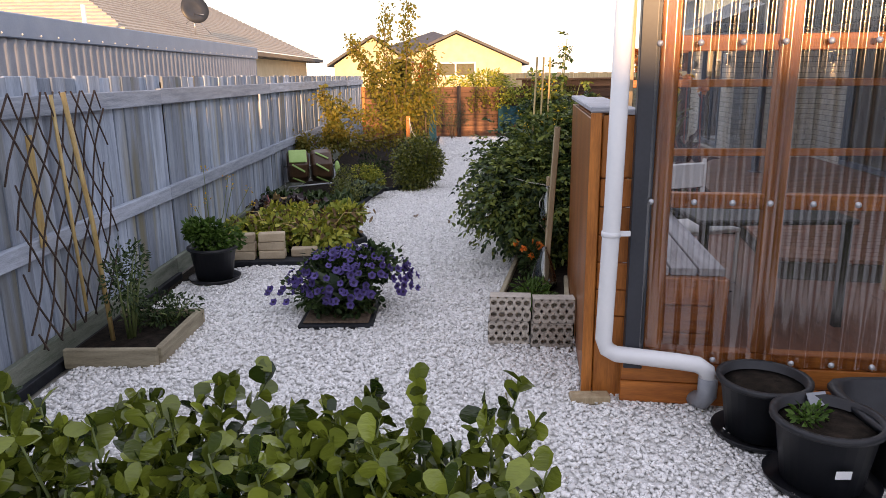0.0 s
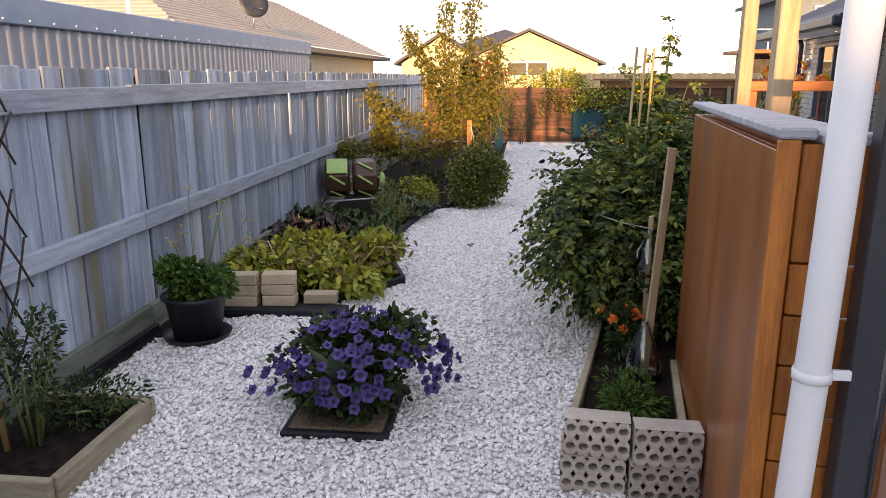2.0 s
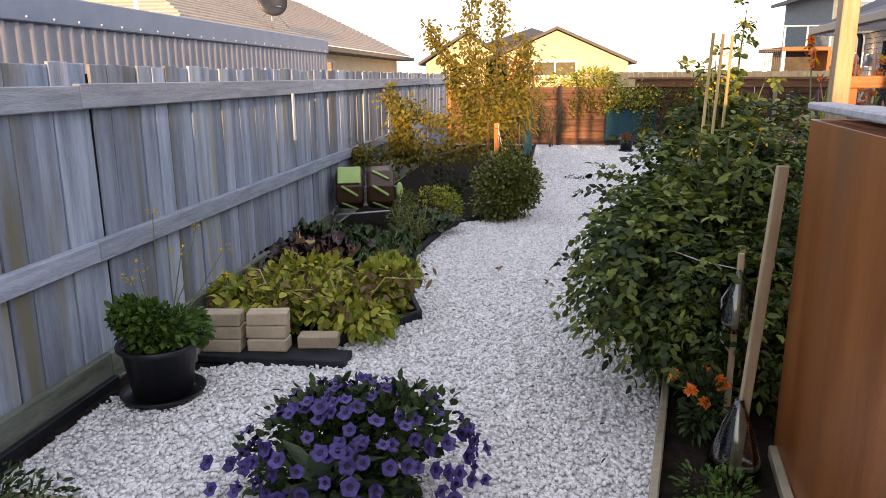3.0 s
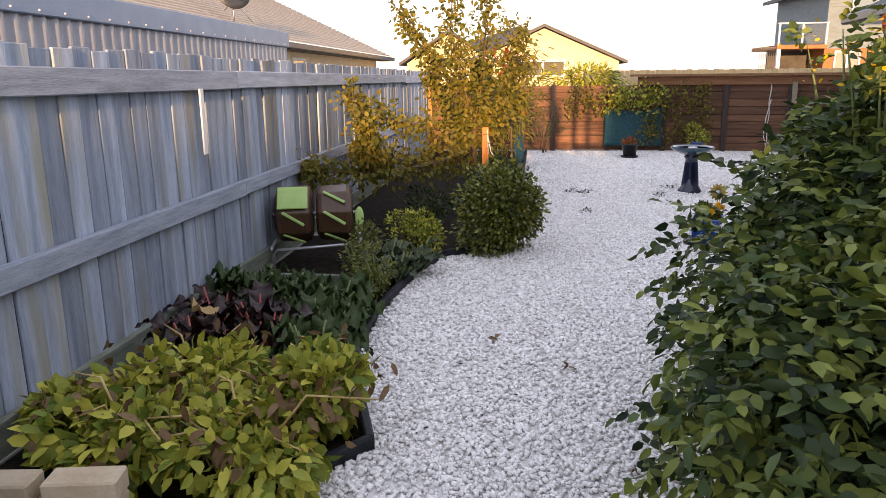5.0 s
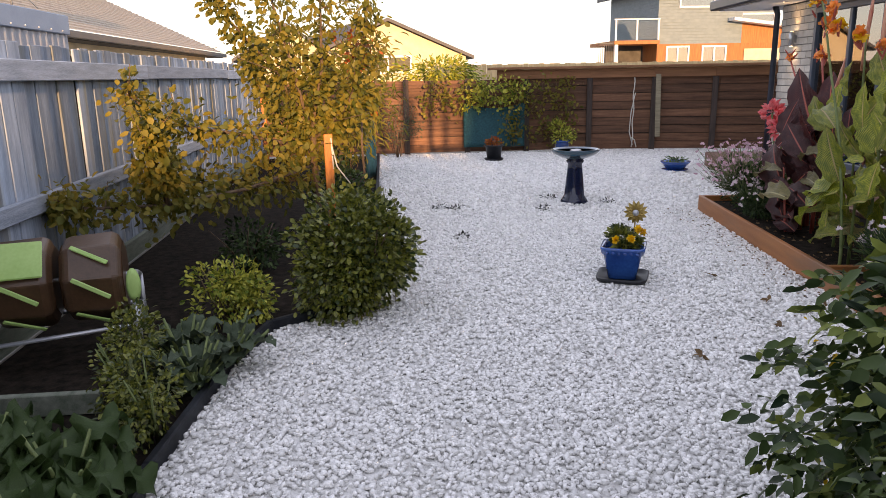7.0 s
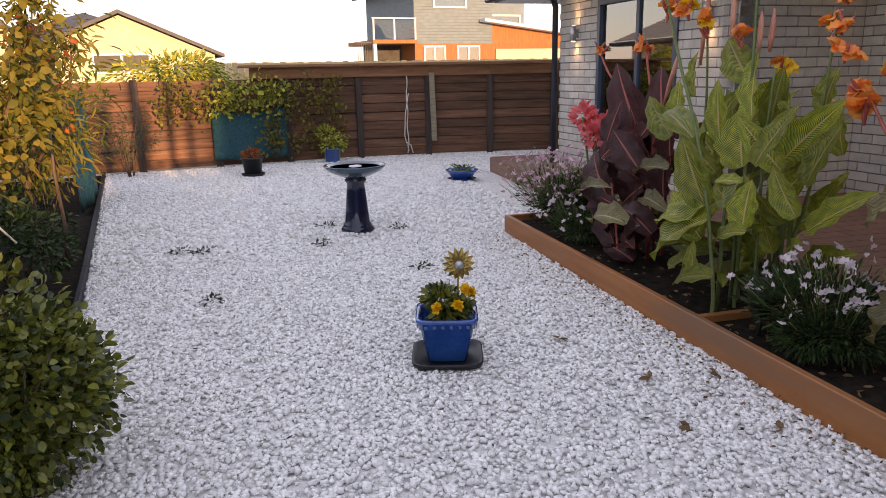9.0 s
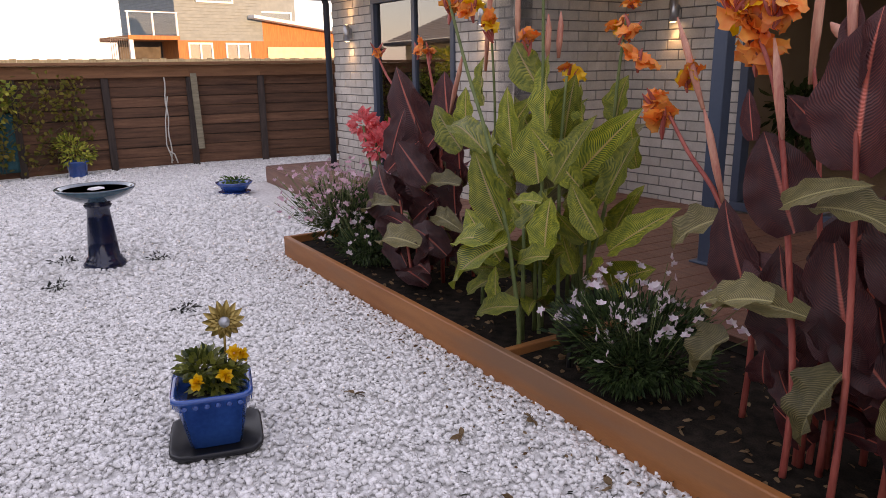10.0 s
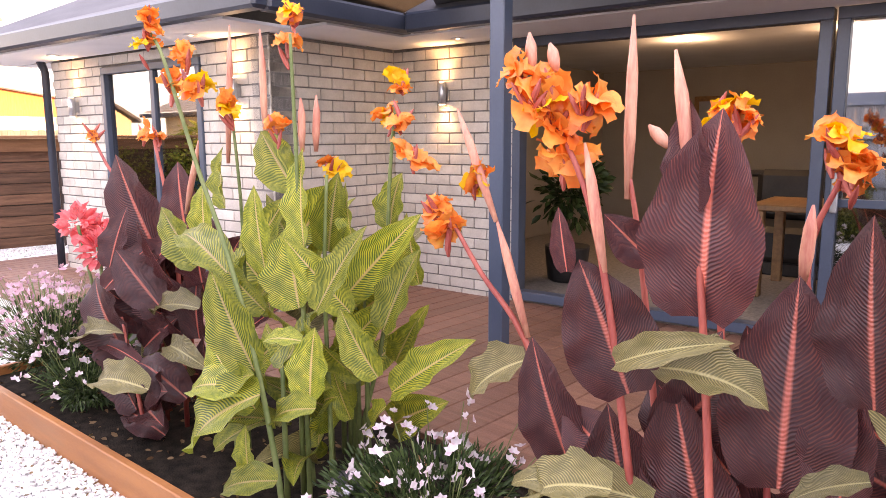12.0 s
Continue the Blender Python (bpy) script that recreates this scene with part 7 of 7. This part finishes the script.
def canna_flowers(e, places, big):
    base = e.matrix_basis.translation
    for s, t, z in places:
        c = in_bed(s, t + kr.uniform(-.03, .03), z) - base
        for k in range(2):
            o_ = new("flower", kr.choice(FLOWERS))
            o_.parent = e
            o_.matrix_basis = Matrix.Translation(c + Vector((kr.uniform(-.03, .03), kr.uniform(-.03, .03), kr.uniform(-.025, .025)))) @ pose(0, 0, 0, kr.uniform(-70, 50), kr.uniform(-60, 60), kr.uniform(0, 360)) @ Matrix.Scale(big * kr.uniform(0.65, 0.9), 4)
        for k in range(3):
            o_ = new("bud", BUD)
            o_.parent = e
            o_.matrix_basis = Matrix.Translation(c + Vector((0, 0, kr.uniform(-0.10, 0.0)))) @ pose(0, 0, 0, kr.uniform(10, 45), 0, kr.uniform(0, 360)) @ Matrix.Scale(kr.uniform(0.7, 1.0), 4)


def canna_spear(e, a, b):
    base = e.matrix_basis.translation
    p, q = in_bed(*a) - base, in_bed(*b) - base
    tubes("bud_spear", [([p, p.lerp(q, 0.35), p.lerp(q, 0.7) + Vector((0.004, 0, 0)), q], [0.008, 0.015, 0.014, 0.003])], SPEAR, e, n=8)


GREENL = "tall canna with yellow-striped green leaves and orange flowers"
DARKL = "tall canna with dark bronze leaves, red midribs and orange flowers"
green_canna = canna_clump(2.45, 0.35, GREENL)
canna_stalk(green_canna, [(2.74, 0.15, 0.08), (2.74, 0.15, 0.29), (2.62, 0.15, 0.77), (2.48, 0.15, 1.12), (2.33, 0.15, 1.4), (2.14, 0.15, 1.8), (2.05, 0.15, 1.91)], STEM, 0.012)
canna_stalk(green_canna, [(2.62, 0.38, 0.08), (2.62, 0.38, 0.3), (2.62, 0.38, 0.89), (2.61, 0.38, 1.48), (2.6, 0.38, 1.88)], STEM, 0.012)
canna_stalk(green_canna, [(2.63, 0.66, 0.08), (2.63, 0.66, 0.3), (2.77, 0.66, 0.77), (2.81, 0.66, 1.33), (2.85, 0.66, 1.64)], STEM, 0.012)
canna_stalk(green_canna, [(2.71, 0.42, 0.08), (2.71, 0.42, 0.36), (2.7, 0.42, 0.98), (2.73, 0.42, 1.38)], STEM, 0.012)
canna_stalk(green_canna, [(2.05, 0.5, 0.08), (2.05, 0.5, 0.2), (2.08, 0.5, 1.09), (2.04, 0.5, 1.62)], STEM, 0.012)
canna_leaves(green_canna, [((2.62, 0.15, 0.69), (2.45, 0.15, 1.05), 0.52), ((2.48, 0.15, 1.03), (1.93, 0.15, 1.16), 0.42), ((2.72, 0.1, 0.64), (2.34, 0.1, 0.33), 0.5), ((2.64, 0.12, 0.63), (2.07, 0.12, 0.48), 0.36), ((2.66, 0.08, 0.33), (2.67, 0.08, 0.53), 0.5), ((2.85, 0.06, 0.38), (2.56, 0.06, 0.25), 0.4), ((2.89, 0.15, 0.85), (2.74, 0.15, 0.83), 0.5)], "green")
canna_leaves(green_canna, [((2.62, 0.36, 0.88), (2.5, 0.36, 1.19), 0.75), ((2.66, 0.36, 1.12), (2.62, 0.36, 1.48), 0.48), ((2.5, 0.45, 1.32), (2.27, 0.45, 1.54), 0.6), ((2.17, 0.36, 1.23), (2.15, 0.36, 1.48), 0.55), ((2.8, 0.25, 0.6), (2.76, 0.25, 0.84), 0.68), ((2.89, 0.2, 0.6), (2.63, 0.2, 0.45), 0.4), ((2.42, 0.36, 1.0), (2.34, 0.36, 1.33), 0.42), ((2.01, 0.36, 1.07), (1.93, 0.36, 1.32), 0.5)], "green")
canna_leaves(green_canna, [((2.68, 0.46, 1.09), (2.75, 0.46, 1.39), 0.5), ((2.67, 0.55, 0.9), (3.01, 0.55, 1.24), 0.42), ((2.96, 0.46, 0.83), (3.08, 0.46, 1.13), 0.5), ((2.99, 0.4, 0.68), (2.82, 0.4, 0.91), 0.52), ((2.56, 0.58, 0.77), (2.78, 0.58, 1.0), 0.55), ((3.0, 0.46, 0.61), (3.33, 0.46, 0.85), 0.38), ((2.78, 0.46, 0.45), (2.69, 0.46, 0.65), 0.5), ((2.97, 0.46, 0.55), (2.84, 0.46, 0.37), 0.5), ((2.82, 0.46, 1.12), (2.76, 0.46, 1.35), 0.5)], "green")
canna_leaves(green_canna, [((2.79, 0.68, 1.16), (2.83, 0.68, 1.38), 0.65), ((2.94, 0.68, 0.96), (2.87, 0.68, 1.23), 0.5), ((2.9, 0.68, 0.76), (2.96, 0.68, 0.88), 0.5), ((2.69, 0.68, 0.98), (2.57, 0.68, 1.16), 0.5), ((2.81, 0.68, 0.63), (2.96, 0.68, 0.84), 0.45), ((2.01, 0.68, 0.69), (1.9, 0.68, 1.0), 0.5), ((2.61, 0.68, 0.59), (2.75, 0.68, 0.81), 0.5)], "green")
canna_flowers(green_canna, [(2.04, 0.15, 1.95), (2.05, 0.15, 1.85), (2.29, 0.15, 1.8), (2.36, 0.15, 1.68), (2.16, 0.15, 1.71)], 0.9)
canna_flowers(green_canna, [(2.55, 0.42, 1.96), (2.56, 0.42, 1.85), (2.48, 0.42, 1.56), (2.19, 0.42, 1.63)], 0.9)
canna_flowers(green_canna, [(2.86, 0.66, 1.7), (2.89, 0.66, 1.58), (2.78, 0.66, 1.61), (2.45, 0.66, 1.39)], 0.95)
canna_spear(green_canna, (1.92, 0.55, 1.4), (1.98, 0.55, 1.99))
canna_spear(green_canna, (2.27, 0.5, 1.5), (2.26, 0.5, 1.94))
canna_spear(green_canna, (2.58, 0.5, 1.46), (2.59, 0.5, 1.67))
canna_spear(green_canna, (2.56, 0.45, 1.46), (2.56, 0.45, 1.66))
canna_fill(green_canna, "green", 2.05, 2.85, 0.25, 0.8, 0.2, 1.05, 44, 0.36)
bronze_canna = canna_clump(1.6, 0.45, DARKL)
canna_stalk(bronze_canna, [(1.31, 0.55, 0.08), (1.15, 0.55, 1.0), (0.76, 0.55, 1.37), (0.61, 0.55, 1.53)], RED_STEM, 0.013)
canna_stalk(bronze_canna, [(1.52, 0.5, 0.08), (1.52, 0.5, 0.95), (1.38, 0.5, 1.5)], RED_STEM, 0.014)
canna_stalk(bronze_canna, [(1.54, 0.28, 0.08), (1.37, 0.28, 0.66)], RED_STEM, 0.012)
canna_leaves(bronze_canna, [((1.44, 0.5, 0.83), (1.06, 0.5, 1.43), 0.5), ((1.63, 0.5, 1.02), (1.51, 0.5, 1.4), 0.5), ((1.23, 0.5, 0.84), (0.7, 0.5, 1.05), 0.5), ((1.6, 0.5, 0.64), (1.11, 0.5, 0.99), 0.6), ((1.68, 0.5, 0.56), (1.65, 0.5, 0.91), 0.55), ((1.75, 0.5, 0.32), (1.77, 0.5, 0.6), 0.5), ((1.36, 0.5, 0.62), (0.87, 0.5, 0.92), 0.5), ((1.49, 0.5, 0.35), (1.58, 0.5, 0.71), 0.5)], "bronze")
canna_leaves(bronze_canna, [((1.38, 0.28, 0.48), (0.99, 0.28, 0.8), 0.55), ((1.53, 0.28, 0.46), (0.25, 0.28, 0.42), 0.25), ((1.45, 0.28, 0.21), (1.11, 0.28, 0.52), 0.5), ((1.71, 0.28, 0.15), (1.18, 0.28, 0.14), 0.42), ((1.92, 0.28, 0.38), (1.58, 0.28, 0.48), 0.5), ((1.6, 0.28, 0.21), (1.79, 0.28, 0.52), 0.5)], "bronze")
canna_leaves(bronze_canna, [((1.84, 0.15, 0.44), (0.74, 0.15, 0.24), 0.36), ((1.06, 0.2, 0.51), (1.67, 0.2, 0.65), 0.32), ((2.03, 0.3, 0.8), (1.57, 0.3, 0.69), 0.34), ((1.77, 0.3, 0.59), (2.08, 0.3, 0.53), 0.4)], "olive")
canna_flowers(bronze_canna, [(0.66, 0.53, 1.54), (1.2, 0.53, 1.55), (1.38, 0.53, 1.53)], 0.8)
canna_spear(bronze_canna, (1.63, 0.5, 1.16), (1.77, 0.5, 1.5))
canna_fill(bronze_canna, "bronze", 1.2, 1.75, 0.2, 0.75, 0.2, 0.95, 40, 0.34)
tall_bronze_canna = canna_clump(4.05, 0.3, DARKL)
canna_stalk(tall_bronze_canna, [(4.07, 0.2, 0.08), (4.07, 0.2, 0.43), (4.0, 0.2, 0.91), (3.95, 0.2, 1.19), (3.89, 0.2, 1.4), (3.8, 0.2, 1.57)], RED_STEM, 0.0125)
canna_stalk(tall_bronze_canna, [(4.24, 0.18, 0.08), (4.24, 0.18, 0.52), (4.19, 0.18, 1.14), (4.15, 0.18, 1.41)], RED_STEM, 0.0125)
canna_stalk(tall_bronze_canna, [(4.07, 0.35, 0.08), (4.07, 0.35, 0.43), (3.98, 0.35, 1.16), (3.93, 0.35, 1.43)], RED_STEM, 0.012)
canna_stalk(tall_bronze_canna, [(3.74, 0.45, 0.08), (3.74, 0.45, 0.52), (3.57, 0.45, 0.91), (3.4, 0.45, 1.1), (3.26, 0.45, 1.29)], RED_STEM, 0.013)
canna_stalk(tall_bronze_canna, [(4.33, 0.3, 0.08), (4.33, 0.3, 0.42), (4.29, 0.3, 1.03)], RED_STEM, 0.0125)
canna_stalk(tall_bronze_canna, [(4.4, 0.75, 0.08), (4.4, 0.75, 0.53), (4.26, 0.75, 1.13), (4.32, 0.75, 1.4)], RED_STEM, 0.014)
canna_stalk(tall_bronze_canna, [(4.17, 0.6, 0.08), (4.17, 0.6, 0.35), (4.08, 0.6, 1.13), (4.08, 0.6, 1.53)], RED_STEM, 0.014)
canna_leaves(tall_bronze_canna, [((4.18, 0.2, 1.13), (4.21, 0.2, 1.57), 0.55), ((4.17, 0.16, 1.36), (4.14, 0.16, 1.59), 0.5), ((4.02, 0.2, 0.92), (3.87, 0.2, 1.22), 0.66), ((4.02, 0.3, 1.22), (3.91, 0.3, 1.33), 0.65), ((4.52, 0.15, 1.02), (4.5, 0.15, 1.38), 0.5), ((3.85, 0.2, 1.19), (3.84, 0.2, 1.35), 0.4)], "bronze")
canna_leaves(tall_bronze_canna, [((4.34, 0.27, 0.76), (4.34, 0.27, 1.22), 0.56), ((3.79, 0.35, 0.61), (3.66, 0.35, 0.96), 0.5), ((4.04, 0.27, 0.46), (3.94, 0.27, 0.86), 0.55), ((4.21, 0.27, 0.53), (4.1, 0.27, 0.95), 0.55), ((4.23, 0.45, 0.89), (4.21, 0.45, 1.07), 0.55), ((4.46, 0.27, 0.76), (4.44, 0.27, 1.07), 0.5), ((4.31, 0.27, 0.57), (4.24, 0.27, 0.77), 0.5)], "bronze")
canna_leaves(tall_bronze_canna, [((4.03, 0.11, 1.02), (4.28, 0.11, 1.11), 0.34), ((4.13, 0.11, 1.03), (4.34, 0.11, 0.97), 0.55), ((4.03, 0.11, 0.72), (3.79, 0.11, 0.59), 0.45), ((4.53, 0.11, 0.9), (4.4, 0.11, 0.82), 0.36)], "olive")
canna_leaves(tall_bronze_canna, [((3.61, 0.4, 0.87), (3.44, 0.4, 0.72), 0.6)], "olive")
canna_leaves(tall_bronze_canna, [((4.09, 0.2, 0.67), (3.72, 0.2, 0.61), 0.3), ((3.83, 0.2, 0.52), (3.69, 0.2, 0.32), 0.65), ((4.22, 0.2, 0.53), (4.13, 0.2, 0.25), 0.62), ((4.39, 0.2, 0.38), (4.48, 0.2, 0.68), 0.5)], "olive")
canna_flowers(tall_bronze_canna, [(3.71, 0.2, 1.68), (3.81, 0.2, 1.62), (3.89, 0.2, 1.59), (3.8, 0.2, 1.55), (3.82, 0.2, 1.46), (3.75, 0.2, 1.58)], 1.15)
canna_flowers(tall_bronze_canna, [(3.25, 0.45, 1.3), (3.36, 0.45, 1.37), (3.12, 0.45, 1.45), (3.28, 0.45, 1.22)], 1.0)
canna_flowers(tall_bronze_canna, [(4.08, 0.6, 1.56), (4.12, 0.6, 1.56), (4.04, 0.6, 1.55)], 1.0)
canna_flowers(tall_bronze_canna, [(4.3, 0.75, 1.5), (4.33, 0.75, 1.46), (4.35, 0.75, 1.41)], 1.1)
canna_spear(tall_bronze_canna, (3.95, 0.2, 1.2), (3.89, 0.2, 1.5))
canna_spear(tall_bronze_canna, (4.16, 0.17, 1.4), (4.11, 0.17, 1.69))
canna_spear(tall_bronze_canna, (3.93, 0.35, 1.36), (3.93, 0.35, 1.8))
canna_spear(tall_bronze_canna, (3.58, 0.45, 0.92), (3.46, 0.45, 1.27))
canna_spear(tall_bronze_canna, (3.46, 0.45, 1.26), (3.31, 0.45, 1.6))
canna_spear(tall_bronze_canna, (4.34, 0.35, 1.2), (4.35, 0.35, 1.37))
canna_spear(tall_bronze_canna, (4.05, 0.3, 1.49), (4.0, 0.3, 1.54))
canna_spear(tall_bronze_canna, (3.71, 0.25, 1.67), (3.7, 0.25, 1.77))
canna_spear(tall_bronze_canna, (3.78, 0.25, 1.67), (3.76, 0.25, 1.74))
canna_fill(tall_bronze_canna, "bronze", 4.05, 4.75, 0.25, 0.8, 0.25, 0.85, 28, 0.34)
canna_fill(tall_bronze_canna, "bronze", 3.9, 4.7, 0.18, 0.6, 0.16, 0.4, 20, 0.24)


def gaura(s, t, R, h, n, nf, seed, label, petal):
    q = in_bed(s, t)
    e = empty("gaura", Matrix.Translation(q), label, "flower", "white flowers in the planter")
    p, o_ = blob_points((0, 0, h * 0.42), (R, R, h * 0.5), n, seed=seed, lumps=12)
    k = p[:, 2] > 0
    leaf_cloud("foliage", p[k], o_[k] + np.array([0, 0, .3]), 0.045, 0.011, L_DARK, e)
    r = np.random.default_rng(seed)
    pv, pf = [], []
    for i in range(4):
        m = pose(0, 0, 0, 20, 0, 50 * i - 75)
        pv += [tuple(m @ Vector(c)) for c in ((0, 0.001, 0), (-0.008, 0.014, 0.002), (0, 0.024, 0), (0.008, 0.014, 0.002))]
        pf.append((4 * i, 4 * i + 3, 4 * i + 2, 4 * i + 1))
    me = bpy.data.meshes.new("bloom")
    me.from_pydata(pv, [], pf)
    me.materials.append(petal)
    for k in range(nf):
        a, rad = r.uniform(0, 6.283), R * r.uniform(0.2, 1.15)
        tp = np.array([math.cos(a) * rad, math.sin(a) * rad, h * r.uniform(0.5, 1.05)])
        tubes("flower_stem", [([(tp[0] * .4, tp[1] * .4, h * 0.3), tuple(tp * np.array([.8, .8, .8])), tuple(tp)], 0.002)], STEM, e, n=3)
        for j in range(2 if nf < 100 else 1):
            o_ = new("bloom", me)
            o_.parent = e
            o_.matrix_basis = Matrix.Translation(tp + r.normal(0, 0.02, 3)) @ pose(0, 0, 0, r.uniform(20, 100), r.uniform(-40, 40), r.uniform(0, 360)) @ Matrix.Scale(r.uniform(0.9, 1.4), 4)
    return e


gaura(3.32, 0.34, 0.40, 0.46, 3800, 60, 211, "low bushy gaura with small white flowers", PETAL_WHITE)
gaura(0.42, 0.32, 0.44, 0.6, 2800, 280, 212, "bushy gaura covered in pale pink flowers", PETAL_PINK)
gaura(0.95, 0.26, 0.26, 0.34, 1500, 30, 213, "low dark green gaura with few white flowers", PETAL_WHITE)
rf = empty("amaryllis", Matrix.Translation(in_bed(0.55, 0.60)), "strap-leaved plant with coral pink flower clusters", "flower")
STRAP = [big_leaf_mesh("leaf", L_PARSLEY, length=0.55, width=0.06, curl=c) for c in (0.9, 1.4)]
for k in range(18):
    o = new("leaf", STRAP[k % 2])
    o.parent = rf
    o.matrix_basis = pose(0, 0, 0.1, 65 - (k % 4) * 8, 0, 137 * k)
for k in range(5):
    tx, ty, tz = 0.13 * math.cos(k * 1.3), 0.13 * math.sin(k * 1.3), 0.78 + 0.07 * (k % 3)
    tubes("stalk", [([(0, 0, 0), (tx, ty, tz)], 0.009)], STEM, rf)
    d = unit(rng.normal(0, 1, (80, 3)) + np.array([0, 0, 0.3]))
    leaf_cloud("petals", np.array([tx, ty, tz]) + d * 0.055, d, 0.08, 0.05, PETAL_CORAL, rf)
sl_ = empty("garden_spotlight", Matrix.Translation(in_bed(3.02, 0.22)), "black garden spotlight with glass face in the planter", "garden light")
tubes("spike", [([(0, 0, -0.05), (0, 0, 0.16)], 0.012)], BLACK_FURN, sl_)
lathe("body", [(0.045, -0.09), (0.06, -0.06), (0.062, 0.06), (0.07, 0.065), (0.07, 0.08), (0.06, 0.08)], BLACK_FURN, sl_).matrix_basis = pose(0, 0, 0.2, 20, -25, 0)
lathe("lens", [(0.001, 0.079), (0.06, 0.079), (0.001, 0.084)], GLASS, sl_).matrix_basis = pose(0, 0, 0.2, 20, -25, 0)

# ---- litter ----
lr = np.random.default_rng(77)
n = 420
s_ = lr.uniform(0, 5.5, n)
off = -np.abs(lr.normal(0, 0.16, n)) - 0.02
q_ = np.array([pmx @ Vector((a, b, 0.024)) for a, b in zip(s_, off)])
lit = leaf_cloud("leaf_litter", q_, lr.normal(0, 1, (n, 3)) * np.array([1, 1, 0.15]), 0.022, 0.012, L_DRY)
tagged(lit, "small dry brown litter on gravel beside the planter", "litter", kind="stuff")
n = 500
q_ = np.array([pmx @ Vector((a, b, 0.115)) for a, b in zip(lr.uniform(0.1, 5.8, n), lr.uniform(0.06, 0.9, n))])
lit = leaf_cloud("mulch", q_, lr.normal(0, 1, (n, 3)) * np.array([1, 1, 0.2]), 0.04, 0.02, L_DRY)
tagged(lit, "brown bark mulch and dead leaves on planter soil", "mulch", kind="stuff")
n = 220
q_ = np.stack([lr.uniform(-0.6, 2.6, n), lr.uniform(4.5, 15, n), np.full(n, 0.024)], 1)
lit = leaf_cloud("twig_litter", q_, lr.normal(0, 1, (n, 3)) * np.array([1, 1, 0.1]), 0.03, 0.008, L_WEED)
tagged(lit, "dark twig bits scattered on the white gravel", "litter", kind="stuff")

# ---- house walls of single bricks ----
brick_wall("wall_house_a", (-1.37, 0.0), 0, 3.27, 0.0, 2.25, [(0.82, 2.32, 0.30, 2.14)], "pale grey brick house wall beside the window")
w2 = brick_wall("wall_house_b", (0.0, 0.0), 90, 1.37, 0.16, 2.25, [], "pale grey brick return wall")
brick_wall("wall_house_c", (0.0, -1.22), 0, 1.22, 0.16, 2.25, [], "pale grey brick wall with a wall light")
